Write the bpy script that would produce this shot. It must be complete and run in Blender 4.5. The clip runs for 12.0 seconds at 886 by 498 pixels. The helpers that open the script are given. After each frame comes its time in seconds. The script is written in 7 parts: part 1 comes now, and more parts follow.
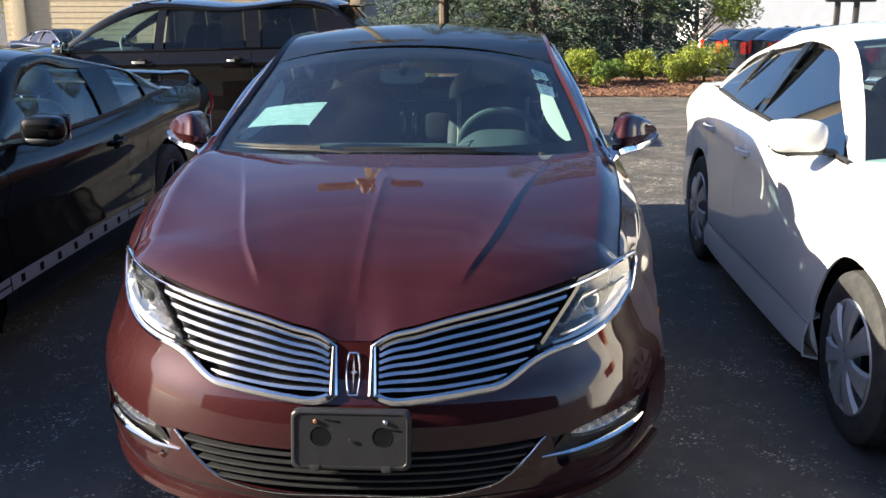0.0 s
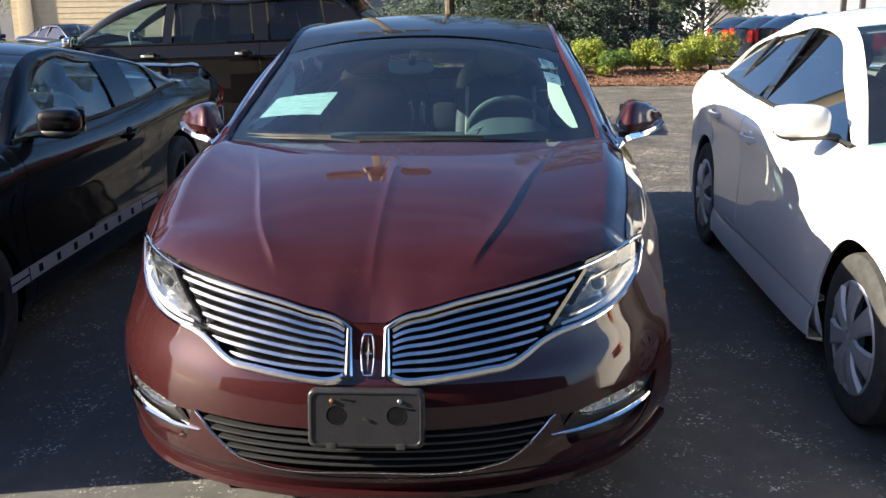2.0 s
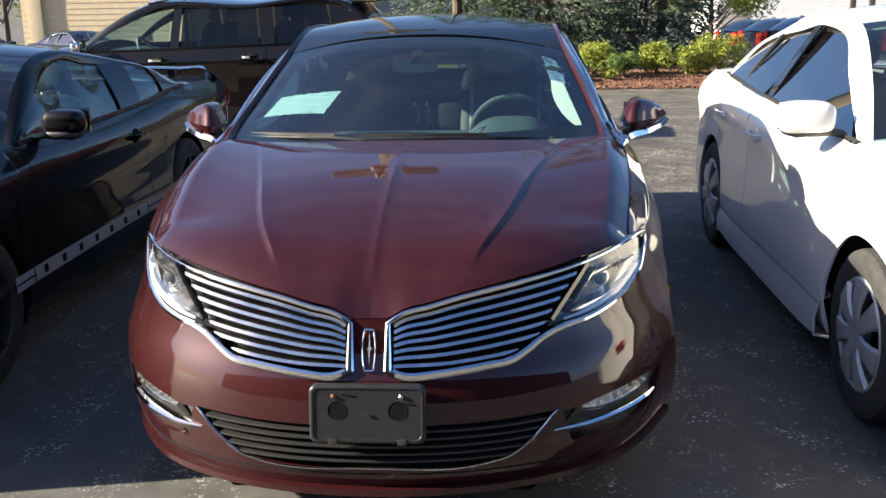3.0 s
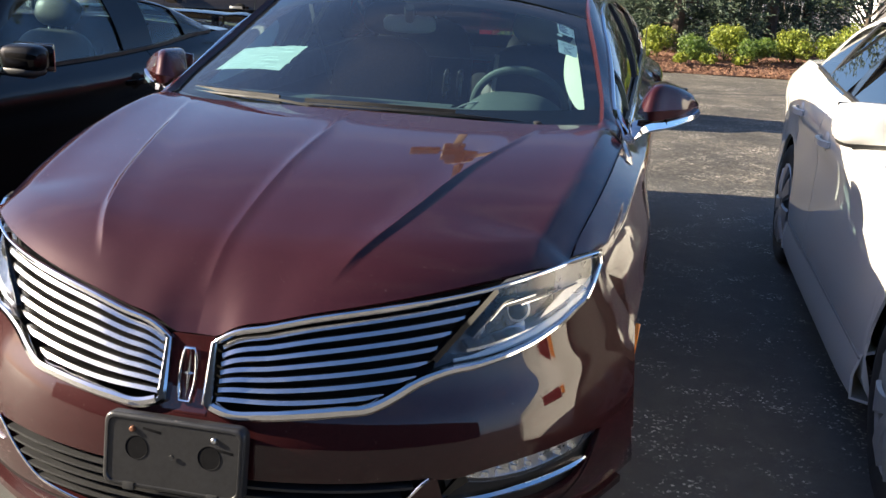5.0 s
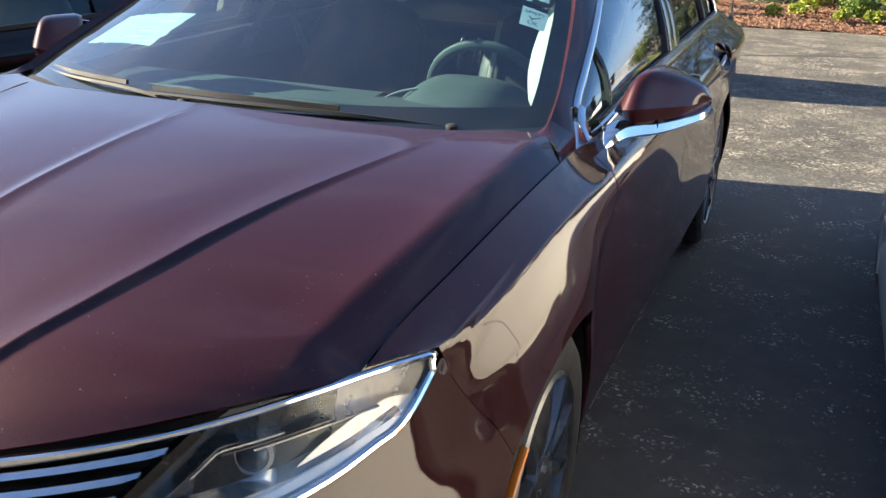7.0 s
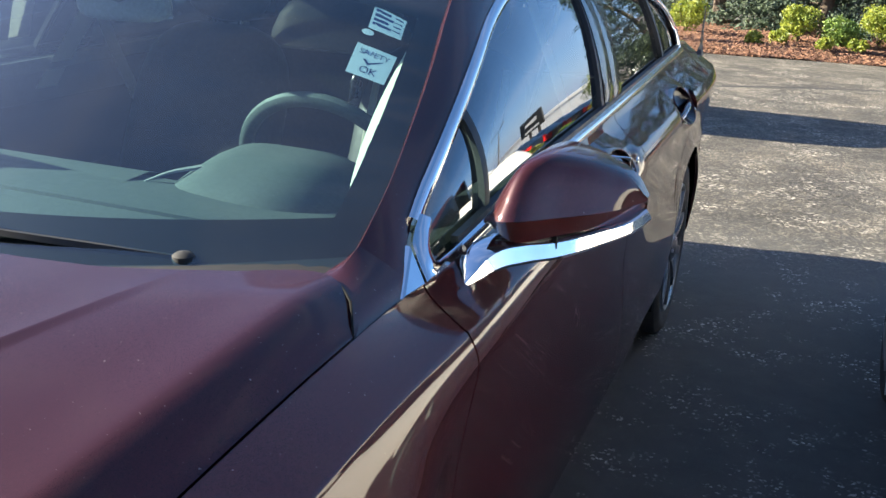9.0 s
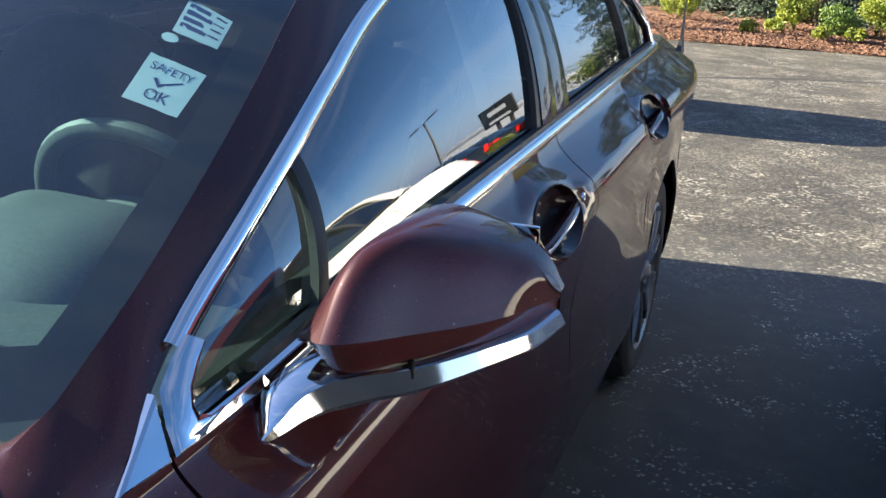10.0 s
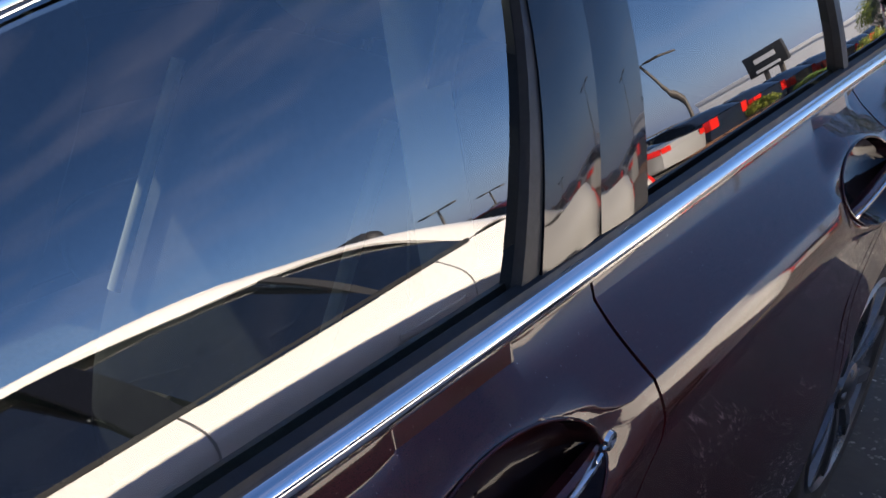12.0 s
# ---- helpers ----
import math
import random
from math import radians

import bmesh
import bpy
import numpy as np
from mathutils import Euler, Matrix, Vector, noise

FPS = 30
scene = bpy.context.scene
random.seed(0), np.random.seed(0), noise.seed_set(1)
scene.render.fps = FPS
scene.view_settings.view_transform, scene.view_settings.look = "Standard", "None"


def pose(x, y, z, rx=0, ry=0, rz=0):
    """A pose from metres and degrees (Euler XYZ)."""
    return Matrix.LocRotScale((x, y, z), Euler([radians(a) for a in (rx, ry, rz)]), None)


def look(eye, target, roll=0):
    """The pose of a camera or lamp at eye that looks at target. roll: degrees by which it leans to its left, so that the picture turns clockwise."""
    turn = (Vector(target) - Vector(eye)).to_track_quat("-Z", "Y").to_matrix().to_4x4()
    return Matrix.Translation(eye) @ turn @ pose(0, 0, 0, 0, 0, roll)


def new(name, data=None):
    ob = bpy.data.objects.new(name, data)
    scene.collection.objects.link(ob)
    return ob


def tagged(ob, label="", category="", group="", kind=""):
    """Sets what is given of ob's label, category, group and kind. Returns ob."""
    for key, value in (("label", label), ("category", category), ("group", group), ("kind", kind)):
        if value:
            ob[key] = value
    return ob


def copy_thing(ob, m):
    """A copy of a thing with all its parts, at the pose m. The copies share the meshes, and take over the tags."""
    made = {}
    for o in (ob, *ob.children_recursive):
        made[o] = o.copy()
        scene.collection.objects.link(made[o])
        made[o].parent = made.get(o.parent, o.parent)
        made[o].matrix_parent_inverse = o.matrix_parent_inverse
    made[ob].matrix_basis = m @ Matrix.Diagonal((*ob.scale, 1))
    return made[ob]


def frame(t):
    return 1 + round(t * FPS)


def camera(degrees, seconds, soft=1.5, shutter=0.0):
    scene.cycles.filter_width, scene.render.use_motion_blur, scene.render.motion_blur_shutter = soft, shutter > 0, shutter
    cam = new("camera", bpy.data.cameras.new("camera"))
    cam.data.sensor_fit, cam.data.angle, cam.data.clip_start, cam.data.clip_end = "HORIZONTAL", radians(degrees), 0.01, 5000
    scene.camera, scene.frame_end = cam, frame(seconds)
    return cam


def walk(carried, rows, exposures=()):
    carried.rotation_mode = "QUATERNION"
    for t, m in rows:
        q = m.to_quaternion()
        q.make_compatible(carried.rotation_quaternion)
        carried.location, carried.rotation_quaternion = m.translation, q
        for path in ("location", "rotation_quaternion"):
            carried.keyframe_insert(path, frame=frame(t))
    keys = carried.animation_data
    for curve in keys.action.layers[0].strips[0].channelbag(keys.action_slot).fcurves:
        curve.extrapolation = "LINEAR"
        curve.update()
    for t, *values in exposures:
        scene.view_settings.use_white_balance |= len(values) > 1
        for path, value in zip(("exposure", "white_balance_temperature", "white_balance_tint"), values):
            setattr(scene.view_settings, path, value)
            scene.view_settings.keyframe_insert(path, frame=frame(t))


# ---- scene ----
cam = camera(48.7, 12.0)
PATH = [
    (0, (0.366, -2.444, 1.647), (0.268, -0.512, 1.139), -0.1),
    (0.5, (0.359, -2.454, 1.643), (0.251, -0.526, 1.125), -0.3),
    (1, (0.358, -2.463, 1.642), (0.26, -0.536, 1.116), -0.5),
    (1.5, (0.358, -2.477, 1.637), (0.265, -0.548, 1.117), -0.5),
    (2, (0.36, -2.521, 1.644), (0.247, -0.594, 1.12), -0.7),
    (2.5, (0.372, -2.528, 1.636), (0.25, -0.6, 1.118), -0.9),
    (4.3, (0.626, -2.21, 1.565), (0.378, -0.292, 1.053), 0.8),
    (4.5, (0.742, -2.09, 1.58), (0.453, -0.183, 1.05), 1.8),
    (5, (0.909, -1.782, 1.541), (0.527, 0.095, 0.966), 2.7),
    (5.5, (1.074, -1.48, 1.558), (0.598, 0.37, 0.965), 2.5),
    (6, (1.298, -1.187, 1.541), (0.654, 0.599, 0.913), 2.3),
    (6.5, (1.358, -0.931, 1.519), (0.64, 0.815, 0.858), 1.9),
    (7, (1.343, -0.705, 1.525), (0.668, 1.054, 0.852), 1.9),
    (7.2, (1.35, -0.626, 1.52), (0.691, 1.135, 0.84), 1.9),
    (8.8, (1.307, 0.233, 1.47), (0.649, 2.012, 0.833), 2.9),
    (9, (1.289, 0.347, 1.464), (0.642, 2.131, 0.831), 2.8),
    (9.5, (1.294, 0.637, 1.432), (0.675, 2.423, 0.779), 3.1),
    (10, (1.282, 0.916, 1.441), (0.648, 2.695, 0.783), 3.0),
    (10.5, (1.197, 1.241, 1.424), (0.578, 3.016, 0.741), 3.1),
    (11, (1.149, 1.537, 1.426), (0.51, 3.297, 0.722), 3.8),
    (11.5, (1.201, 1.764, 1.459), (0.336, 3.39, 0.677), 5.4),
    (12, (1.207, 1.988, 1.445), (0.17, 3.472, 0.595), 3.6),
]
walk(cam, [(t, look(eye, target, roll)) for t, eye, target, roll in PATH], [(0.0, 1.85, 6900, 7), (2.5, 1.85, 6950, 7), (5.0, 1.85, 7250, 8), (6.5, 2.2, 7500, 6), (9.0, 2.28, 6950, 4), (10.0, 2.2, 6950, 4), (10.5, 2.0, 6900, 5), (11.0, 1.5, 6700, 8), (11.5, 1.75, 6800, 11), (12.0, 1.87, 6950, 14)])

# ---- world and sun ----
SUN_TO = Vector((-1.0, -0.16, 0.47)).normalized()
world = bpy.data.worlds.new("sky")
scene.world = world
world.use_nodes = True
wt = world.node_tree
wt.nodes.clear()
sky = wt.nodes.new("ShaderNodeTexSky")
sky.sky_type, sky.sun_disc = "NISHITA", False
sky.sun_elevation = math.asin(SUN_TO.z)
sky.sun_rotation = math.atan2(SUN_TO.x, SUN_TO.y)
sky.air_density, sky.dust_density, sky.ozone_density = 0.8, 1.0, 4.0
wbg = wt.nodes.new("ShaderNodeBackground")
wbg.inputs["Strength"].default_value = 0.07
wcoord = wt.nodes.new("ShaderNodeTexCoord")
wmap = wt.nodes.new("ShaderNodeMapping")
wmap.inputs["Scale"].default_value = (0.8, 3.0, 8.0)
wmap.inputs["Rotation"].default_value = (0.3, 0.5, 0.6)
wnoise = wt.nodes.new("ShaderNodeTexNoise")
wnoise.inputs["Scale"].default_value, wnoise.inputs["Detail"].default_value = 1.6, 7.0
wramp = wt.nodes.new("ShaderNodeMapRange")
for key, value in (("From Min", 0.48), ("From Max", 0.85), ("To Min", 0.0), ("To Max", 0.15)):
    wramp.inputs[key].default_value = value
wmix = wt.nodes.new("ShaderNodeMixRGB")
wmix.inputs["Color2"].default_value = (6.0, 6.3, 6.8, 1)
wout = wt.nodes.new("ShaderNodeOutputWorld")
wt.links.new(wcoord.outputs["Generated"], wmap.inputs["Vector"])
wt.links.new(wmap.outputs["Vector"], wnoise.inputs["Vector"])
wt.links.new(wnoise.outputs["Fac"], wramp.inputs["Value"])
wt.links.new(wramp.outputs["Result"], wmix.inputs["Fac"])
wt.links.new(sky.outputs["Color"], wmix.inputs["Color1"])
wsat = wt.nodes.new("ShaderNodeHueSaturation")
wsat.inputs["Saturation"].default_value = 1.15
# pale blue haze that thickens towards the horizon
wsep = wt.nodes.new("ShaderNodeSeparateXYZ")
wt.links.new(wcoord.outputs["Generated"], wsep.inputs[0])
whaze = wt.nodes.new("ShaderNodeMapRange")
whaze.interpolation_type = "SMOOTHSTEP"
for key, value in (("From Min", 0.0), ("From Max", 0.22), ("To Min", 0.55), ("To Max", 0.0)):
    whaze.inputs[key].default_value = value
wt.links.new(wsep.outputs["Z"], whaze.inputs["Value"])
wmist = wt.nodes.new("ShaderNodeMixRGB")
wmist.inputs["Color2"].default_value = (2.0, 3.0, 5.0, 1)
wt.links.new(whaze.outputs["Result"], wmist.inputs["Fac"])
wt.links.new(wmix.outputs["Color"], wmist.inputs["Color1"])
wt.links.new(wmist.outputs["Color"], wsat.inputs["Color"])
wtint = wt.nodes.new("ShaderNodeMixRGB")
wtint.blend_type = "MULTIPLY"
wtint.inputs["Fac"].default_value = 1.0
wtint.inputs["Color2"].default_value = (1.12, 0.98, 1.0, 1)
wt.links.new(wsat.outputs["Color"], wtint.inputs["Color1"])
wt.links.new(wtint.outputs["Color"], wbg.inputs["Color"])
wt.links.new(wbg.outputs["Background"], wout.inputs["Surface"])

sun = new("sun", bpy.data.lights.new("sun", "SUN"))
sun.data.energy, sun.data.angle, sun.data.color = 5.0, radians(0.53), (1.0, 0.92, 0.80)
sun.matrix_world = look(SUN_TO * 60, (0, 0, 0))

# ---- materials ----


def shader(name):
    m = bpy.data.materials.new(name)
    m.use_nodes = True
    nt = m.node_tree
    return m, nt, nt.nodes["Principled BSDF"]


def coords(nt, scale=(1, 1, 1), kind="Object"):
    tc = nt.nodes.new("ShaderNodeTexCoord")
    mp = nt.nodes.new("ShaderNodeMapping")
    mp.inputs["Scale"].default_value = scale
    nt.links.new(tc.outputs[kind], mp.inputs["Vector"])
    return mp.outputs["Vector"]


def noise_tex(nt, vec, scale, detail=4.0, rough=0.55):
    n = nt.nodes.new("ShaderNodeTexNoise")
    n.inputs["Scale"].default_value, n.inputs["Detail"].default_value, n.inputs["Roughness"].default_value = scale, detail, rough
    nt.links.new(vec, n.inputs["Vector"])
    return n.outputs["Fac"]


def ramp(nt, fac, stops):
    r = nt.nodes.new("ShaderNodeValToRGB")
    r.color_ramp.elements[0].position, r.color_ramp.elements[0].color = stops[0][0], (*stops[0][1], 1)
    r.color_ramp.elements[1].position, r.color_ramp.elements[1].color = stops[-1][0], (*stops[-1][1], 1)
    for p, c in stops[1:-1]:
        e = r.color_ramp.elements.new(p)
        e.color = (*c, 1)
    nt.links.new(fac, r.inputs["Fac"])
    return r.outputs["Color"]


def bump(nt, height, strength, distance, bsdf, slot="Normal"):
    b = nt.nodes.new("ShaderNodeBump")
    b.inputs["Strength"].default_value, b.inputs["Distance"].default_value = strength, distance
    nt.links.new(height, b.inputs["Height"])
    nt.links.new(b.outputs["Normal"], bsdf.inputs[slot])


def plain(name, c1, c2, scale=20.0, rough=0.5, metal=0.0, bumps=0.0, rough2=None, detail=4.0):
    """Two close tones mixed by noise, with a faint relief and uneven gloss."""
    m, nt, b = shader(name)
    vec = coords(nt)
    f = noise_tex(nt, vec, scale, detail)
    nt.links.new(ramp(nt, f, [(0.3, c1), (0.7, c2)]), b.inputs["Base Color"])
    b.inputs["Metallic"].default_value = metal
    if rough2 is None:
        b.inputs["Roughness"].default_value = rough
    else:
        f2 = noise_tex(nt, vec, scale * 0.17, 5.0)
        nt.links.new(ramp(nt, f2, [(0.3, (rough,) * 3), (0.7, (rough2,) * 3)]), b.inputs["Roughness"])
    if bumps:
        bump(nt, noise_tex(nt, vec, scale * 4, 3.0), 0.6, bumps, b)
    return m


def car_paint(name, c1, c2, metal=0.5, rough=0.32, coat_ior=1.6, dust=(0.35, 0.3, 0.26)):
    m, nt, b = shader(name)
    vec = coords(nt)
    v = nt.nodes.new("ShaderNodeTexVoronoi")
    v.inputs["Scale"].default_value = 1400.0
    nt.links.new(vec, v.inputs["Vector"])
    base = ramp(nt, v.outputs["Distance"], [(0.15, c2), (0.75, c1)])
    specks = noise_tex(nt, vec, 210.0, 2.0, 0.5)
    mask = ramp(nt, specks, [(0.72, (0, 0, 0)), (0.80, (0.45, 0.45, 0.45))])
    mix = nt.nodes.new("ShaderNodeMixRGB")
    mix.inputs["Color2"].default_value = (*dust, 1)
    nt.links.new(mask, mix.inputs["Fac"])
    nt.links.new(base, mix.inputs["Color1"])
    nt.links.new(mix.outputs["Color"], b.inputs["Base Color"])
    b.inputs["Metallic"].default_value, b.inputs["Roughness"].default_value = metal, rough
    b.inputs["Specular Tint"].default_value = (0.35, 0.25, 0.25, 1)
    b.inputs["Coat Weight"].default_value = 1.0
    b.inputs["Specular IOR Level"].default_value = 0.1
    smear = noise_tex(nt, vec, 5.0, 6.0, 0.6)
    nt.links.new(ramp(nt, smear, [(0.35, (0.004,) * 3), (0.8, (0.025,) * 3)]), b.inputs["Coat Roughness"])
    b.inputs["Coat IOR"].default_value = coat_ior
    bump(nt, noise_tex(nt, vec, 900.0, 1.0), 0.15, 0.00003, b, "Coat Normal")
    return m


def glazing(name, tint, gloss_rough=0.0, ior=1.5, dust=0.006, power=4.0):
    """A pane: light passes straight through, tinted, and the surface mirrors by Fresnel."""
    m, nt, b = shader(name)
    nt.nodes.remove(b)
    out = nt.nodes["Material Output"]
    tr, gl, mx, fr = (nt.nodes.new(k) for k in ("ShaderNodeBsdfTransparent", "ShaderNodeBsdfGlossy", "ShaderNodeMixShader", "ShaderNodeLayerWeight"))
    tr.inputs["Color"].default_value = (*tint, 1)
    gl.inputs["Roughness"].default_value = gloss_rough
    gl.inputs["Color"].default_value = (1, 1, 1, 1)
    fr.inputs["Blend"].default_value = .5
    steep, lift = nt.nodes.new("ShaderNodeMath"), nt.nodes.new("ShaderNodeMath")
    steep.operation, lift.operation = "POWER", "MULTIPLY_ADD"
    steep.inputs[1].default_value = power
    head_on = ((ior - 1) / (ior + 1)) ** 2
    lift.inputs[1].default_value, lift.inputs[2].default_value = 1 - head_on, head_on
    nt.links.new(fr.outputs["Facing"], steep.inputs[0])
    nt.links.new(steep.outputs[0], lift.inputs[0])
    nt.links.new(lift.outputs[0], mx.inputs["Fac"])
    nt.links.new(tr.outputs["BSDF"], mx.inputs[1])
    nt.links.new(gl.outputs["BSDF"], mx.inputs[2])
    df, mx2 = nt.nodes.new("ShaderNodeBsdfDiffuse"), nt.nodes.new("ShaderNodeMixShader")
    df.inputs["Color"].default_value = (0.5, 0.52, 0.5, 1)
    vec = coords(nt)
    f = noise_tex(nt, vec, 34.0, 6.0, 0.7)
    nt.links.new(ramp(nt, f, [(0.3, (dust * .6,) * 3), (0.8, (dust,) * 3)]), mx2.inputs["Fac"])
    nt.links.new(mx.outputs["Shader"], mx2.inputs[1])
    nt.links.new(df.outputs["BSDF"], mx2.inputs[2])
    nt.links.new(mx2.outputs["Shader"], out.inputs["Surface"])
    return m


RED = car_paint("burgundy_paint", (0.0245, 0.0048, 0.0056), (0.042, 0.0082, 0.0094), 0.12, 0.48, 1.52)
BLACK_PAINT = car_paint("black_paint", (0.0016, 0.0016, 0.0022), (0.0026, 0.0026, 0.0034), 0.0, 0.5, 1.33, dust=(0.006, 0.006, 0.007))
SUV_PAINT = car_paint("dark_brown_black_paint", (0.004, 0.0035, 0.0035), (0.006, 0.005, 0.0048), 0.1, 0.45, 1.45, dust=(0.012, 0.012, 0.012))
NAVY_PAINT = car_paint("dark_blue_paint", (0.012, 0.018, 0.035), (0.02, 0.03, 0.05), 0.4, 0.3)
WHITE_PAINT = car_paint("white_paint", (0.80, 0.78, 0.74), (0.83, 0.81, 0.77), 0.0, 0.35, dust=(0.6, 0.57, 0.52))
SILVER_PAINT = car_paint("silver_paint", (0.50, 0.50, 0.49), (0.60, 0.60, 0.59), 0.6, 0.3)
MAROON_PAINT = car_paint("maroon_paint", (0.12, 0.01, 0.012), (0.16, 0.015, 0.015), 0.5, 0.3)
CHROME = plain("chrome", (0.82, 0.82, 0.82), (0.88, 0.88, 0.89), 30, 0.05, 1.0, rough2=0.10)
WIPER = plain("wiper_rubber", (0.005, 0.005, 0.006), (0.009, 0.009, 0.010), 60, 0.6, rough2=0.75)
# burgundy darkened to put the recessed bowl's shade into its paint
BOWL = car_paint("shaded_bowl_paint", (0.005, 0.0016, 0.0022), (0.008, 0.0024, 0.003), 0.0, 0.5, 1.3, dust=(0.015, 0.008, 0.008))
RUST = plain("rusty_steel", (0.16, 0.06, 0.03), (0.30, 0.14, 0.08), 90, 0.6, 0.5)
BRACKET = plain("bracket_plastic", (0.014, 0.014, 0.015), (0.022, 0.022, 0.024), 90, 0.30, bumps=0.0001, rough2=0.42)
SLAT = plain("slat_metal", (0.62, 0.62, 0.63), (0.72, 0.72, 0.73), 60, 0.16, 1.0, rough2=0.26)
SATIN = plain("satin_metal", (0.55, 0.55, 0.56), (0.66, 0.66, 0.67), 60, 0.22, 1.0, rough2=0.34)
ALLOY = plain("alloy", (0.42, 0.42, 0.43), (0.52, 0.52, 0.53), 40, 0.28, 0.9, rough2=0.4)
DARK_ALLOY = plain("dark_alloy", (0.16, 0.16, 0.165), (0.22, 0.22, 0.22), 40, 0.25, 0.9, rough2=0.38)
HUBCAP = plain("hubcap_plastic", (0.42, 0.43, 0.44), (0.50, 0.51, 0.52), 60, 0.32, 0.45, rough2=0.5)
RUBBER = plain("tyre_rubber", (0.022, 0.022, 0.023), (0.045, 0.043, 0.04), 25, 0.75, bumps=0.0008, rough2=0.9)
PLASTIC = plain("black_plastic", (0.016, 0.016, 0.017), (0.026, 0.026, 0.027), 120, 0.42, bumps=0.0002, rough2=0.55)
GLOSS_BLACK = car_paint("gloss_black_trim", (0.004, 0.004, 0.005), (0.006, 0.006, 0.007), 0.0, 0.4, 1.5, dust=(0.03, 0.03, 0.03))
DARK = plain("dark_cavity", (0.008, 0.008, 0.008), (0.014, 0.014, 0.014), 40, 0.8)
CERAMIC = plain("black_screen_border", (0.004, 0.004, 0.005), (0.007, 0.007, 0.008), 60, 0.8)
for dull in (CERAMIC, DARK):
    dull.node_tree.nodes["Principled BSDF"].inputs["Specular IOR Level"].default_value = 0.08
DASH = plain("dashboard_vinyl", (0.062, 0.074, 0.071), (0.096, 0.110, 0.106), 180, 0.55, bumps=0.0004, rough2=0.7)
SEAT = plain("dark_leather", (0.022, 0.022, 0.024), (0.036, 0.036, 0.038), 90, 0.42, bumps=0.0006, rough2=0.6)
CREAM = plain("cream_trim", (0.62, 0.58, 0.48), (0.70, 0.66, 0.56), 150, 0.65, bumps=0.0002)
GREY_TRIM = plain("grey_trim", (0.22, 0.22, 0.21), (0.30, 0.30, 0.29), 150, 0.6)
PAPER = plain("window_sheet", (0.40, 0.47, 0.455), (0.48, 0.55, 0.53), 18, 0.7)
STICKER = plain("sticker_white", (0.84, 0.91, 0.90), (0.88, 0.94, 0.93), 30, 0.5)
INK = plain("sticker_ink", (0.02, 0.04, 0.16), (0.03, 0.05, 0.2), 60, 0.5)
PRINT = plain("faint_print", (0.52, 0.62, 0.62), (0.58, 0.68, 0.68), 60, 0.6)
STRIPE = plain("silver_stripe", (0.30, 0.31, 0.36), (0.38, 0.39, 0.44), 80, 0.4, 0.1)
WINDSCREEN = glazing("windscreen_glass", (0.57, 0.76, 0.76), ior=2.0, dust=.010, power=4.0)
PLAIN_GLASS = glazing("green_tinted_glass", (0.62, 0.74, 0.74), ior=1.55)
DARK_GLASS = glazing("dark_rear_glass", (0.10, 0.115, 0.12), ior=1.5)
SIDE_GLASS = glazing("side_glass", (0.44, 0.50, 0.50), ior=3.0, dust=.004)
PRIVACY = glazing("privacy_glass", (0.10, 0.11, 0.11), ior=2.8)
CLEAR = glazing("clear_lens", (0.93, 0.94, 0.94), ior=1.45, dust=0.014)
FOG_SHELL = plain("fog_lamp_shell", (0.10, 0.10, 0.11), (0.20, 0.20, 0.21), 40, 0.2, 0.8, rough2=0.35)
LAMP_BLACK = plain("lamp_black", (0.012, 0.012, 0.013), (0.02, 0.02, 0.022), 40, 0.18, rough2=0.3)
LENS_GLASS = plain("projector_glass", (0.04, 0.045, 0.05), (0.07, 0.075, 0.08), 12, 0.03, rough2=0.06)
ROOF_GLASS = plain("black_roof_glass", (0.006, 0.007, 0.008), (0.012, 0.013, 0.014), 12, 0.03, rough2=0.07)
MIRROR = plain("mirror_glass", (0.85, 0.86, 0.87), (0.88, 0.88, 0.88), 10, 0.01, 1.0)
RED_LENS = plain("red_lens", (0.45, 0.012, 0.010), (0.62, 0.02, 0.015), 30, 0.08, rough2=0.15)
AMBER = plain("amber_lens", (0.75, 0.20, 0.02), (0.85, 0.26, 0.03), 30, 0.12)
DARK_RED_LENS = plain("dark_red_lens", (0.12, 0.006, 0.006), (0.18, 0.01, 0.01), 30, 0.08)
GUIDE = plain("milky_light_guide", (0.62, 0.66, 0.70), (0.72, 0.76, 0.80), 20, 0.15, rough2=0.25)
LAMP_SHELL = plain("lamp_reflector", (0.80, 0.81, 0.82), (0.88, 0.89, 0.90), 15, 0.10, 0.9, rough2=0.22)

# ---- helpers ----


def spline(ks, vs):
    """A smooth curve through knots: number or row of numbers to value."""
    ks, vs = np.array(ks, float), np.array(vs, float)
    ms = np.gradient(vs, ks)

    def at(q):
        q = np.clip(np.asarray(q, float), ks[0], ks[-1])
        i = np.clip(np.searchsorted(ks, q) - 1, 0, len(ks) - 2)
        h = ks[i + 1] - ks[i]
        s = (q - ks[i]) / h
        return (2 * s**3 - 3 * s**2 + 1) * vs[i] + (s**3 - 2 * s**2 + s) * h * ms[i] + (3 * s**2 - 2 * s**3) * vs[i + 1] + (s**3 - s**2) * h * ms[i + 1]

    return at


def path3(points, n):
    """n points along a smooth line through the given ones, evenly by length."""
    p = np.array(points, float)
    d = np.r_[0, np.cumsum(np.linalg.norm(np.diff(p, axis=0), axis=1))]
    fs = [spline(d, p[:, k]) for k in range(3)]
    q = np.linspace(0, d[-1], n)
    return np.stack([g(q) for g in fs], 1)


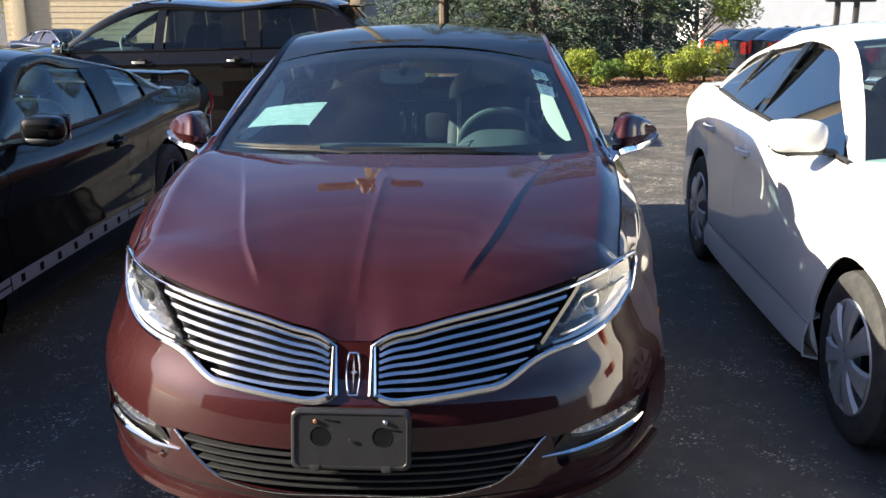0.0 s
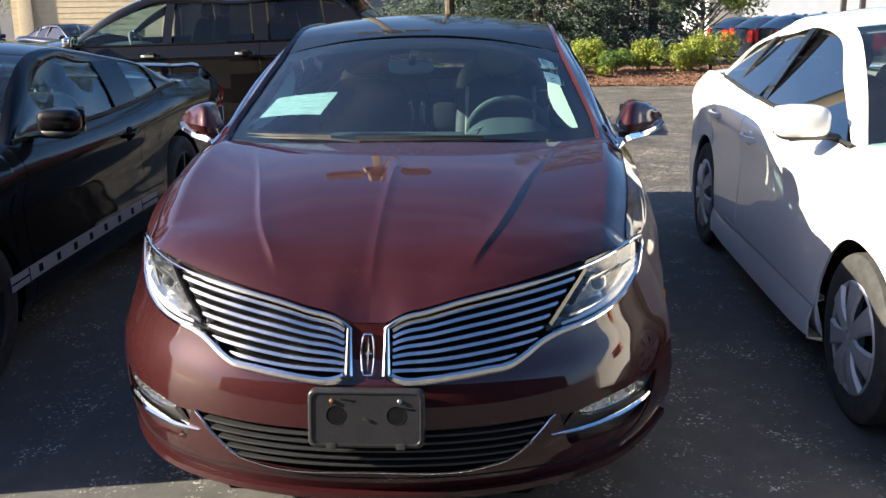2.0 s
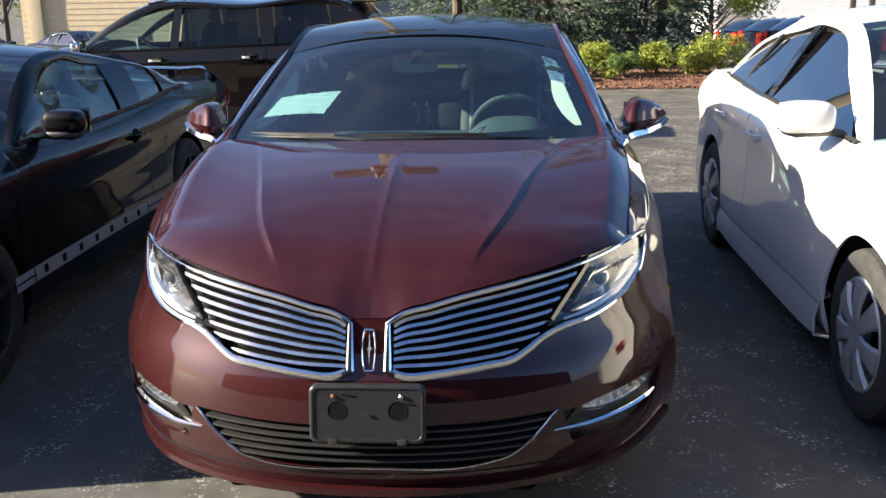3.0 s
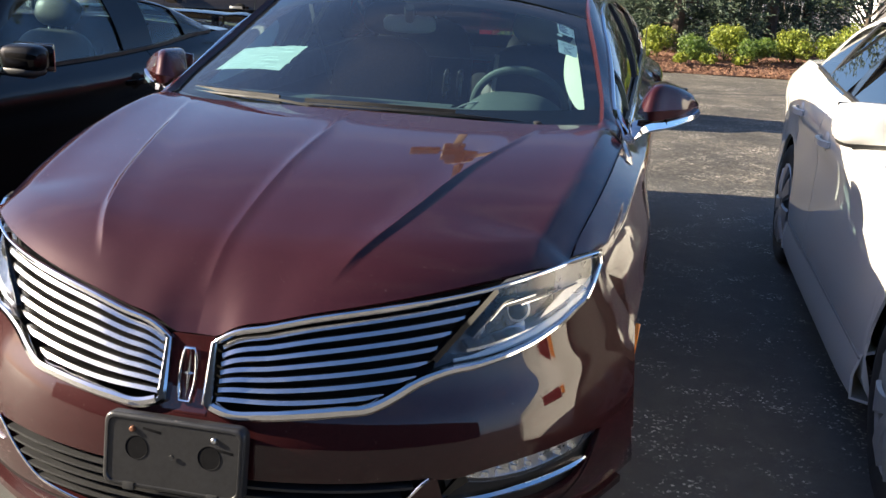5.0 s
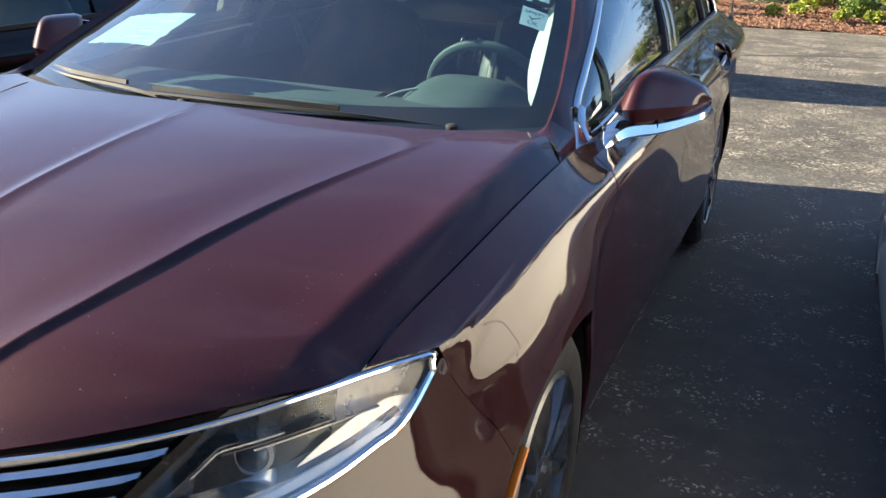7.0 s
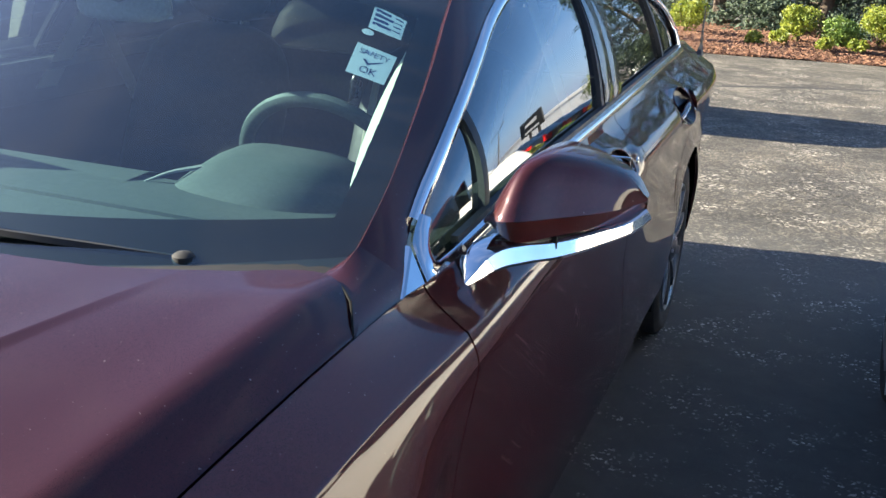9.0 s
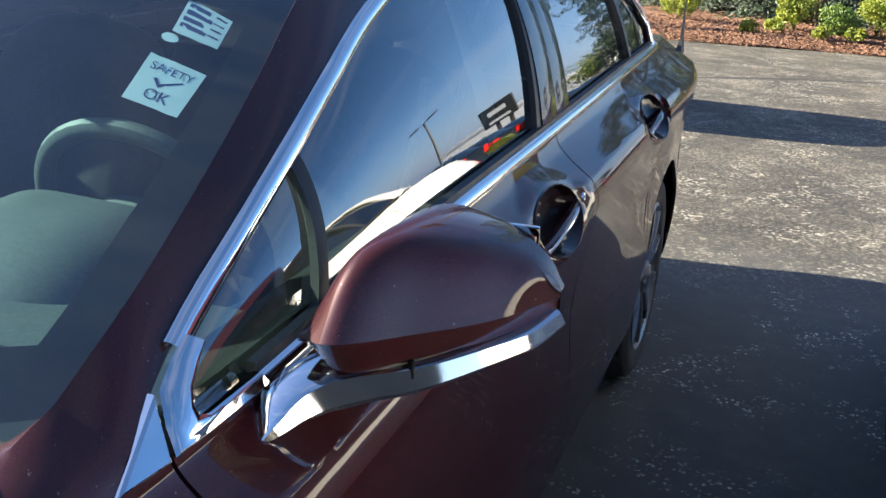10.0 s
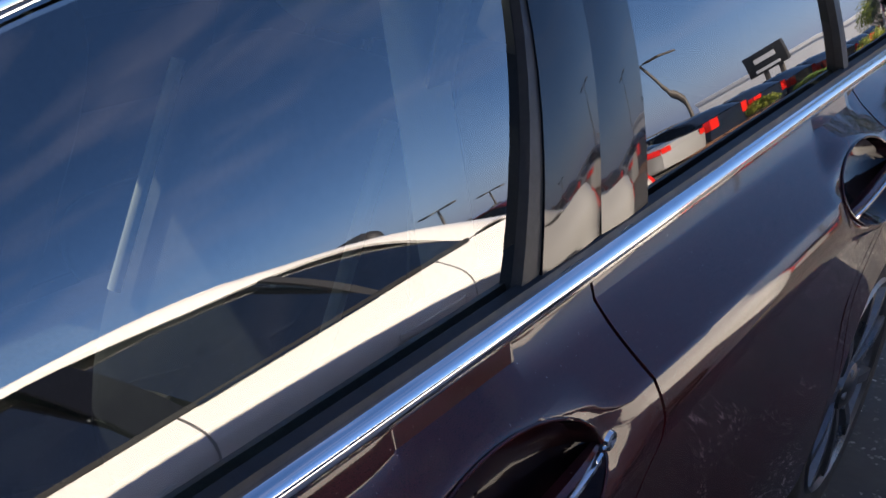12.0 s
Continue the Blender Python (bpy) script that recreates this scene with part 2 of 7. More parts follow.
def mesh(name, verts, faces, smooth=True, angle=35):
    me = bpy.data.meshes.new(name)
    me.from_pydata([tuple(map(float, v)) for v in verts], [], [tuple(map(int, f)) for f in faces])
    me.update()
    if smooth:
        me.polygons.foreach_set("use_smooth", [True] * len(me.polygons))
        me.set_sharp_from_angle(angle=radians(angle))
    return me


def grid(pts, rim=0.0, flip=False, close_u=False):
    """Vertices and faces of a sheet from an array (nu, nv, 3); rim: its border turned in by that much along the normal."""
    pts = np.array(pts, float)
    nu, nv = pts.shape[:2]
    verts = [p for row in pts for p in row]
    faces = []
    for i in range(nu if close_u else nu - 1):
        for j in range(nv - 1):
            k = (i + 1) % nu
            q = (i * nv + j, k * nv + j, k * nv + j + 1, i * nv + j + 1)
            faces.append(q[::-1] if flip else q)
    if rim:
        du, dv = np.gradient(pts, axis=0), np.gradient(pts, axis=1)
        nrm = np.cross(du, dv)
        nrm /= np.linalg.norm(nrm, axis=2, keepdims=True) + 1e-9
        if flip:
            nrm = -nrm
        ring = [(i, 0) for i in range(nu)] + [(nu - 1, j) for j in range(1, nv)] + [(i, nv - 1) for i in range(nu - 2, -1, -1)] + [(0, j) for j in range(nv - 2, 0, -1)]
        base = len(verts)
        for i, j in ring:
            verts.append(pts[i, j] - nrm[i, j] * rim)
        n = len(ring)
        for k in range(n):
            a, b = ring[k], ring[(k + 1) % n]
            q = (a[0] * nv + a[1], base + k, base + (k + 1) % n, b[0] * nv + b[1])
            faces.append(q[::-1] if flip else q)
    return verts, faces


def join(*pieces):
    verts, faces = [], []
    for v, f in pieces:
        o = len(verts)
        verts += list(v)
        faces += [tuple(i + o for i in q) for q in f]
    return verts, faces


def mirrored(vf):
    v, f = vf
    return [(-p[0], p[1], p[2]) for p in v], [tuple(reversed(q)) for q in f]


def both(vf):
    return join(vf, mirrored(vf))


def sweep(points, prof, up=(0, 0, 1), closed=False, scale=None, cap=True):
    """A profile (rows of side, up) carried along a line."""
    p = np.array(points, float)
    n, m = len(p), len(prof)
    t = (np.roll(p, -1, 0) - np.roll(p, 1, 0)) if closed else np.gradient(p, axis=0)
    t /= np.linalg.norm(t, axis=1, keepdims=True) + 1e-9
    ups = np.array(up, float)
    ups = np.repeat(ups[None], n, 0) if ups.ndim == 1 else ups
    s = np.cross(t, ups)
    s /= np.linalg.norm(s, axis=1, keepdims=True) + 1e-9
    w = np.cross(s, t)
    verts = []
    for i in range(n):
        k = 1.0 if scale is None else scale[i]
        for a, b in prof:
            verts.append(p[i] + s[i] * a * k + w[i] * b * k)
    faces = []
    for i in range(n if closed else n - 1):
        for j in range(m):
            k, l = (i + 1) % n, (j + 1) % m
            faces.append((i * m + j, i * m + l, k * m + l, k * m + j))
    if cap and not closed:
        faces.append(tuple(range(m)))
        faces.append(tuple(reversed(range((n - 1) * m, n * m))))
    return verts, faces


def disc_prof(w, h=None, n=10):
    h = w if h is None else h
    return [(w * math.cos(2 * math.pi * k / n), h * math.sin(2 * math.pi * k / n)) for k in range(n)]


def lathe(prof, n=48, axis="x"):
    """A profile (rows of along, radius) turned about the axis."""
    verts, faces, m = [], [], len(prof)
    for i in range(n):
        a = 2 * math.pi * i / n
        for d, r in prof:
            c, s = r * math.cos(a), r * math.sin(a)
            verts.append((d, c, s) if axis == "x" else (c, s, d) if axis == "z" else (c, d, s))
    for i in range(n):
        for j in range(m - 1):
            k = (i + 1) % n
            q = (i * m + j, i * m + j + 1, k * m + j + 1, k * m + j)
            faces.append(q if axis != "y" else q[::-1])
    return verts, faces


def box(x0, x1, y0, y1, z0, z1, bevel=0.0):
    """A box with chamfered edges."""
    if not bevel:
        v = [(x, y, z) for x in (x0, x1) for y in (y0, y1) for z in (z0, z1)]
        return v, [(0, 1, 3, 2), (4, 6, 7, 5), (0, 4, 5, 1), (2, 3, 7, 6), (0, 2, 6, 4), (1, 5, 7, 3)]
    bm = bmesh.new()
    bmesh.ops.create_cube(bm, size=1.0)
    bmesh.ops.scale(bm, vec=(x1 - x0, y1 - y0, z1 - z0), verts=bm.verts)
    bmesh.ops.translate(bm, vec=((x0 + x1) / 2, (y0 + y1) / 2, (z0 + z1) / 2), verts=bm.verts)
    bmesh.ops.bevel(bm, geom=bm.edges[:], offset=bevel, segments=2, affect="EDGES", profile=0.7)
    bm.verts.index_update()
    vf = [v.co[:] for v in bm.verts], [[v.index for v in f.verts] for f in bm.faces]
    bm.free()
    return vf


def blob(c, r, power=2.6, nu=20, nv=14):
    """A rounded block (superellipsoid) of half sizes r about c."""
    def pw(a):
        return math.copysign(abs(a) ** (2 / power), a)
    verts = []
    for i in range(nu):
        a = 2 * math.pi * i / nu
        for j in range(nv):
            b = -math.pi / 2 + math.pi * j / (nv - 1)
            verts.append((c[0] + r[0] * pw(math.cos(b)) * pw(math.cos(a)), c[1] + r[1] * pw(math.cos(b)) * pw(math.sin(a)), c[2] + r[2] * pw(math.sin(b))))
    faces = [(i * nv + j, ((i + 1) % nu) * nv + j, ((i + 1) % nu) * nv + j + 1, i * nv + j + 1) for i in range(nu) for j in range(nv - 1)]
    return verts, faces


def moved(vf, m):
    return [tuple(m @ Vector(p)) for p in vf[0]], vf[1]


def thing(name, label, category, place=(0, 0, 0), group="", kind="", turn=0.0):
    ob = new(name)
    ob.empty_display_size = 0.1
    ob.matrix_world = pose(*place, 0, 0, turn)
    return tagged(ob, label, category, group, kind)


def part(name, vf, material, parent=None, label="", smooth=True, angle=35):
    """Links one mesh as an object under a thing or a part; its points are in the thing's own metres."""
    ob = new(name, mesh(name, vf[0], vf[1], smooth, angle))
    ob.data.materials.append(material)
    if parent is not None:
        ob.parent = parent
    return tagged(ob, label)


def single(name, vf, material, label, category, group="", kind="", smooth=True, angle=35):
    ob = part(name, vf, material, None, label, smooth, angle)
    return tagged(ob, label, category, group, kind)


def lines(text, size, depth=0.0006):
    """Vertices and faces of letters in the built-in font, centred, flat in x and y."""
    cu = bpy.data.curves.new("letters", "FONT")
    cu.body, cu.size, cu.align_x, cu.align_y, cu.extrude = text, size, "CENTER", "CENTER", depth
    tmp = bpy.data.objects.new("letters", cu)
    me = tmp.to_mesh()
    vf = [tuple(v.co) for v in me.vertices], [tuple(p.vertices) for p in me.polygons]
    tmp.to_mesh_clear()
    bpy.data.objects.remove(tmp)
    bpy.data.curves.remove(cu)
    return vf

# ---- the burgundy sedan ----
plan = spline([0, .1, .25, .4, .5, .6, .7, .78, .84, .88, .91, .93], [0, .004, .025, .075, .13, .205, .32, .46, .6, .71, .82, 1.0])
nose = spline([.15, .22, .3, .42, .5, .57, .63, .7, .85], [.05, .0, -.035, -.048, -.044, -.026, .002, .025, .06])


fuller = spline([.15, .25, .4, .5, .6, .7, .8, .9], [.02, .045, .065, .062, .038, .015, 0, 0])


wider = spline([.15, .25, .38, .52, .64, .7], [.042, .038, .024, .012, 0, 0])


def fascia(x, z, out=0.0):
    """The front's outer skin at a half width and a height; out: metres ahead of it."""
    x, z = np.asarray(x, float), np.asarray(z, float)
    y = plan(x / (1 + fuller(z))) + nose(z) - out
    return np.stack(np.broadcast_arrays(x * (1 + wider(z) * np.clip(x / .93, 0, 1) ** 4), y, z), -1)


chrome_low = spline([.05, .1, .18, .25, .33, .4, .44, .48, .53, .6, .66, .72, .78, .815, .828], [.600, .586, .589, .595, .602, .610, .629, .652, .668, .676, .686, .702, .732, .768, .815])
chrome_up = spline([.05, .085, .17, .25, .33, .41, .49, .57, .65, .73, .78, .828], [.722, .744, .766, .786, .80, .811, .820, .829, .838, .846, .847, .838])
lamp_edge = lambda x: .682 + (x - .5) / .82
gap_y, gap_x, gap_z = [.49, .55, .64, .755, .88, 1.03, 1.21, 1.36, 1.516], [.763, .768, .781, .797, .812, .825, .836, .842, .841], [.852, .872, .898, .923, .948, .972, .992, 1.001, .999]
top_x = spline(gap_y + [2.0, 2.7, 3.5, 3.95, 4.3, 4.6, 4.9], gap_x + [.846, .847, .842, .835, .81, .77, .68])
top_z = spline(gap_y + [2.0, 2.7, 3.5, 3.95, 4.3, 4.6, 4.9], gap_z + [1.030, 1.047, 1.062, 1.066, 1.06, 1.04, 1.0])
crease = spline([.5, .65, .8, 1.0, 1.25, 1.5, 2.0, 2.73, 3.5, 4.2, 4.6, 4.9], [.79, .832, .866, .902, .926, .938, .948, .960, .975, .98, .965, .93])
width = spline([.5, .62, .72, .81, .95, 1.1, 1.3, 1.5, 2.1, 2.7, 3.5, 4.0, 4.4, 4.7, 4.9], [.82, .845, .862, .873, .884, .893, .903, .910, .916, .928, .938, .945, .92, .85, .74])
section = spline([-.85, -.78, -.70, -.60, -.45, -.28, -.15, -.09, -.055, -.032, -.014, 0], [-.13, -.075, -.030, -.012, -.004, -.014, .000, .011, .0172, .0160, .0085, 0])
WHEEL_F, WHEEL_R, AXLE, ARCH = 1.10, 3.97, .335, .388


def side(y, z):
    """The outer skin of the flank."""
    y, z = np.asarray(y, float), np.asarray(z, float)
    zc, w, tx, tz = crease(y), width(y), top_x(y), top_z(y)
    # round the front arch the skin leans out below the crease, then stands upright
    flare, depth = np.exp(-np.abs((y - .95) / .42) ** 4), np.maximum(zc - z, 0)
    lean_out = .46 * np.minimum(depth, .09) + .023 * (1 - np.exp(-np.maximum(depth - .09, 0) / .05)) - .10 * np.maximum(depth - .32, 0) ** 1.2
    s = np.clip((z - zc) / np.maximum(tz - zc, .02), 0, 1.2)
    scoop = np.clip((y - 1.25) / .5, 0, 1) * np.clip((4.55 - y) / .5, 0, 1)
    x = np.where(z > zc, w - (w - tx) * ((1 - scoop) * (1.12 * s - .12 * s * s) + scoop * (1 - np.clip(1 - s / .86, 0, 1) ** 1.4)), w + section(np.minimum(z - zc, 0)) * (1 - flare) + flare * lean_out)
    return np.stack(np.broadcast_arrays(x, y, z), -1)


def sill(y):
    y = np.asarray(y, float)
    z = np.full(y.shape, .185)
    for c in (WHEEL_F, WHEEL_R):
        d = np.abs(y - c)
        z = np.where(d < ARCH, np.maximum(z, AXLE + np.sqrt(np.maximum(ARCH**2 - d**2, 0))), z)
    return z


def arched(y0, y1, n):
    """Stations along y, closer together where an arch begins or ends."""
    ys = np.linspace(y0, y1, n)
    extra = [c + s * ARCH * k for c in (WHEEL_F, WHEEL_R) for s in (-1, 1) for k in (.9995, .995, .985, .97, .95, .92)]
    return np.array(sorted(set(ys.round(4)) | {round(e, 4) for e in extra if y0 < e < y1}))


def bowl_plane(y, z, y0, z0):
    """The level rim of a handle bowl: the plane nearest to the skin round it."""
    a = np.linspace(0, 2 * math.pi, 40, endpoint=False)
    dy, dz = .128 * np.cos(a), .053 * np.sin(a)
    c = np.linalg.lstsq(np.stack([np.ones(40), dy, dz], 1), side(y0 + dy, z0 + dz)[:, 0], rcond=None)[0]
    return c[0] + c[1] * (np.asarray(y) - y0) + c[2] * (np.asarray(z) - z0)


def flank(y0, y1, n, nv=30, low=None, high=None, rim=.012, hole=None):
    ys = arched(y0, y1, n)
    if hole:
        ys = np.array(sorted(set(ys) | set(np.linspace(hole[0] - .14, hole[0] + .14, 48).round(4))))
    zb = sill(ys) if low is None else low(ys)
    zt = top_z(ys) if high is None else high(ys)
    v = np.linspace(0, 1, nv)
    zz = zb[:, None] + (zt - zb)[:, None] * v[None]
    if hole:
        zz = np.array([np.sort(np.r_[row, np.linspace(hole[1] - .066, hole[1] + .064, 27)]) for row in zz])
        nv = zz.shape[1]
    yy = np.repeat(ys[:, None], nv, 1)
    # one row of points sits on the crease
    zz = np.array([np.sort(np.r_[row, np.linspace(crease(y) - .062, crease(y) - .008, 7)]) if zb_ < crease(y) - .07 else np.sort(np.r_[row, np.linspace(zb_ + .001, row[-1] - .001, 7)]) for row, y, zb_ in zip(zz, ys, zb)])
    nv = zz.shape[1]
    yy = np.repeat(ys[:, None], nv, 1)
    for i in range(len(ys)):
        j = int(np.argmin(np.abs(zz[i] - crease(ys[i]))))
        if 0 < j < nv - 1:
            zz[i, j] = crease(ys[i])
    if hole is None:
        return grid(side(yy, zz), rim)
    # a rounded opening for the handle bowl: points inside it slide onto its rim, faces inside it go
    y0, z0 = hole
    r = np.hypot((yy - y0) / .128, (zz - z0) / .053)
    inside = r < 1
    k = np.where(inside & (r > .05), 1 / np.maximum(r, .05), 1)
    y2, z2 = y0 + (yy - y0) * k, z0 + (zz - z0) * k
    skin_p = side(y2, z2)
    near = np.clip((np.hypot((y2 - y0) / .128, (z2 - z0) / .053) - 1) / .45, 0, 1)
    near = near * near * (3 - 2 * near)
    skin_p[..., 0] = bowl_plane(y2, z2, y0, z0) * (1 - near) + skin_p[..., 0] * near
    verts, faces = grid(skin_p, rim)
    flat = inside.ravel()
    n_in = len(flat)
    return verts, [q for q in faces if not all(v < n_in and flat[v] for v in q)]


mkz = thing("sedan", "burgundy four-door sedan with chrome split-wing grille, parked nose out", "car")

# hood
hood_mid = spline([0, .02, .05, .126, .23, .34, .47, .60, .82, 1], [0, .09, .2, .42, .57, .69, .80, .876, .965, 1])
hood_out = spline([0, .02, .045, .075, .16, .29, .44, .58, .77, 1], [0, .105, .20, .262, .372, .515, .652, .77, .89, 1])
crease_x = spline([0, .16, .27, .44, .6, .78, .9, 1.1, 1.4], [.215, .285, .335, .388, .425, .467, .498, .55, .62])
hood_rear_y = spline([0, .3, .5, .65, .74, .79, .84], [1.215, 1.225, 1.262, 1.335, 1.385, 1.362, 1.302])
hood_rear_z = spline([0, .3, .5, .7, .75, .80, .84], [1.055, 1.051, 1.045, 1.037, 1.033, 1.016, .997])


def hood_point(u, v):
    xf, xr = .763 * u, .838 * u
    yf, zf = float(plan(xf) + nose(chrome_up(max(xf, .05))) + .008), float(chrome_up(max(xf, .05))) + .010
    if xf < .09:
        k = 1 - xf / .09
        yf, zf = yf + .010 * k, zf - .001 * k
    yr, zr = float(hood_rear_y(xr)), float(hood_rear_z(xr))
    f = float(hood_mid(v)) * (1 - u**2) + float(hood_out(v)) * u**2
    # the dip of the front edge between the wings dies out within a hand's width
    zs = float(chrome_up(max(xf, .17))) - .10 * max(0, .17 - xf) + .010
    y, z = yf + (yr - yf) * v, zs + (zr - zs) * f + (zf - zs) * math.exp(-v / .045)
    gx = float(top_x(np.clip(y, .49, 1.4))) - .004
    x = gx * u if u > .999 else xf + (xr - xf) * v
    x = x + (gx - x) * u**20
    # the shoulder: level out to near the gap, then roll down to it
    if u > .35:
        fall = .046 * min(1, .25 + v / .17) * min(1, .84 + (1 - v) / .5)
        edge = float(top_z(np.clip(y, .49, 1.4)))
        z += (edge + fall - z) * ((u - .35) / .65) ** 2.2
        z -= fall * max(0, 1 - (gx - x) / .076) ** 1.6
    return x, y, z


def hood_half():
    vs = np.r_[0, np.linspace(.012, 1, 56) ** 1.15]
    near = [-.09, -.07, -.05, -.036, -.025, -.016, -.009, -.004, 0, .003, .006, .010, .015, .020, .027, .036]
    rows = []
    for v in vs:
        xs = .763 + (.838 - .763) * v
        y = hood_point(.45, v)[1]
        for _ in range(3):
            xc = float(crease_x(y))
            y = hood_point(min(1, xc / xs), v)[1]
        cols = np.r_[0, .004, .008, .013, .02, .03, .045, np.linspace(.06, xc - .10, 6), [xc + d for d in near], np.linspace(xc + .05, xs * .86, 8), np.linspace(xs * .875, xs * .992, 14), xs]
        row = []
        for xw in cols:
            x, y, z = hood_point(min(1, xw / xs), v)
            fade = min(1, max(0, (v - .05) / .05)) * min(1, max(0, (1.0 - v) / .6))
            d = xw - xc
            z += fade * .008 * (max(0, 1 - abs(d) / .09) ** 2 if d < 0 else max(0, 1 - abs(d) / .020) ** 1.3)
            z += .005 * min(1, max(0, (v - .02) / .05)) * min(1, (1.05 - v) / .5) * max(0, 1 - xw / .03) ** 1.5
            row.append((x, y, z))
        rows.append(row)
    return np.array(rows).transpose(1, 0, 2)


def whole_hood(pts):
    return np.concatenate([(pts * np.array((-1, 1, 1)))[::-1][:-1], pts], 0)


hood = part("hood", grid(whole_hood(hood_half()), .012), RED, mkz, "burgundy hood with raised creases", angle=60)

# bumper: the skin below the grille wings, and the apron below the lower opening
bump_top = spline([0, .05, .1, .18, .25, .33, .4, .44, .48, .53, .6, .66, .72, .78, .815, .826, .832, .842, .868, .90, .930], [.592, .590, .578, .581, .587, .594, .602, .621, .644, .660, .668, .678, .694, .724, .762, .800, .824, .792, .730, .668, .605])
bump_low = spline([0, .3, .5, .525, .545, .58, .62, .69, .76, .83, .862, .88, .93], [.446, .449, .449, .448, .442, .440, .446, .452, .450, .442, .428, .40, .36])
apron_top = spline([0, .33, .39, .44, .485, .515, .528, .542, .555, .60, .66, .755, .80, .835, .862, .88, .93], [.314, .318, .332, .365, .405, .438, .446, .440, .372, .340, .328, .317, .328, .37, .426, .399, .359])
apron_low = spline([0, .4, .58, .8, .93], [.225, .225, .215, .20, .20])


def whole(pts):
    """A half sheet that begins on the centre line, made whole."""
    return np.concatenate([(pts * np.array((-1, 1, 1)))[::-1][:-1], pts], 0)


def skin(f_low, f_high, x0, x1, n, nv, out=0.0, rim=.012):
    xs = np.linspace(x0, x1, n)
    if x1 > .91:
        xs = np.unique(np.r_[xs, np.linspace(.812, .862, 26)].round(4))
    v = np.linspace(0, 1, nv)
    zz = f_low(xs)[:, None] + (f_high(xs) - f_low(xs))[:, None] * v[None]
    pts = fascia(np.repeat(xs[:, None], nv, 1), zz, out)
    return grid(whole(pts) if x0 == 0 else pts, rim)


bumper = part("front_bumper", (skin(bump_low, bump_top, 0, .930, 90, 22)), RED, mkz)
part("nose_panel", (skin(lambda x: bump_top(x) * 0 + .575, lambda x: x * 0 + .733, 0, .050, 6, 14, .001)), RED, bumper)
apron = part("front_apron", (skin(apron_low, apron_top, 0, .925, 80, 14)), RED, mkz)
lip = np.array([fascia(x, float(apron_low(x)) + .012, .012)[()] for x in np.linspace(0, .89, 40)])
part("apron_lip", both(sweep(lip, [(-.016, -.012), (.016, -.012), (.016, .008), (-.01, .010)])), RED, apron)
gx_ = np.array([.858, .845, .828, .80, .765, .72, .675, .61, .555, .425, .2, 0])
gz_ = np.array([.428, .385, .340, .300, .279, .275, .276, .278, .280, .290, .294, .295])
part("apron_groove", both(sweep(path3(fascia(gx_, gz_, .0008), 60), disc_prof(.0022, .0022, 6))), DARK, apron)
# a dark wall behind every opening of the front
part("front_cavity", (skin(lambda x: x * 0 + .20, lambda x: np.minimum(chrome_up(np.maximum(x, .05)), .82), 0, .80, 40, 20, -.055, 0)), DARK, mkz)

# lower grille
lower = part("lower_grille", (skin(lambda x: np.minimum(apron_top(x), .44) - .01, lambda x: bump_low(x) + .01, 0, .52, 40, 6, -.040, 0)), DARK, mkz)
for k in range(5):
    z0 = .338 + .023 * k
    x1 = .40 + .022 * k
    p = fascia(np.linspace(0, x1, 30), z0, -.012)
    part("grille_bar", both(sweep(p, [(-.013, -.0045), (.013, -.003), (.013, .003), (-.013, .0045)])), PLASTIC, lower)
xs = np.linspace(0, .524, 50)
part("chrome_strip", both(sweep(fascia(xs, apron_top(xs) + .004, .004), disc_prof(.003, .0036, 8))), CHROME, lower, "thin chrome strip")

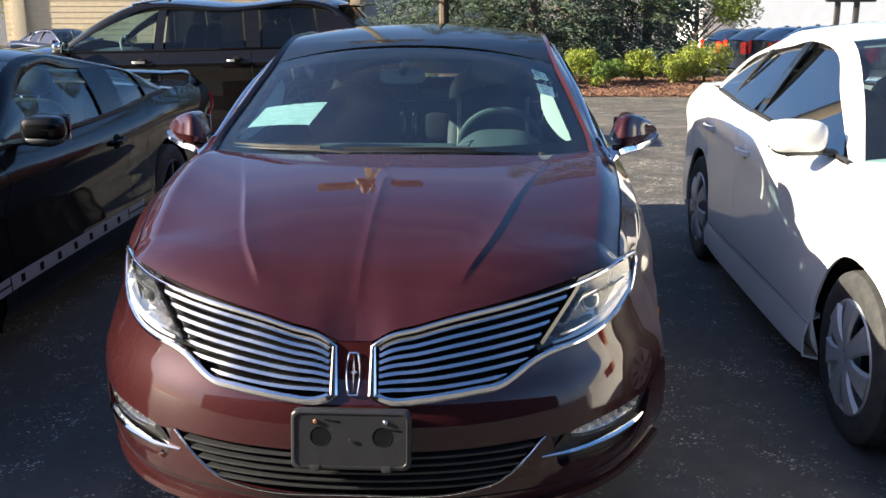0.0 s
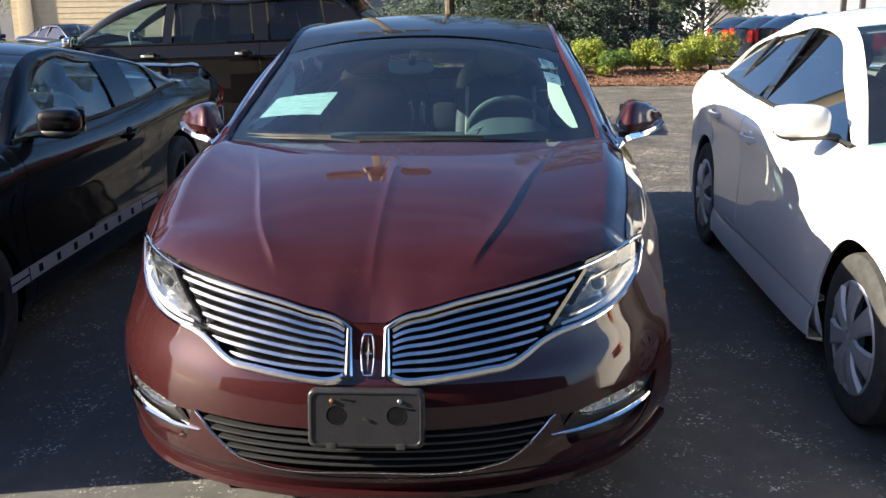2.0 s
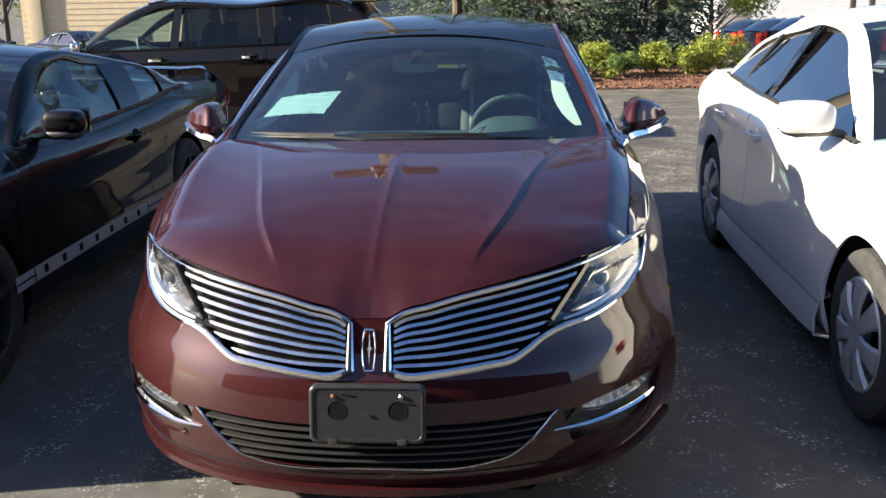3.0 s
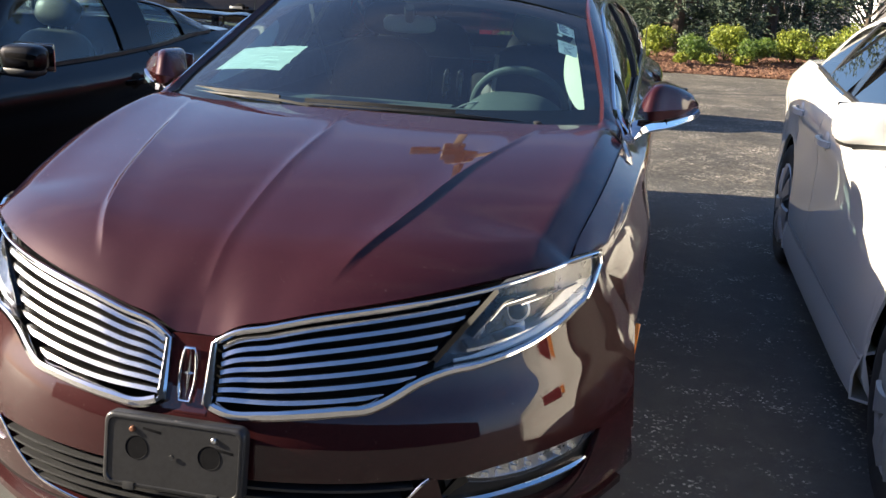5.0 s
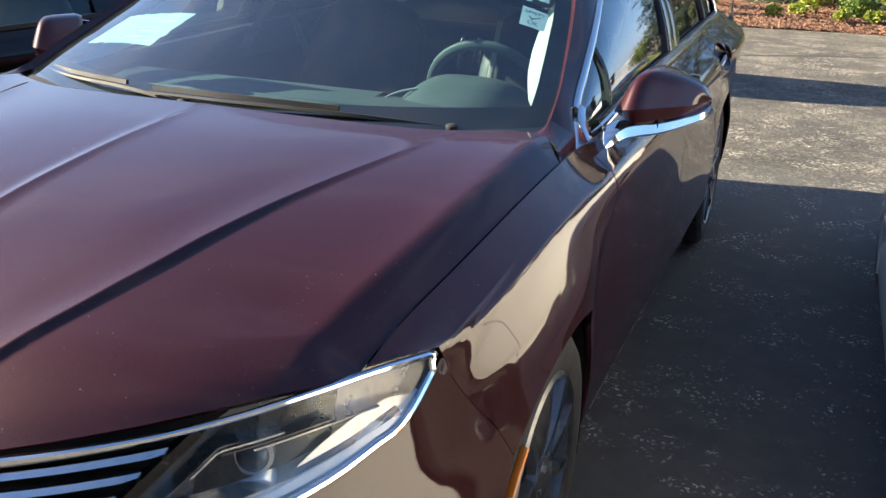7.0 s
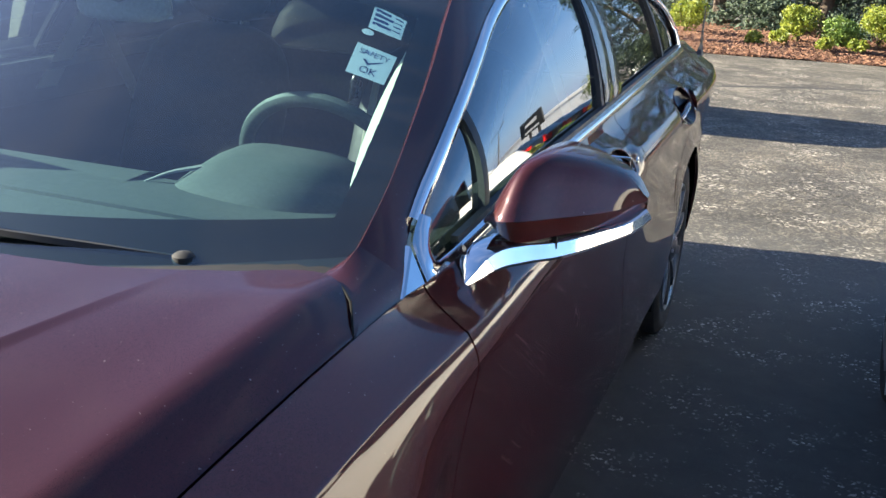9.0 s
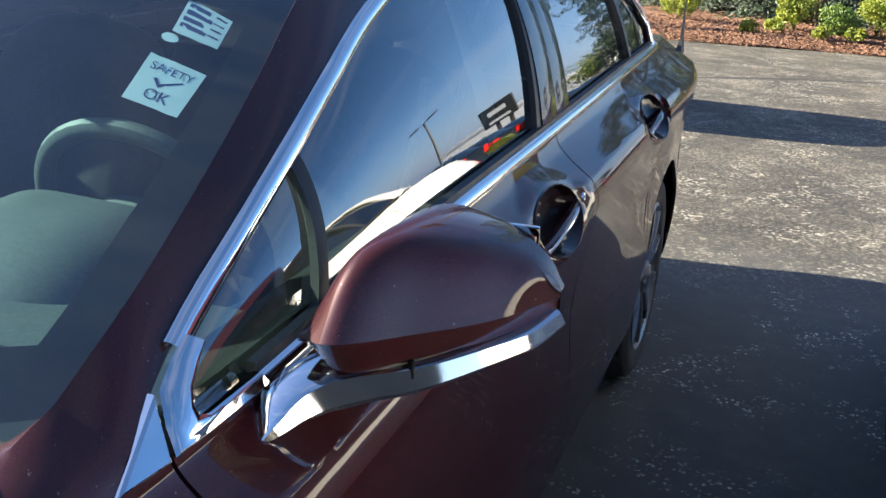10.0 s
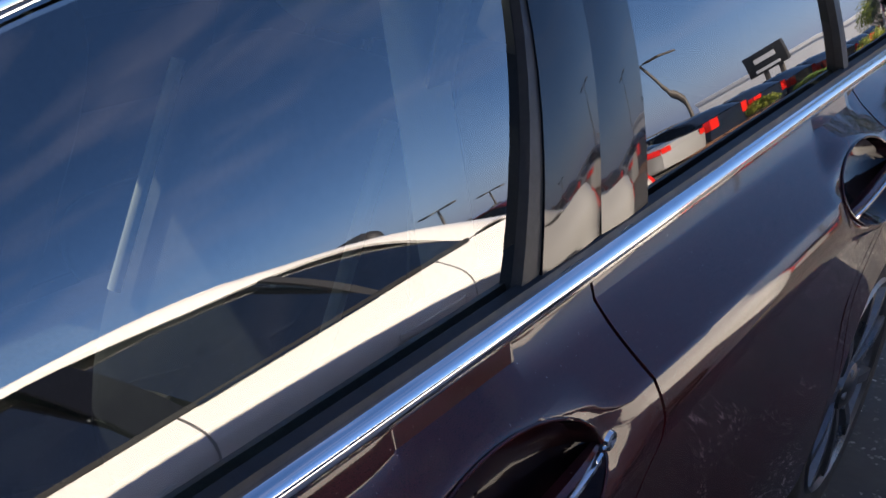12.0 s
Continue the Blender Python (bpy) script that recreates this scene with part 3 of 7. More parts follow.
# grille wings
chrome_prof = [(-.013, -.010), (-.006, -.013), (.006, -.013), (.013, -.010), (.013, .006), (.006, .011), (-.006, .011), (-.013, .006)]
slat_low = spline([.05, .2, .4, .6, .8], [.598, .598, .612, .632, .66])
for sgn in (1, -1):
    flipx = mirrored if sgn < 0 else (lambda q: q)
    wing = part("grille_wing", flipx(skin(lambda x: np.maximum(chrome_low(x), np.minimum(lamp_edge(x), chrome_up(x) - .002)), chrome_up, .055, .62, 40, 8, -.045, 0)), DARK, mkz)
    a = np.r_[np.linspace(.052, .80, 60), np.linspace(.806, .828, 8)]
    loop = np.r_[fascia(a, chrome_low(a), .006), fascia(a[::-1][1:], chrome_up(a[::-1][1:]), .006)]
    loop[:, 1] -= .006 * np.clip((loop[:, 0] - .55) / .1, 0, 1)
    loop[:, 2] += .003 * np.clip((loop[:, 0] - .55) / .1, 0, 1) * np.r_[np.zeros(len(a)), np.ones(len(a) - 1)]
    inward = np.repeat([[0, -1.0, .12]], len(loop), 0)
    inward[:, 0] = np.clip(loop[:, 0], 0, 1) * 1.05
    part("chrome_surround", flipx(sweep(loop, [(b * .95, c) for b, c in chrome_prof], inward, True, scale=np.clip(1.0 - (loop[:, 0] - .42) / .16 * .30, .62, 1.0) * np.r_[np.interp(a, [0, .76, .826], [.92, .92, .78]), np.interp(a[::-1][1:], [0, .62, .74, .826], [.52, .54, .66, .76])])), CHROME, wing, "chrome surround")
    for k in range(7):
        q = np.linspace(.066, .66, 80)
        z0 = chrome_up(q) - .012 - (k + .45) / 7 * (chrome_up(q) - slat_low(q) - .012)
        ok = (z0 > chrome_low(q) + .012) & (z0 > lamp_edge(q) + .004)
        q, z0 = q[ok], z0[ok]
        part("slat", flipx(sweep(fascia(q, z0, -.014), [(-.018, -.002), (.008, -.0050), (.013, -.0046), (.014, -.0034), (.007, .0040), (.003, .0048), (-.018, .003)], scale=np.clip((q[-1] - q) / .05 + .3, 0, 1))), SLAT, wing)
    # lamp
    lamp = part("headlight", flipx(skin(lambda x: chrome_low(x), lambda x: np.minimum(chrome_up(x), np.maximum(lamp_edge(x), chrome_low(x) + .004)), .500, .826, 40, 14, np.linspace(.009, -.020, 14), 0)), CLEAR, mkz, "clear headlight lens", angle=60)
    part("reflector", flipx(skin(lambda x: chrome_low(x), lambda x: np.minimum(chrome_up(x), np.maximum(lamp_edge(x), chrome_low(x) + .004)), .500, .823, 26, 10, -.05, 0)), FOG_SHELL, lamp)
    # bright panel behind the lens's lower outer corner
    shell_h = spline([.69, .73, .765, .79, .81], [.002, .036, .046, .034, .012])
    part("bright_panel", flipx(skin(lambda x: chrome_low(x) + .016, lambda x: np.minimum(chrome_low(x) + .018 + shell_h(x), chrome_up(x) - .012), .69, .808, 20, 8, -.022, 0)), ALLOY, lamp, "bright alloy panel low in the lamp")
    c = fascia(.66, .765, -.035)[()]
    ball = lathe([(-.03, .027), (-.010, .031), (.002, .030), (.004, .024)], 28, "x")
    m = Matrix.Translation(Vector(c)) @ Vector((.45, -1, .15)).to_track_quat("X", "Z").to_matrix().to_4x4()
    pj = part("projector", flipx(moved(ball, m)), SATIN, lamp)
    part("projector_lens", flipx(moved(lathe([(.0, .0245), (.006, .0225), (.011, .017), (.015, .009), (.016, .0005)], 24, "x"), m)), LENS_GLASS, pj)
    hx = lambda x: np.minimum(chrome_up(x), lamp_edge(x))
    part("lamp_housing", flipx(skin(lambda x: chrome_low(x) + .024, lambda x: np.maximum(hx(x) - .020, chrome_low(x) + .030), .60, .73, 22, 8, -.046, 0)), LAMP_BLACK, lamp)
    q = np.linspace(.56, .79, 22)
    part("inner_bezel", flipx(sweep(fascia(q, chrome_low(q) + .030, -.030), [(-.016, -.016), (.014, -.005), (.014, .003), (-.016, .014)])), LAMP_SHELL, lamp)
    for k in range(4):
        q = np.linspace(.57 + .03 * k, .645 + .042 * k, 12)
        part("vane", flipx(sweep(fascia(q, np.minimum(lamp_edge(q), chrome_up(q)) - .040 - .006 * k, -.026), [(-.016, -.0016), (.012, -.0016), (.012, .0016), (-.016, .0016)])), LAMP_SHELL if k % 2 else FOG_SHELL, lamp)
    q = np.linspace(.545, .815, 34)
    guide = np.r_[[chrome_low(v) + .013 for v in q]]
    part("light_guide", flipx(sweep(fascia(q, guide, -.010), [(-.012, -.012), (.004, -.010), (.007, .0), (.002, .014), (-.014, .018)], scale=np.clip(np.minimum((q - .53) / .20, (.84 - q) / .05), .25, 1))), GUIDE, lamp, "milky light guide along the lower edge")
    # black bar that ends the grille beside the lamp
    q = np.linspace(.505, .616, 20)
    part("lamp_edge_bar", flipx(sweep(fascia(q, lamp_edge(q) + .006, .0), [(-.012, -.008), (.006, -.008), (.006, .008), (-.012, .008)])), GLOSS_BLACK, lamp)
    # fog pocket
    pocket = part("fog_light", flipx(skin(lambda x: apron_top(x) - .01, lambda x: bump_low(x) + .01, .545, .868, 30, 8, -.045, 0)), PLASTIC, mkz)
    part("pocket_ledge", flipx(grid(np.stack([fascia(np.linspace(.556, .845, 30), apron_top(np.linspace(.556, .845, 30)) - .001, d) for d in (.0, -.02, -.048)], 1), 0, True)), RED, pocket)
    q = np.linspace(.512, .828, 40)
    bladez = spline([.51, .59, .67, .745, .83], [.389, .386, .384, .382, .380])(q)
    part("chrome_blade", flipx(sweep(fascia(q, bladez, .003), [(-.014, -.0065), (.010, -.0065), (.013, .000), (.006, .006), (-.014, .005)], scale=np.clip(np.minimum((q - .50) / .10, (.845 - q) / .05) + .10, 0, 1))), CHROME, pocket, "chrome blade")
    topz, lowz = spline([.58, .62, .69, .76, .83, .85], [.434, .440, .447, .445, .437, .430]), spline([.58, .62, .69, .77, .83, .85], [.428, .414, .404, .404, .412, .426])
    part("fog_lens", flipx(skin(lowz, topz, .585, .848, 24, 5, -.010, .004)), CLEAR, pocket)
    part("fog_reflector", flipx(skin(lowz, topz, .585, .846, 24, 5, -.030, 0)), SATIN, pocket)
    for k in range(7):
        xk = .63 + .028 * k
        part("fog_diode", flipx(moved(box(-.008, .008, -.004, .004, -.006, .006, .002), Matrix.Translation(Vector(fascia(xk, float(lowz(xk) + topz(xk)) / 2, -.022)[()])))), LAMP_SHELL, pocket)
    q = np.linspace(.548, .592, 10)
    part("pocket_trim", flipx(sweep(fascia(q, .395 + (q - .548) * 1.0, -.008), [(-.010, -.014), (.006, -.014), (.006, .014), (-.010, .014)], scale=np.linspace(.3, 1, 10))), GLOSS_BLACK, pocket)
    # side marker on the arch edge
    yy = np.array([.722, .736, .758, .79, .81])
    zz = AXLE + np.sqrt(ARCH**2 - (yy - WHEEL_F) ** 2)
    part("side_marker", flipx(sweep([(float(side(y, z + .006)[0]) + .002, y - .012, z + .004) for y, z in zip(yy, zz)], disc_prof(.004, .009, 8), (1, 0, 0))), AMBER, mkz, "amber side marker")

# emblem: an upright rounded frame with a four-pointed cross
emblem = thing("grille_emblem", "", "")
emblem.parent = mkz
for key in ("label", "category"):
    if key in emblem:
        del emblem[key]
ring = []
for d in np.linspace(-1, 1, 15):
    ring.append((.0115 + .0065 * (1 - d * d), float(nose(.655 + .053 * d)) - .008, .655 + .053 * d))
for d in np.linspace(1, -1, 15):
    ring.append((-.0115 - .0065 * (1 - d * d), float(nose(.655 + .053 * d)) - .008, .655 + .053 * d))
part("emblem_frame", sweep(ring, disc_prof(.0032, .004, 8), (0, -1, 0), True), CHROME, emblem, "chrome emblem frame")
yc = float(nose(.655)) - .006
star = [(0, yc - .006, .655)]
for k in range(8):
    a = math.pi / 4 * k
    r = (.052 if k % 4 == 2 else .014) if k % 2 == 0 else .0056
    star.append((r * math.cos(a) if k % 4 != 2 else 0, yc + .002 + (float(nose(.655 + r * math.sin(a))) - float(nose(.655))), .655 + r * math.sin(a)))
part("emblem_star", (star, [(0, k + 1, (k + 1) % 8 + 1) for k in range(8)]), LAMP_SHELL, emblem, "chrome four-pointed star", smooth=False)

# plate bracket without a plate
bracket = thing("plate_bracket", "", "")
bracket.parent = mkz
for key in ("label", "category"):
    if key in bracket:
        del bracket[key]
tilt = pose(0, -.072, .497, -10, 0, 0)
def rounded(w, h, r, n=8):
    """A rounded rectangle as rows of x and z."""
    return [(cx + r * math.cos(a), cz + r * math.sin(a)) for cx, cz, a0 in ((w - r, h - r, 0), (-w + r, h - r, 90), (-w + r, -h + r, 180), (w - r, -h + r, 270)) for a in np.radians(np.linspace(a0, a0 + 90, n))]


rings = [(.020, 1.0), (-.004, 1.0), (-.0095, .988), (-.0115, .965), (-.0115, .935), (-.0085, .925)]
outline = rounded(.160, .081, .020)
plate_v = [(x * k, y, z * (1 - (1 - k) * 1.9)) for y, k in rings for x, z in outline]
m_ = len(outline)
plate_f = [(r * m_ + c, (r + 1) * m_ + c, (r + 1) * m_ + (c + 1) % m_, r * m_ + (c + 1) % m_) for r in range(len(rings) - 1) for c in range(m_)] + [tuple(range((len(rings) - 1) * m_, len(rings) * m_))]
part("bracket_plate", moved((plate_v, [q[::-1] for q in plate_f]), tilt), BRACKET, bracket, "black plastic bracket without a plate", angle=50)
for x in (-.083, .083):
    part("screw_hole", moved(lathe([(-.0092, .0262), (-.0100, .0255), (-.0088, .0245), (-.0088, .0005)], 28, "y"), tilt @ Matrix.Translation((x, 0, .010))), CERAMIC, bracket)
    part("screw", moved(lathe([(-.008, .0065), (-.014, .006), (-.016, .004), (-.016, .0005)], 14, "y"), tilt @ Matrix.Translation((x * 1.12, 0, .050))), RUST if x < 0 else SATIN, bracket, "rusty screw head" if x < 0 else "steel screw head")
    part("slot", moved(box(x + .006, x + .048, -.0095, -.006, .041, .047, .001), tilt @ pose(0, 0, 0, 0, 8, 0)), CERAMIC, bracket)
    part("clip", moved(box(x * 1.15 - .013, x * 1.15 + .013, -.016, .0, -.084, -.068, .003), tilt), PLASTIC, bracket)
part("pin", moved(lathe([(-.012, .006), (-.015, .005), (-.015, .0005)], 12, "y"), tilt @ Matrix.Translation((0, 0, 0))), PLASTIC, bracket)

# flanks, built once and mirrored


def fender_half():
    u = np.r_[0, np.linspace(.02, 1, 60)]
    y0 = .812 + (1.506 - .812) * u
    y0 = np.sort(np.r_[y0, [WHEEL_F + ARCH * k for k in (.9995, .993, .98, .965, .945, .92)]])
    u = (y0 - .812) / (1.506 - .812)
    y1 = .49 + (1.506 - .49) * u
    v = np.r_[np.linspace(0, .58, 20), np.linspace(.60, .74, 9), np.linspace(.76, .858, 9), [.862, .868, .876, .89, .91, .94, .97, 1]]
    yfront = spline([0, .25, .5, .8, .92, 1], [.812, .735, .676, .622, .585, .49])(v)
    yy = yfront[None] + (1.506 - yfront[None]) * u[:, None]
    zb, zt = sill(y0), top_z(y1)
    zc = np.minimum(np.maximum(crease(y1), zb + .09), zt - .02)
    zz = np.array([np.interp(v, [0, .60, .74, 1], [a, b - .065, b, c]) for a, b, c in zip(zb, zc, zt)])
    pts = side(yy, zz)
    bx = spline([0, .25, .5, .75, .86], [.930, .902, .873, .846, .834])(np.minimum(v, .86))
    bz = bump_top(bx) + .0006
    goal = fascia(bx, bz, -.001)
    for j in range(len(v)):
        if v[j] > .86:
            f = (v[j] - .86) / .14
            xq = .829 - .064 * f
            goal[j] = fascia(xq, float(chrome_up(xq)) + .007 + .004 * f, -.003 - .007 * f)
    k = np.clip(1 - u / .4, 0, 1)[:, None, None] ** 2
    return grid(pts + (goal - pts[0])[None] * k, .012)


front_door = flank(1.511, 2.7395, 60, hole=(2.523, float(crease(2.523)) - .020))
rear_door = flank(2.7445, 3.622, 40, hole=(3.482, float(crease(3.482)) - .020))
quarter = flank(3.627, 4.9, 60)
for sgn in (1, -1):
    flipx = mirrored if sgn < 0 else (lambda q: q)
    part("fender", flipx(fender_half()), RED, mkz, angle=60)
    fd = part("front_door", flipx(front_door), RED, mkz, angle=28)
    rd = part("rear_door", flipx(rear_door), RED, mkz, angle=28)
    part("quarter_panel", flipx(quarter), RED, mkz, angle=28)
    # handles: a bowl in the skin and a chrome-edged bar across it
    for door, y0 in ((fd, 2.523), (rd, 3.482)):
        z0 = float(crease(y0)) - .020
        bowl = []
        mid_p = np.array((float(bowl_plane(y0, z0, y0, z0)), y0, z0))
        for i in range(33):
            a = 2 * math.pi * i / 32
            row = []
            for r, d in ((1, .0005), (.985, -.003), (.9, -.020), (.7, -.034), (.4, -.042), (.02, -.044)):
                ry_, rz_ = y0 + .128 * math.cos(a), z0 + .053 * math.sin(a)
                rim_p = np.array((float(bowl_plane(ry_, rz_, y0, z0)), ry_, rz_))
                row.append(rim_p * r + mid_p * (1 - r) + np.array((d + .001, 0, 0)))
            bowl.append(row)
        cup = part("handle_bowl", flipx(grid(np.array(bowl), 0, True)), BOWL, door, "burgundy handle bowl with its shade painted in")
        edge = [b[0] for b in bowl[:-1]]
        part("bowl_edge", flipx(sweep(edge, disc_prof(.0018, .0018, 6), (1, 0, 0), True)), RED, cup)
        q = np.linspace(-1, 1, 25)
        bar = [(float(bowl_plane(y0 + .125 * k, z0, y0, z0)) + .008 * (1 - abs(k) ** 3) - .004, y0 + .124 * k, z0 - .018 + .016 * k) for k in q]
        part("door_handle", flipx(sweep(bar, [(-.008, -.009), (.003, -.010), (.007, -.005), (.007, .005), (.002, .009), (-.008, .008)], scale=.5 + .5 * (1 - np.abs(q) ** 4))), RED, door)
        low = [(p[0] + .006, p[1], p[2] - .007) for p in bar]
        part("handle_chrome", flipx(sweep(low, disc_prof(.0035, .004, 8))), CHROME, door, "chrome handle strip")
    lk = lathe([(0, .0095), (.004, .009), (.005, .006), (.003, .0005)], 16, "x")
    part("lock_cylinder", flipx(moved(lk, Matrix.Translation((float(side(2.642, .950)[0]) + .002, 2.642, .950)))), CHROME, fd, "chrome lock")
    q = np.linspace(1.53, 3.52, 60)
    part("sill_chrome", flipx(sweep([(float(side(y, .205)[0]) + .002, y, .205) for y in q], disc_prof(.004, .005, 8))), SATIN, mkz, "satin sill strip")
    # wheel wells
    for c in (WHEEL_F, WHEEL_R):
        arc = [(c + ARCH * math.cos(a), AXLE + ARCH * math.sin(a)) for a in np.linspace(-.35, math.pi + .35, 30)]
        well = [[(x, y, max(z, .16)) for x in (.895, .80, .66, .60)] for y, z in arc]
        part("wheel_well", flipx(grid(np.array(well), 0)), DARK, mkz)

# greenhouse
screen_edge = [(.753, 1.472, 1.037), (.743, 1.59, 1.088), (.722, 1.71, 1.139), (.706, 1.793, 1.176), (.680, 1.92, 1.236), (.650, 2.05, 1.300), (.630, 2.16, 1.350), (.616, 2.32, 1.402), (.606, 2.8, 1.430), (.615, 3.3, 1.395), (.64, 3.75, 1.292), (.675, 4.15, 1.165), (.70, 4.4, 1.085)]


def glass_x(y, z):
    """The side glass curves inwards, the more the higher."""
    d = np.maximum(np.asarray(z, float) - top_z(y), 0)
    tall = np.interp(y, [q[0] for q in dlo_yz], [q[1] for q in dlo_yz]) - top_z(y)
    more = np.interp(y, [1.5, 1.6, 2.16, 2.7], [.020, .033, .033, 0])
    return top_x(y) - .002 - (.25 + .024 * np.clip((np.asarray(y, float) - 2.6) / .4, 0, 1)) * d - .40 * d * d - 1.1 * d**3 - more * np.clip(d / np.maximum(tall, .02), 0, 1) ** 4


dlo_yz = [(1.475, 1.016), (1.57, 1.055), (1.627, 1.080), (1.705, 1.114), (1.80, 1.155), (1.897, 1.196), (2.011, 1.241), (2.158, 1.292), (2.30, 1.332), (2.5, 1.363), (2.9, 1.376), (3.3, 1.345), (3.65, 1.280), (3.87, 1.205), (3.965, 1.135), (3.988, 1.070)]
dlo_edge = [(float(glass_x(y, z)), y, z) for y, z in dlo_yz]
NP = 70
E_ = path3(screen_edge, NP)
D_ = path3(dlo_edge, NP)
mid_line = path3([(0, 1.215, 1.022), (0, 1.6, 1.204), (0, 2.04, 1.405), (0, 2.35, 1.462), (0, 2.8, 1.486), (0, 3.3, 1.455), (0, 3.75, 1.345), (0, 4.2, 1.19), (0, 4.45, 1.10)], 400)
rails = []
for i in range(NP):
    row = []
    for s in (0, .04, .09, .16, .30, .50, .70, .87, 1):
        p = E_[i] * (1 - s) + D_[i] * s
        bulge = .019 * min(1, s / .09) ** .7 * (1 - s) ** .75
        row.append(p + np.array((bulge * .35, -bulge * .45 * (i < NP / 2) + bulge * .2 * (i > NP / 2), bulge)))
    rails.append(row)
rail = grid(np.array(rails), .010, True)


def arc_rows(i0, i1, m0, m1, n, out=0.0):
    """Sheets across the car, between the two screen edges and the centre line."""
    rows = []
    for k in range(n + 1):
        f = k / n
        e = E_[int(round(i0 + (i1 - i0) * f))] if n >= (i1 - i0) else path3(E_[i0:i1 + 1], n + 1)[k]
        j = m0 + (m1 - m0) * f
        c = mid_line[int(round(j))]
        row = []
        for s in np.linspace(-1, 1, 33):
            w = abs(s) ** 2.2
            row.append((e[0] * s, c[1] * (1 - w) + e[1] * w, c[2] * (1 - w) + e[2] * w + out))
        rows.append(row)
    return np.array(rows)


def near_mid(y):
    return int(np.argmin(np.abs(mid_line[:, 1] - y)))


def near_edge(y):
    return int(np.argmin(np.abs(E_[:, 1] - y)))


ih, jh = near_edge(2.11), near_mid(2.04)
ib, jb = near_edge(3.40), near_mid(3.42)
screen = arc_rows(0, ih, 0, jh, 26)
screen = np.concatenate([[2.3 * screen[0] - 1.3 * screen[1]], screen], 0)
part("windscreen", grid(screen, 0, True), WINDSCREEN, mkz, "tinted windscreen")
part("glass_roof", grid(arc_rows(ih, ib, jh + 4, jb, 30, .001), .008, True), ROOF_GLASS, mkz, "black glass roof panel")
part("rear_window", grid(arc_rows(ib, NP - 1, jb + 3, 399, 24), 0, True), PRIVACY, mkz)
# black ceramic border of the windscreen
fr = screen - np.array((0, 0, .004))
part("screen_border", join(grid(fr[:, :2], 0), grid(fr[:, -2:], 0), grid(fr[:5], 0), grid(fr[-4:], 0)), CERAMIC, mkz)
part("headliner", grid(arc_rows(ih + 1, ib, jh + 5, jb, 24, -.045)[:, 1:-1], 0), CREAM, mkz)

belt_y = np.linspace(1.645, 3.985, 90)
belt_line = np.stack([top_x(belt_y), belt_y, top_z(belt_y)], 1)
dlo_top = lambda y: float(np.interp(y, D_[:, 1], D_[:, 2]))


def pane(lo, hi, inset=.010, n=40, nv=14):
    """A side window between two upright edges, given as y at the belt and y at the roof."""
    rows = []
    for k in range(n + 1):
        f = k / n
        row = []
        for s in np.linspace(0, 1, nv):
            y = (lo[0] + (lo[1] - lo[0]) * s) * (1 - f) + (hi[0] + (hi[1] - hi[0]) * s) * f
            z0, z1 = float(top_z(y)) - .004, dlo_top(y)
            z = z0 + (max(z1, z0 + .002) - z0) * s
            row.append((float(glass_x(y, z)) - inset, y, z))
        rows.append(row)
    return np.array(rows)


def strip(a, b, w, out, mat, name, parent, flipx, n=12):
    """An upright bar over the side glass: y at the belt, y at the roof, half width."""
    rows = pane((a - w, b - w), (a + w, b + w), -out, 10, n)
    rows[:, :, 0] += (.0018 * w / .05 * np.sin(math.pi * np.linspace(0, 1, 11)))[:, None]
    part(name, flipx(grid(rows, .012)), mat, parent)


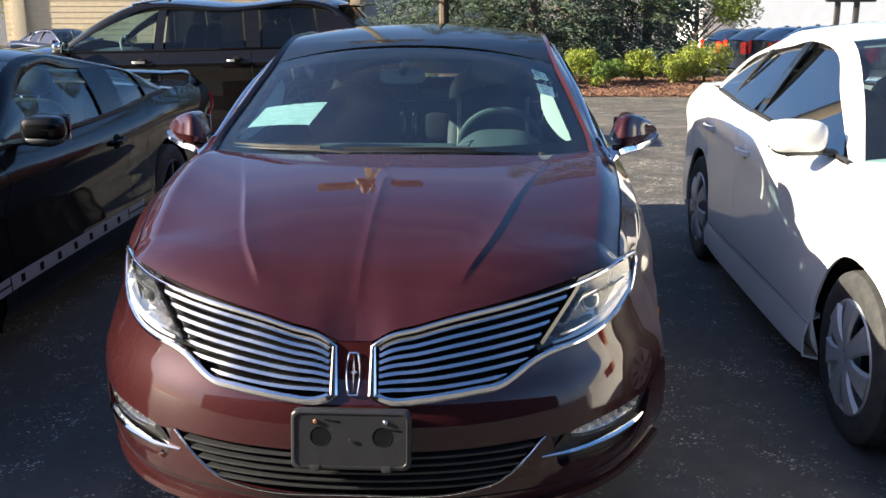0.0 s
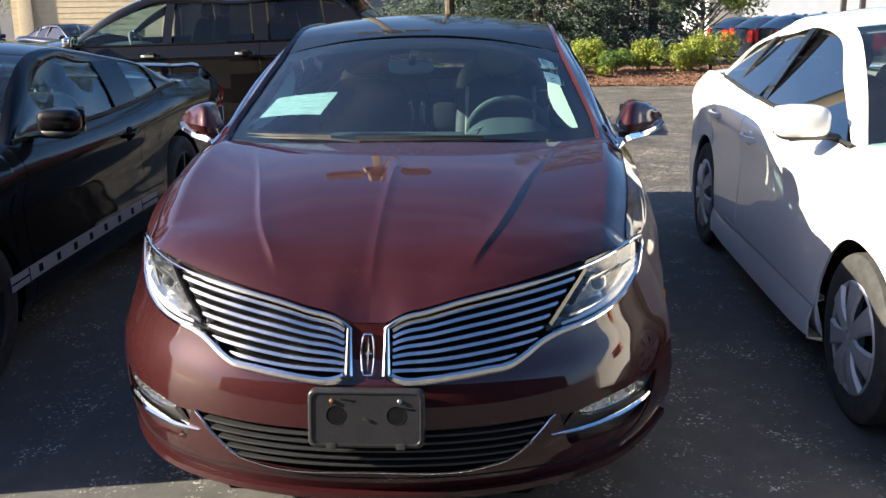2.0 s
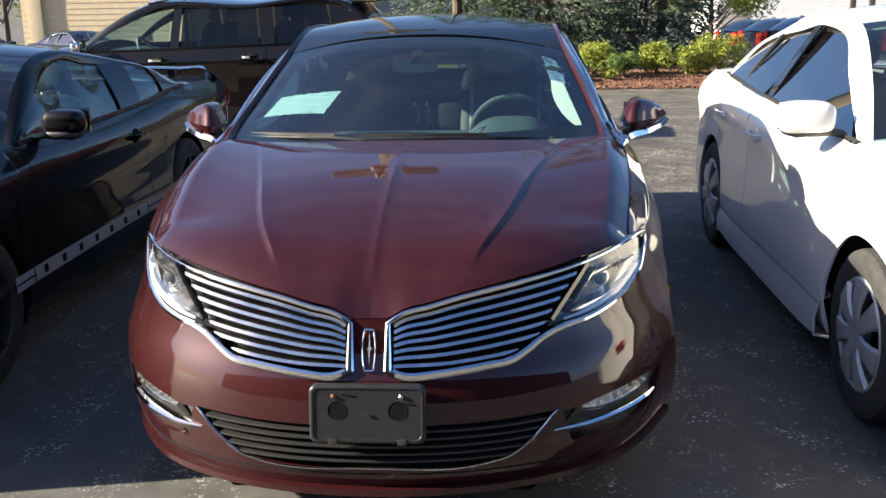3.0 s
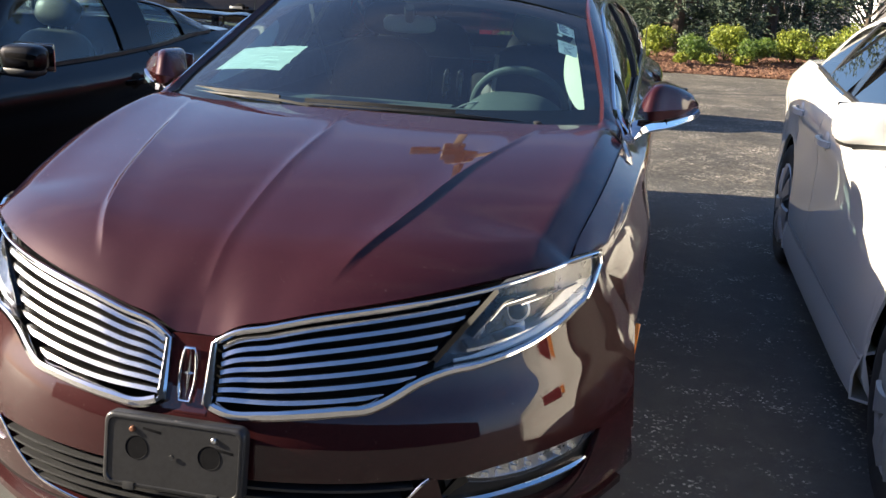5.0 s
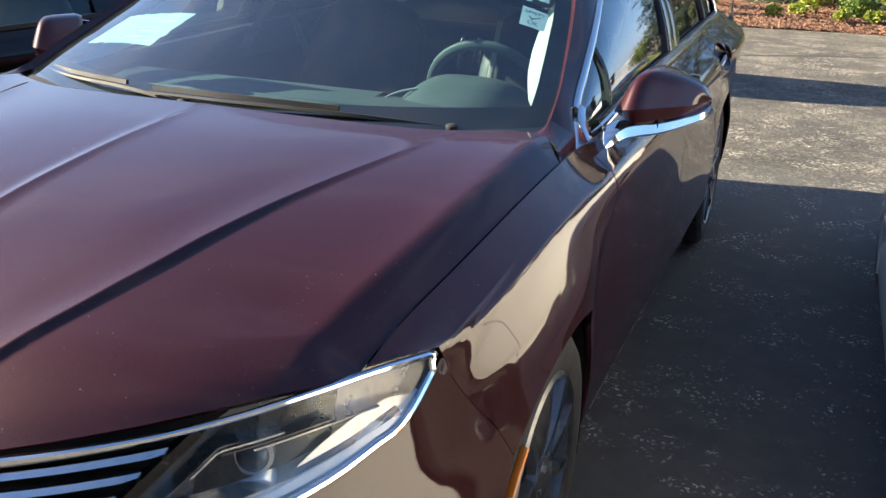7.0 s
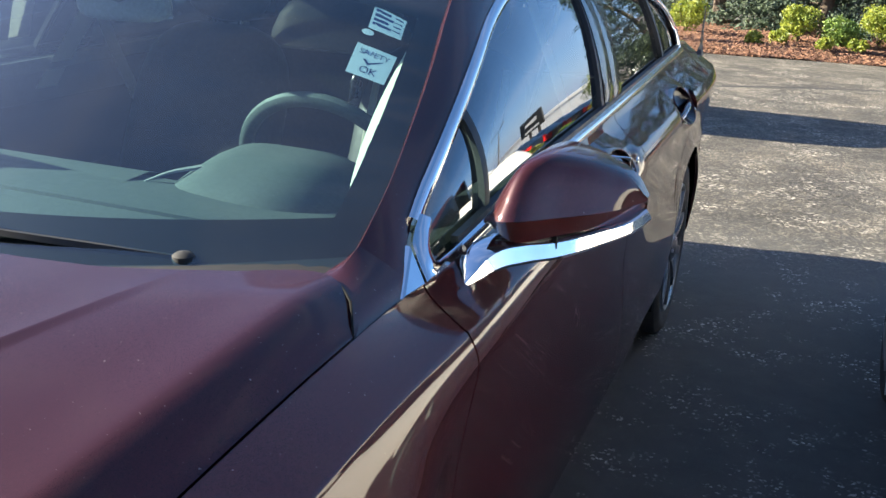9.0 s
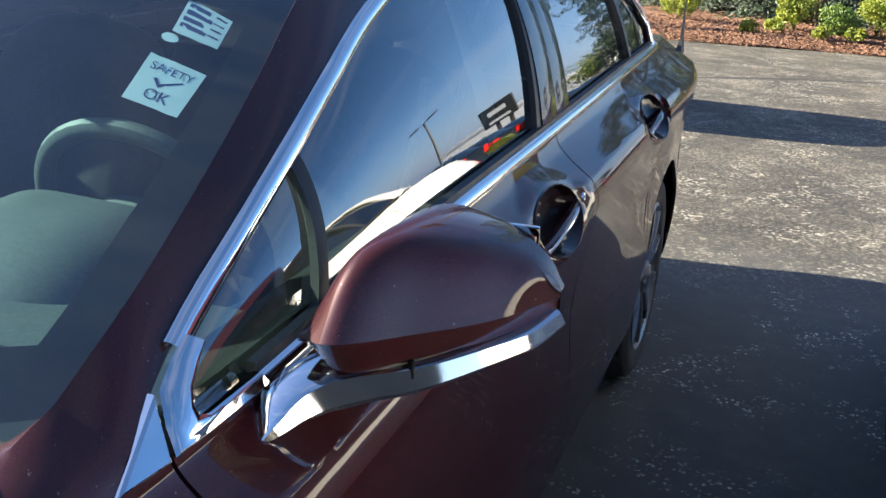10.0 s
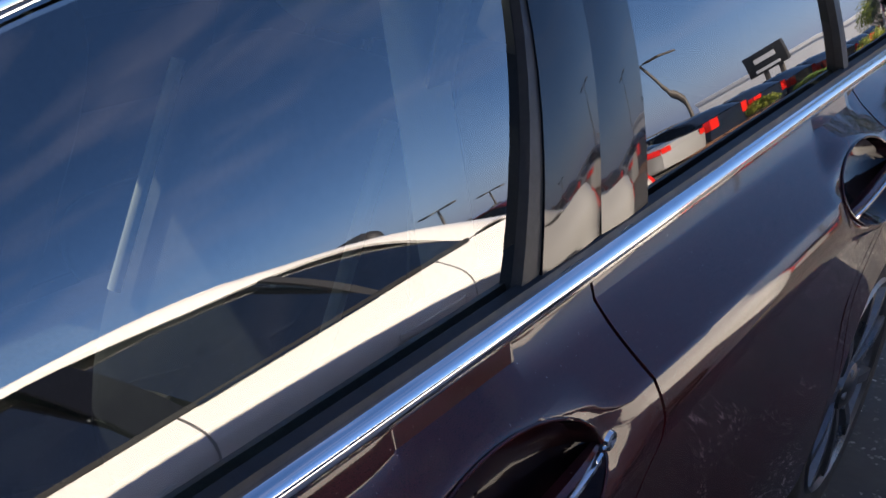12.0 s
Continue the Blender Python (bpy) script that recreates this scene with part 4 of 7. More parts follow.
for sgn in (1, -1):
    flipx = mirrored if sgn < 0 else (lambda q: q)
    part("roof_rail", flipx(rail), RED, mkz)
    part("quarter_light", flipx(grid(pane((1.53, 1.53), (1.768, 1.85)), 0)), SIDE_GLASS, mkz)
    part("front_door_window", flipx(grid(pane((1.782, 1.865), (2.625, 2.785)), 0)), SIDE_GLASS, mkz, "reflecting door window")
    part("rear_door_window", flipx(grid(pane((2.862, 2.925), (3.58, 3.56)), 0)), PRIVACY, mkz)
    part("rear_quarter_window", flipx(grid(pane((3.60, 3.58), (3.982, 3.982)), 0)), PRIVACY, mkz)
    strip(1.775, 1.858, .012, .002, PLASTIC, "window_divider", mkz, flipx)
    strip(2.632, 2.795, .014, .002, PLASTIC, "window_seal", mkz, flipx)
    strip(2.701, 2.832, .052, .005, GLOSS_BLACK, "pillar_cover", mkz, flipx)
    strip(2.811, 2.900, .050, .005, GLOSS_BLACK, "pillar_cover", mkz, flipx)
    strip(3.590, 3.570, .013, .003, PLASTIC, "window_divider", mkz, flipx)
    part("belt_chrome", flipx(sweep(belt_line + np.array((.004, 0, .002)), [(-.009, -.012), (-.002, -.0135), (.005, -.011), (.009, -.006), (.0105, .0), (.009, .006), (.004, .011), (-.003, .0135), (-.009, .012)])), CHROME, mkz, "chrome belt moulding")
    part("window_seal_low", flipx(sweep(belt_line + np.array((-.006, 0, .017)), [(-.006, -.006), (.006, -.006), (.006, .006), (-.006, .006)])), PLASTIC, mkz)
    top = D_[D_[:, 1] > 1.568].copy()
    part("window_chrome", flipx(sweep(top + np.array((.004, 0, .0)), [(-.012, -.006), (.012, -.006), (.012, .001), (.008, .005), (.001, .0072), (-.007, .006), (-.012, .002)], np.repeat([[.75, -.1, .65]], len(top), 0))), CHROME, mkz, "chrome window surround")
    tri = [(.838, 1.442, .998), (.846, 1.502, 1.000), (.811, 1.529, 1.041)]
    mid_t = np.mean(tri, 0)
    inner_t = [tuple(mid_t + (np.array(q) - mid_t) * .84) for q in tri]
    tri_v = [(x - .012, y, z) for x, y, z in tri] + [(x + .001, y, z) for x, y, z in tri] + [(x + .0035, y, z) for x, y, z in inner_t]
    part("corner_trim", flipx((tri_v, [(6, 7, 8), (0, 2, 1), (0, 1, 4, 3), (1, 2, 5, 4), (2, 0, 3, 5), (3, 4, 7, 6), (4, 5, 8, 7), (5, 3, 6, 8)])), CHROME, mkz, "flat chrome corner triangle", smooth=False)
    # flat chrome plate that turns the corner of the window surround: outer and inner edge
    edge_out = [(.800, 1.592, 1.070), (.804, 1.564, 1.058), (.812, 1.535, 1.043), (.831, 1.516, 1.022), (.847, 1.507, 1.002), (.848, 1.545, 1.0015), (.849, 1.576, 1.002), (.850, 1.655, 1.003)]
    edge_in = [(.812, 1.606, 1.060), (.819, 1.584, 1.050), (.828, 1.560, 1.039), (.836, 1.549, 1.028), (.841, 1.549, 1.019), (.843, 1.562, 1.0155), (.844, 1.583, 1.017), (.845, 1.659, 1.019)]
    plate = []
    for o, n in zip(edge_out, edge_in):
        o, n = np.array(o), np.array(n)
        plate.append([o + (n - o) * q + np.array((.003 * min(1, 6 * q * (1 - q)) + .001, 0, 0)) for q in (0, .08, .2, .5, .8, .92, 1)])
    part("corner_elbow", flipx(grid(np.array(plate), .010)), CHROME, mkz, "chrome corner of the window surround", angle=25)
    # cowl corner between hood, pillar and fender: a top face and a side face that meet in a ridge
    seam_top = path3([(.748, 1.388, 1.032), (.785, 1.374, 1.028), (.810, 1.350, 1.020)], 9)
    seam_low = path3([(.810, 1.350, 1.020), (.824, 1.325, 1.009), (.837, 1.302, .994)], 5)
    far_top = np.array(rails[0])
    far_low = np.array([far_top[-1] * (1 - q) + np.array((.840, 1.430, .992)) * q for q in np.linspace(0, 1, 5)])
    near_row, far_row = np.concatenate([seam_top, seam_low[1:]]), np.concatenate([far_top, far_low[1:]])
    corner = np.array([near_row + (far_row - near_row) * q for q in np.linspace(0, 1, 10)])
    part("cowl_corner", flipx(grid(corner, .006, True)), RED, mkz, angle=22)
    part("panel_gap", flipx(sweep(near_row + np.array((0, -.001, .0012)), disc_prof(.0018, .0018, 6))), DARK, mkz)
    # mirror
    arm_line = path3([(.866, 1.608, .966), (.872, 1.624, .977), (.879, 1.644, .989), (.895, 1.668, .999), (.92, 1.692, 1.003), (.962, 1.724, 1.006), (1.02, 1.778, 1.018), (1.062, 1.822, 1.031), (1.080, 1.850, 1.044)], 36)
    mir = part("door_mirror", flipx(sweep(arm_line, [(-.036, -.016), (.010, -.018), (.017, -.015), (.019, -.010), (.013, .011), (.006, .016), (-.036, .017)], scale=np.r_[[.14, .34, .52, .68, .80, .90, .97, 1.02, 1.06, 1.09], np.linspace(1.1, .55, 26)])), CHROME, mkz, "chrome mirror arm")
    part("arm_seam", flipx(moved(box(-.0012, .0012, -.020, .020, -.0165, .0165), pose(.960, 1.729, 1.010, 0, 0, 42))), DARK, mir)
    cap_top = spline([0, .1, .2, .3, .55, .8, .9, 1], [1.060, 1.104, 1.132, 1.142, 1.134, 1.110, 1.095, 1.069])
    cap_fy = spline([0, .2, .5, .86, 1], [1.668, 1.650, 1.702, 1.796, 1.852])
    cap_fz = spline([0, .2, .5, .86, 1], [1.050, 1.058, 1.060, 1.061, 1.064])
    cap_lz = spline([0, .2, .5, .86, 1], [1.040, 1.022, 1.026, 1.036, 1.046])
    cap_by = spline([0, .2, .6, 1], [1.800, 1.870, 1.915, 1.890])
    rows = []
    for s in np.linspace(0, 1, 34):
        fy, fz, lz, hz, by = (float(g(s)) for g in (cap_fy, cap_fz, cap_lz, cap_top, cap_by))
        h = max(hz - fz, .003)
        tp = max(.06, min(1, (1 - s) / .22)) ** .6
        by = fy + (by - fy) * tp
        row = [(fy + .034 * tp, lz), (fy + .020 * tp, lz + .002), (fy + .004, fz - .005), (fy, fz)]
        for q in np.linspace(.08, 1, 12):
            row.append((fy + (.050 * q + .030 * q**5) * tp, fz + h * (1.25 * q - .25 * q**5)))
        row += [(fy + .115 * tp, hz), (by - .03 * tp, hz - .003 * tp), (by - .008 * tp, hz - .010 * tp), (by, (hz + lz) / 2), (by - .004 * tp, lz + .006 * tp), (by - .03 * tp, lz)]
        rows.append([(.871 + .209 * s, y, z) for y, z in row])
    rows = np.array(rows)
    nr = rows.shape[1]
    vf = grid(np.concatenate([rows, rows[:, :1]], 1), 0)
    vf[1].append(tuple(range(0, nr)))
    vf[1].append(tuple(range(33 * (nr + 1) + nr - 1, 33 * (nr + 1) - 1, -1)))
    part("mirror_cap", flipx(vf), RED, mir, "burgundy mirror cap", angle=33)
    part("cap_gap", flipx(sweep([(.872 + .207 * s, float(cap_fy(s)) + .036, float(cap_lz(s)) + .001) for s in (k / 20 for k in range(1, 20))], disc_prof(.004, .0025, 6))), PLASTIC, mir)
    part("mirror_glass", flipx(moved(box(-.070, .070, -.004, .004, -.034, .034, .003), pose(.968, 1.909, 1.082, 0, 0, 6))), MIRROR, mir)

# trunk, tail and floor
ty = np.linspace(4.36, 4.9, 20)
deck = []
for y in ty:
    f = (y - 4.36) / .54
    x1, z1 = float(top_x(y)), float(top_z(y))
    deck.append([(x1 * s, y + (1 - s * s) * (.10 * f - .02), z1 + .025 * (1 - s**2) + .012 * f**3) for s in np.linspace(-1, 1, 25)])
part("trunk_lid", grid(np.array(deck), .01, True), RED, mkz)
sail = [[(float(top_x(y)) * (1 - s) + .69 * s, y * (1 - s) + (y * .3 + 4.4 * .7) * s, float(top_z(y)) * (1 - s) + 1.085 * s) for s in np.linspace(0, 1, 8)] for y in np.linspace(3.98, 4.37, 12)]
part("rear_shoulder", grid(np.array(sail), .006), RED, mkz)
part("rear_shoulder", mirrored(grid(np.array(sail), .006)), RED, mkz)
tail = []
for s in np.linspace(-1, 1, 31):
    x = float(top_x(4.9)) * s
    tail.append([(x * (1 + .09 * math.sin(math.pi * min(1, f * 1.2))), 4.90 + .10 * (1 - s * s) + .04 * math.sin(math.pi * f), 1.0 + .012 + .025 * (1 - s * s) - .78 * f) for f in np.linspace(0, 1, 16)])
part("rear_bumper", grid(np.array(tail), .01), RED, mkz)
part("tail_light", sweep([(x, 4.905 + .10 * (1 - (x / .68) ** 2) + .035, .86) for x in np.linspace(-.68, .68, 40)], disc_prof(.02, .035, 8)), RED_LENS, mkz, "full-width red tail light")
fin = [(0, 0, 0), (.012, -.05, 0), (-.012, -.05, 0), (.012, .045, 0), (-.012, .045, 0), (.004, .0, .05), (-.004, .0, .05), (.002, .018, .20), (-.002, .018, .20), (.004, .034, .05), (-.004, .034, .05)]
finf = [(1, 5, 6, 2), (5, 7, 8, 6), (3, 4, 10, 9), (9, 10, 8, 7), (1, 3, 9, 5), (5, 9, 7), (2, 6, 10, 4), (6, 8, 10)]
part("antenna", moved((fin, finf), Matrix.Translation((.842, 4.60, .985))), PLASTIC, mkz, "black antenna fin", smooth=False)
part("underbody", grid(np.array([[(x * w, y, .17) for x in (-1, -.5, 0, .5, 1)] for y, w in ((.12, .45), (.45, .66), (.8, .80), (3.0, .80), (4.9, .70))]), 0), DARK, mkz)
for x in (-.78, .78):
    part("inner_sill", grid(np.array([[(x, y, z) for z in (.17, .5, .92)] for y in (.75, 2.0, 3.3, 4.85)]), 0), DARK, mkz)
part("engine_bay", grid(np.array([[(x * w, y, .30 + .16 * (y - .2)) for x in (-1, 0, 1)] for y, w in ((.2, .50), (.5, .66), (1.2, .74))]), 0), DARK, mkz)
cowl = []
for x in np.linspace(-.75, .75, 40):
    w = (abs(x) / .753) ** 2.2
    yg, zg = 1.215 * (1 - w) + 1.472 * w, 1.022 * (1 - w) + 1.037 * w
    yh, zh = float(hood_rear_y(abs(x))), float(hood_rear_z(abs(x)))
    cowl.append([(x, yh - .04, zh - .020), (x, yh + .004, zh - .014), (x, (yh + yg) / 2, min(zh - .012, zg)), (x, yg + .004, zg - .003), (x, yg + .03, zg + .004)])
part("cowl_panel", grid(np.array(cowl), 0), WIPER, mkz)

# wipers
for pts in ([(.56, 1.365, 1.030), (.30, 1.290, 1.052), (.02, 1.255, 1.058), (-.20, 1.262, 1.056)], [(-.10, 1.262, 1.040), (-.30, 1.290, 1.056), (-.52, 1.365, 1.050), (-.68, 1.455, 1.042)]):
    wp = part("wiper", sweep(path3(pts, 24), [(-.007, -.004), (.007, -.004), (.005, .004), (-.004, .005)], scale=np.linspace(1.0, .5, 24)), WIPER, mkz, "black wiper arm")
    up = [(x, y + .018, z + .008) for x, y, z in pts[1:]]
    part("blade", sweep(path3(up, 20), [(-.005, -.005), (.005, -.005), (.003, .006), (-.003, .006)]), WIPER, wp)
    part("pivot", moved(lathe([(-.006, .016), (.006, .015), (.010, .009), (.011, .0005)], 18, "z"), Matrix.Translation(pts[0])), WIPER, wp)


def wheel(parent, x, y, z, radius, rim, tyre_w, spokes, style, mat, out=1, name="wheel"):
    """A wheel whose outer face looks along +x (out = 1) or -x."""
    w = part(name, moved(lathe([(-tyre_w, rim * .96), (-tyre_w, radius * .90), (-tyre_w * .8, radius * .985), (-tyre_w * .4, radius), (-.03, radius), (-.012, radius * .985), (.002, radius * .93), (.004, (radius + rim) / 2), (-.002, rim * 1.03), (-.012, rim * .97)], 56), pose(x, y, z, 0, 0, 0 if out > 0 else 180)), RUBBER, parent, "black tyre")
    place = pose(x, y, z, 0, 0, 0 if out > 0 else 180)
    part("rim", moved(lathe([(-.004, rim * 1.02), (.003, rim * .985), (-.006, rim * .94), (-.05, rim * .91), (-tyre_w * .9, rim * .88)], 56), place), mat, w)
    part("brake", moved(lathe([(-.10, rim * .9), (-.10, rim * .25), (-.09, rim * .2), (-.09, .0005)], 32), place), DARK, w)
    for k in range(spokes):
        a = 2 * math.pi * k / spokes
        pieces = []
        if style == "alloy":
            arm = [(-.022, 0, rim * .16), (-.012, 0, rim * .45), (-.010, 0, rim * .75), (-.012, 0, rim * .95)]
            pieces = sweep(path3(arm, 8), [(-.016, -.012), (.016, -.012), (.011, .010), (-.011, .010)], (1, 0, 0), scale=np.linspace(.8, 1.25, 8))
        else:
            arm = [(.008, 0, rim * .14), (.016, 0, rim * .45), (.010, 0, rim * .75), (.0, 0, rim * .97)]
            pieces = sweep(path3(arm, 8), [(-.034, -.006), (.034, -.006), (.028, .005), (-.028, .005)], (1, 0, 0), scale=np.array([.9, .85, .9, 1.0, 1.15, 1.3, 1.5, 1.7]))
        part("spoke", moved(pieces, place @ pose(0, 0, 0, math.degrees(a), 0, 0)), mat, w)
    part("hub", moved(lathe([(-.03, rim * .24), (-.004, rim * .22), (.006, rim * .15), (.010, rim * .08), (.010, .0005)], 28), place), mat, w)
    for k in range(5):
        a = 2 * math.pi * (k + .5) / 5
        part("lug_nut", moved(lathe([(-.01, .010), (.004, .009), (.005, .0005)], 8), place @ Matrix.Translation((0, rim * .17 * math.cos(a), rim * .17 * math.sin(a)))), SATIN, w)
    return w


for s in (1, -1):
    for y in (WHEEL_F, WHEEL_R):
        wheel(mkz, .905 * s, y, AXLE, .335, .242, .235, 10, "alloy", DARK_ALLOY, s)

# cabin
dash = [[(x, 1.44 + .30 * x * x * .6 + d * .62, z - .012 - .075 * x * x) for d, z in ((0, .985), (.15, 1.018), (.35, 1.03), (.55, 1.015), (.62, .97), (.66, .85), (.64, .55))] for x in np.linspace(-.74, .74, 24)]
dashboard = part("dashboard", grid(np.array(dash), 0, True), DASH, mkz)
hood_y, hood_w, hood_z = [1.69, 1.72, 1.76, 1.82, 1.88, 1.93, 1.955], [.150, .164, .175, .184, .190, .194, .192], [.988, 1.004, 1.019, 1.034, 1.044, 1.044, 1.034]
bino = []
for y, w, z in zip(hood_y, hood_w, hood_z):
    row = [(.402 - w - .004, y + .012, .955)]
    for q in np.linspace(-1, 1, 25):
        row.append((.402 + w * q, y + .05 * max(0, q) ** 2 - .012 * q, .968 + (z - .968) * (1 - abs(q) ** 3.2) + .010))
    row.append((.402 + w + .004, y + .05, .955))
    bino.append(row)
bino.append([(x, y + .004, z - .03) for x, y, z in bino[-1]])
part("instrument_hood", grid(np.array(bino), 0, True), DASH, dashboard, "dark grey instrument hood", angle=40)
part("instrument_gap", blob((.40, 1.962, .99), (.155, .02, .035), 2.6, 20, 10), DARK, dashboard)
part("hood_wing", sweep(path3([(.215, 1.735, 1.004), (.245, 1.765, 1.018), (.285, 1.815, 1.024)], 8), [(-.012, -.003), (.012, -.003), (.010, .003), (-.010, .003)], scale=np.linspace(.25, .8, 8)), GREY_TRIM, dashboard, "pale grey wing trim")
brow = [[(x, 1.74 + .09 * x * x + d, z + .008 * math.cos(x * 2.2)) for d, z in ((-.13, .972), (-.09, .994), (-.03, 1.003), (.03, 1.005), (.055, .998), (.060, .98))] for x in np.linspace(-.66, .20, 22)]
part("dash_brow", grid(np.array(brow), 0, True), DASH, dashboard)
seam = [(x, 1.575 + .18 * x * x, 1.0116 - .075 * x * x) for x in np.linspace(-.70, .70, 30)]
part("dash_seam", sweep(seam, [(-.006, -.004), (.006, -.004), (.004, .0035), (-.004, .0035)]), DASH, dashboard)
part("vent_panel", moved(box(-.10, .10, -.012, .012, -.10, .10, .01), pose(0, 1.93, .865, 18, 0, 0)), PLASTIC, dashboard)
wheel_pose = pose(.405, 2.08, .962, 24, 0, 0)
rg = [(.185 * math.cos(a), 0, .185 * math.sin(a)) for a in np.linspace(0, 2 * math.pi, 49)[:-1]]
sw = part("steering_wheel", moved(sweep(rg, disc_prof(.016, .014, 10), (0, 1, 0), True), wheel_pose), DASH, mkz, "dark grey steering wheel")
part("wheel_hub", moved(blob((0, -.02, 0), (.085, .035, .07), 2.8), wheel_pose), DASH, sw)
for a in (-12, 192, 270):
    arm = [(0.07 * math.cos(radians(a)), -.01, .07 * math.sin(radians(a))), (.178 * math.cos(radians(a)), 0, .178 * math.sin(radians(a)))]
    part("spoke", moved(sweep(path3(arm, 4), [(-.02, -.008), (.02, -.008), (.02, .008), (-.02, .008)], (0, 1, 0)), wheel_pose), SATIN if a != 270 else DASH, sw)


def car_seat(parent, x, y, z, mat, depth=.5, width_=.50, seat_glint=None, recline=16):
    st = part("seat", blob((x, y, z + .12), (width_ / 2, depth / 2, .11), 3.2), mat, parent)
    bk = pose(x, y + depth * .52, z + .20, -recline, 0, 0)
    part("backrest", moved(blob((0, 0, .30), (width_ / 2, .075, .34), 3.4), bk), mat, st)
    # the driver's headrest is cream in place of sunlight on dark leather
    part("headrest", moved(blob((0, -.01, .735), (.135, .05, .085), 2.6), bk), CREAM if seat_glint else mat, st)
    for d in (-.05, .05):
        part("headrest_post", moved(lathe([(.56, .007), (.70, .007)], 8, "z"), bk @ Matrix.Translation((d, 0, 0))), SATIN, st)
    # pale strips painted as highlights along the backrest's bolster edges
    if seat_glint:
        for d in (-1, 1):
            line = [(d * width_ * .36, -.083, k) for k in np.linspace(.24, .56, 10)]
            part("seat_glint", moved(sweep(line, disc_prof(.011, .008, 8), (0, 1, 0)), bk), seat_glint, st)
    return st


for x in (-.37, .37):
    car_seat(mkz, x, 2.40, .36, SEAT, seat_glint=CREAM if x > 0 else None, recline=24)
    car_seat(mkz, x, 3.30, .38, SEAT, width_=.58)
# satin strips stand in for sunlit edges of the rear seatback
for x, w in ((-.170, .020), (-.098, .018), (.155, .017)):
    part("bench_glint", moved(blob((0, 0, 0), (w, .02, .085), 3.0, 12, 10), pose(x, 3.40, .875, -14, 0, 0)), SATIN, mkz, "sunlight on the rear bench, as a pale satin strip")
part("bench_armrest", moved(blob((0, 0, 0), (.085, .03, .085), 3.4, 16, 10), pose(.035, 3.42, .865, -14, 0, 0)), GREY_TRIM, mkz)
part("centre_console", box(-.10, .10, 1.95, 2.95, .35, .68, .03), DASH, mkz)
part("cabin_floor", grid(np.array([[(x, y, .30) for x in (-.78, .78)] for y in (1.3, 3.6)]), 0), DARK, mkz)
part("parcel_shelf", grid(np.array([[(x, y, 1.0) for x in (-.72, .72)] for y in (3.55, 4.4)]), 0), SEAT, mkz)
for sgn in (1, -1):
    flipx = mirrored if sgn < 0 else (lambda q: q)
    card = [[(.80 - .04 * (z < .8), y, z) for z in (.32, .6, .8, .92, 1.005)] for y in np.linspace(1.5, 3.7, 12)]
    part("door_card", flipx(grid(np.array(card), 0)), SEAT, mkz)
    part("card_top", flipx(sweep([(.785, y, 1.008 + .02 * (y - 1.5)) for y in np.linspace(1.5, 3.7, 14)], [(-.03, -.02), (.03, -.02), (.03, .012), (-.02, .014)])), DASH, mkz)
    blade = []
    for i in range(2, ih - 1):
        w = .090 * math.sin(math.pi * min(1, max(0, (i - 2) / (ih - 4))) ** .85) ** .7 + .004
        p = E_[i] + np.array((-.052, .018, -.030))
        blade.append([p + np.array((-.72 * w * k, .85 * w * k, -.10 * w * k)) for k in np.linspace(0, 1, 5)])
    part("pillar_trim", flipx(grid(np.array(blade), 0, False)), CREAM, mkz, "cream windscreen pillar trim")
    bp = [[(.775 - .52 * (z - 1.0), yb + .30 * (z - 1.0), z) for yb in (2.60, 2.685)] for z in np.linspace(.9, 1.36, 8)]
    part("door_pillar_trim", flipx(grid(np.array(bp), 0)), CREAM, mkz)
    belt = [(.70 - .02 * k, 2.72 + .004 * k * k, 1.30 - .085 * k) for k in range(8)]
    part("seat_belt", flipx(sweep(belt, [(-.022, -.002), (.022, -.002), (.022, .002), (-.022, .002)], (1, 0, 0))), GREY_TRIM, mkz)
rv = part("rear_view_mirror", moved(blob((0, 0, 0), (.105, .022, .034), 3.5), pose(-.045, 2.04, 1.275, 8, 0, 6)), GREY_TRIM, mkz)
part("mirror_face", moved(box(-.098, .098, .018, .024, -.029, .029, .002), pose(-.045, 2.04, 1.275, 8, 0, 6)), MIRROR, rv)
part("mirror_mount", sweep(path3([(-.02, 1.93, 1.345), (-.03, 1.97, 1.32), (-.042, 2.03, 1.29)], 6), disc_prof(.02, .015, 8)), PLASTIC, rv)


def on_screen(x, y, dz=-.006):
    """The windscreen's place over x and y."""
    lo, hi = 0.0, 1.0
    for _ in range(30):
        f = (lo + hi) / 2
        e = E_[0:ih + 1]
        k = f * ih
        i = min(int(k), ih - 1)
        ee = e[i] * (1 - (k - i)) + e[i + 1] * (k - i)
        c = mid_line[int(round(jh * f))]
        w = min(1, abs(x) / ee[0]) ** 2.2
        if c[1] * (1 - w) + ee[1] * w < y:
            lo = f
        else:
            hi = f
    return np.array((x, y, c[2] * (1 - w) + ee[2] * w + dz))


def stuck(corners, nu, nv, dz=-.006):
    """A sheet that follows the glass between four corners: first along the top, then down."""
    a, b, c, d = (np.array(q) for q in corners)
    return np.array([[on_screen(*((a * (1 - u) + b * u) * (1 - v) + (d * (1 - u) + c * u) * v), dz) for v in np.linspace(0, 1, nv)] for u in np.linspace(0, 1, nu)])


sheet_corners = ((-.60, 1.712), (-.325, 1.655), (-.378, 1.505), (-.652, 1.58))
sheet = tagged(part("window_sheet", grid(stuck(sheet_corners, 14, 10), 0), PAPER, None), "pale printed sheet behind the windscreen", "paper sheet")


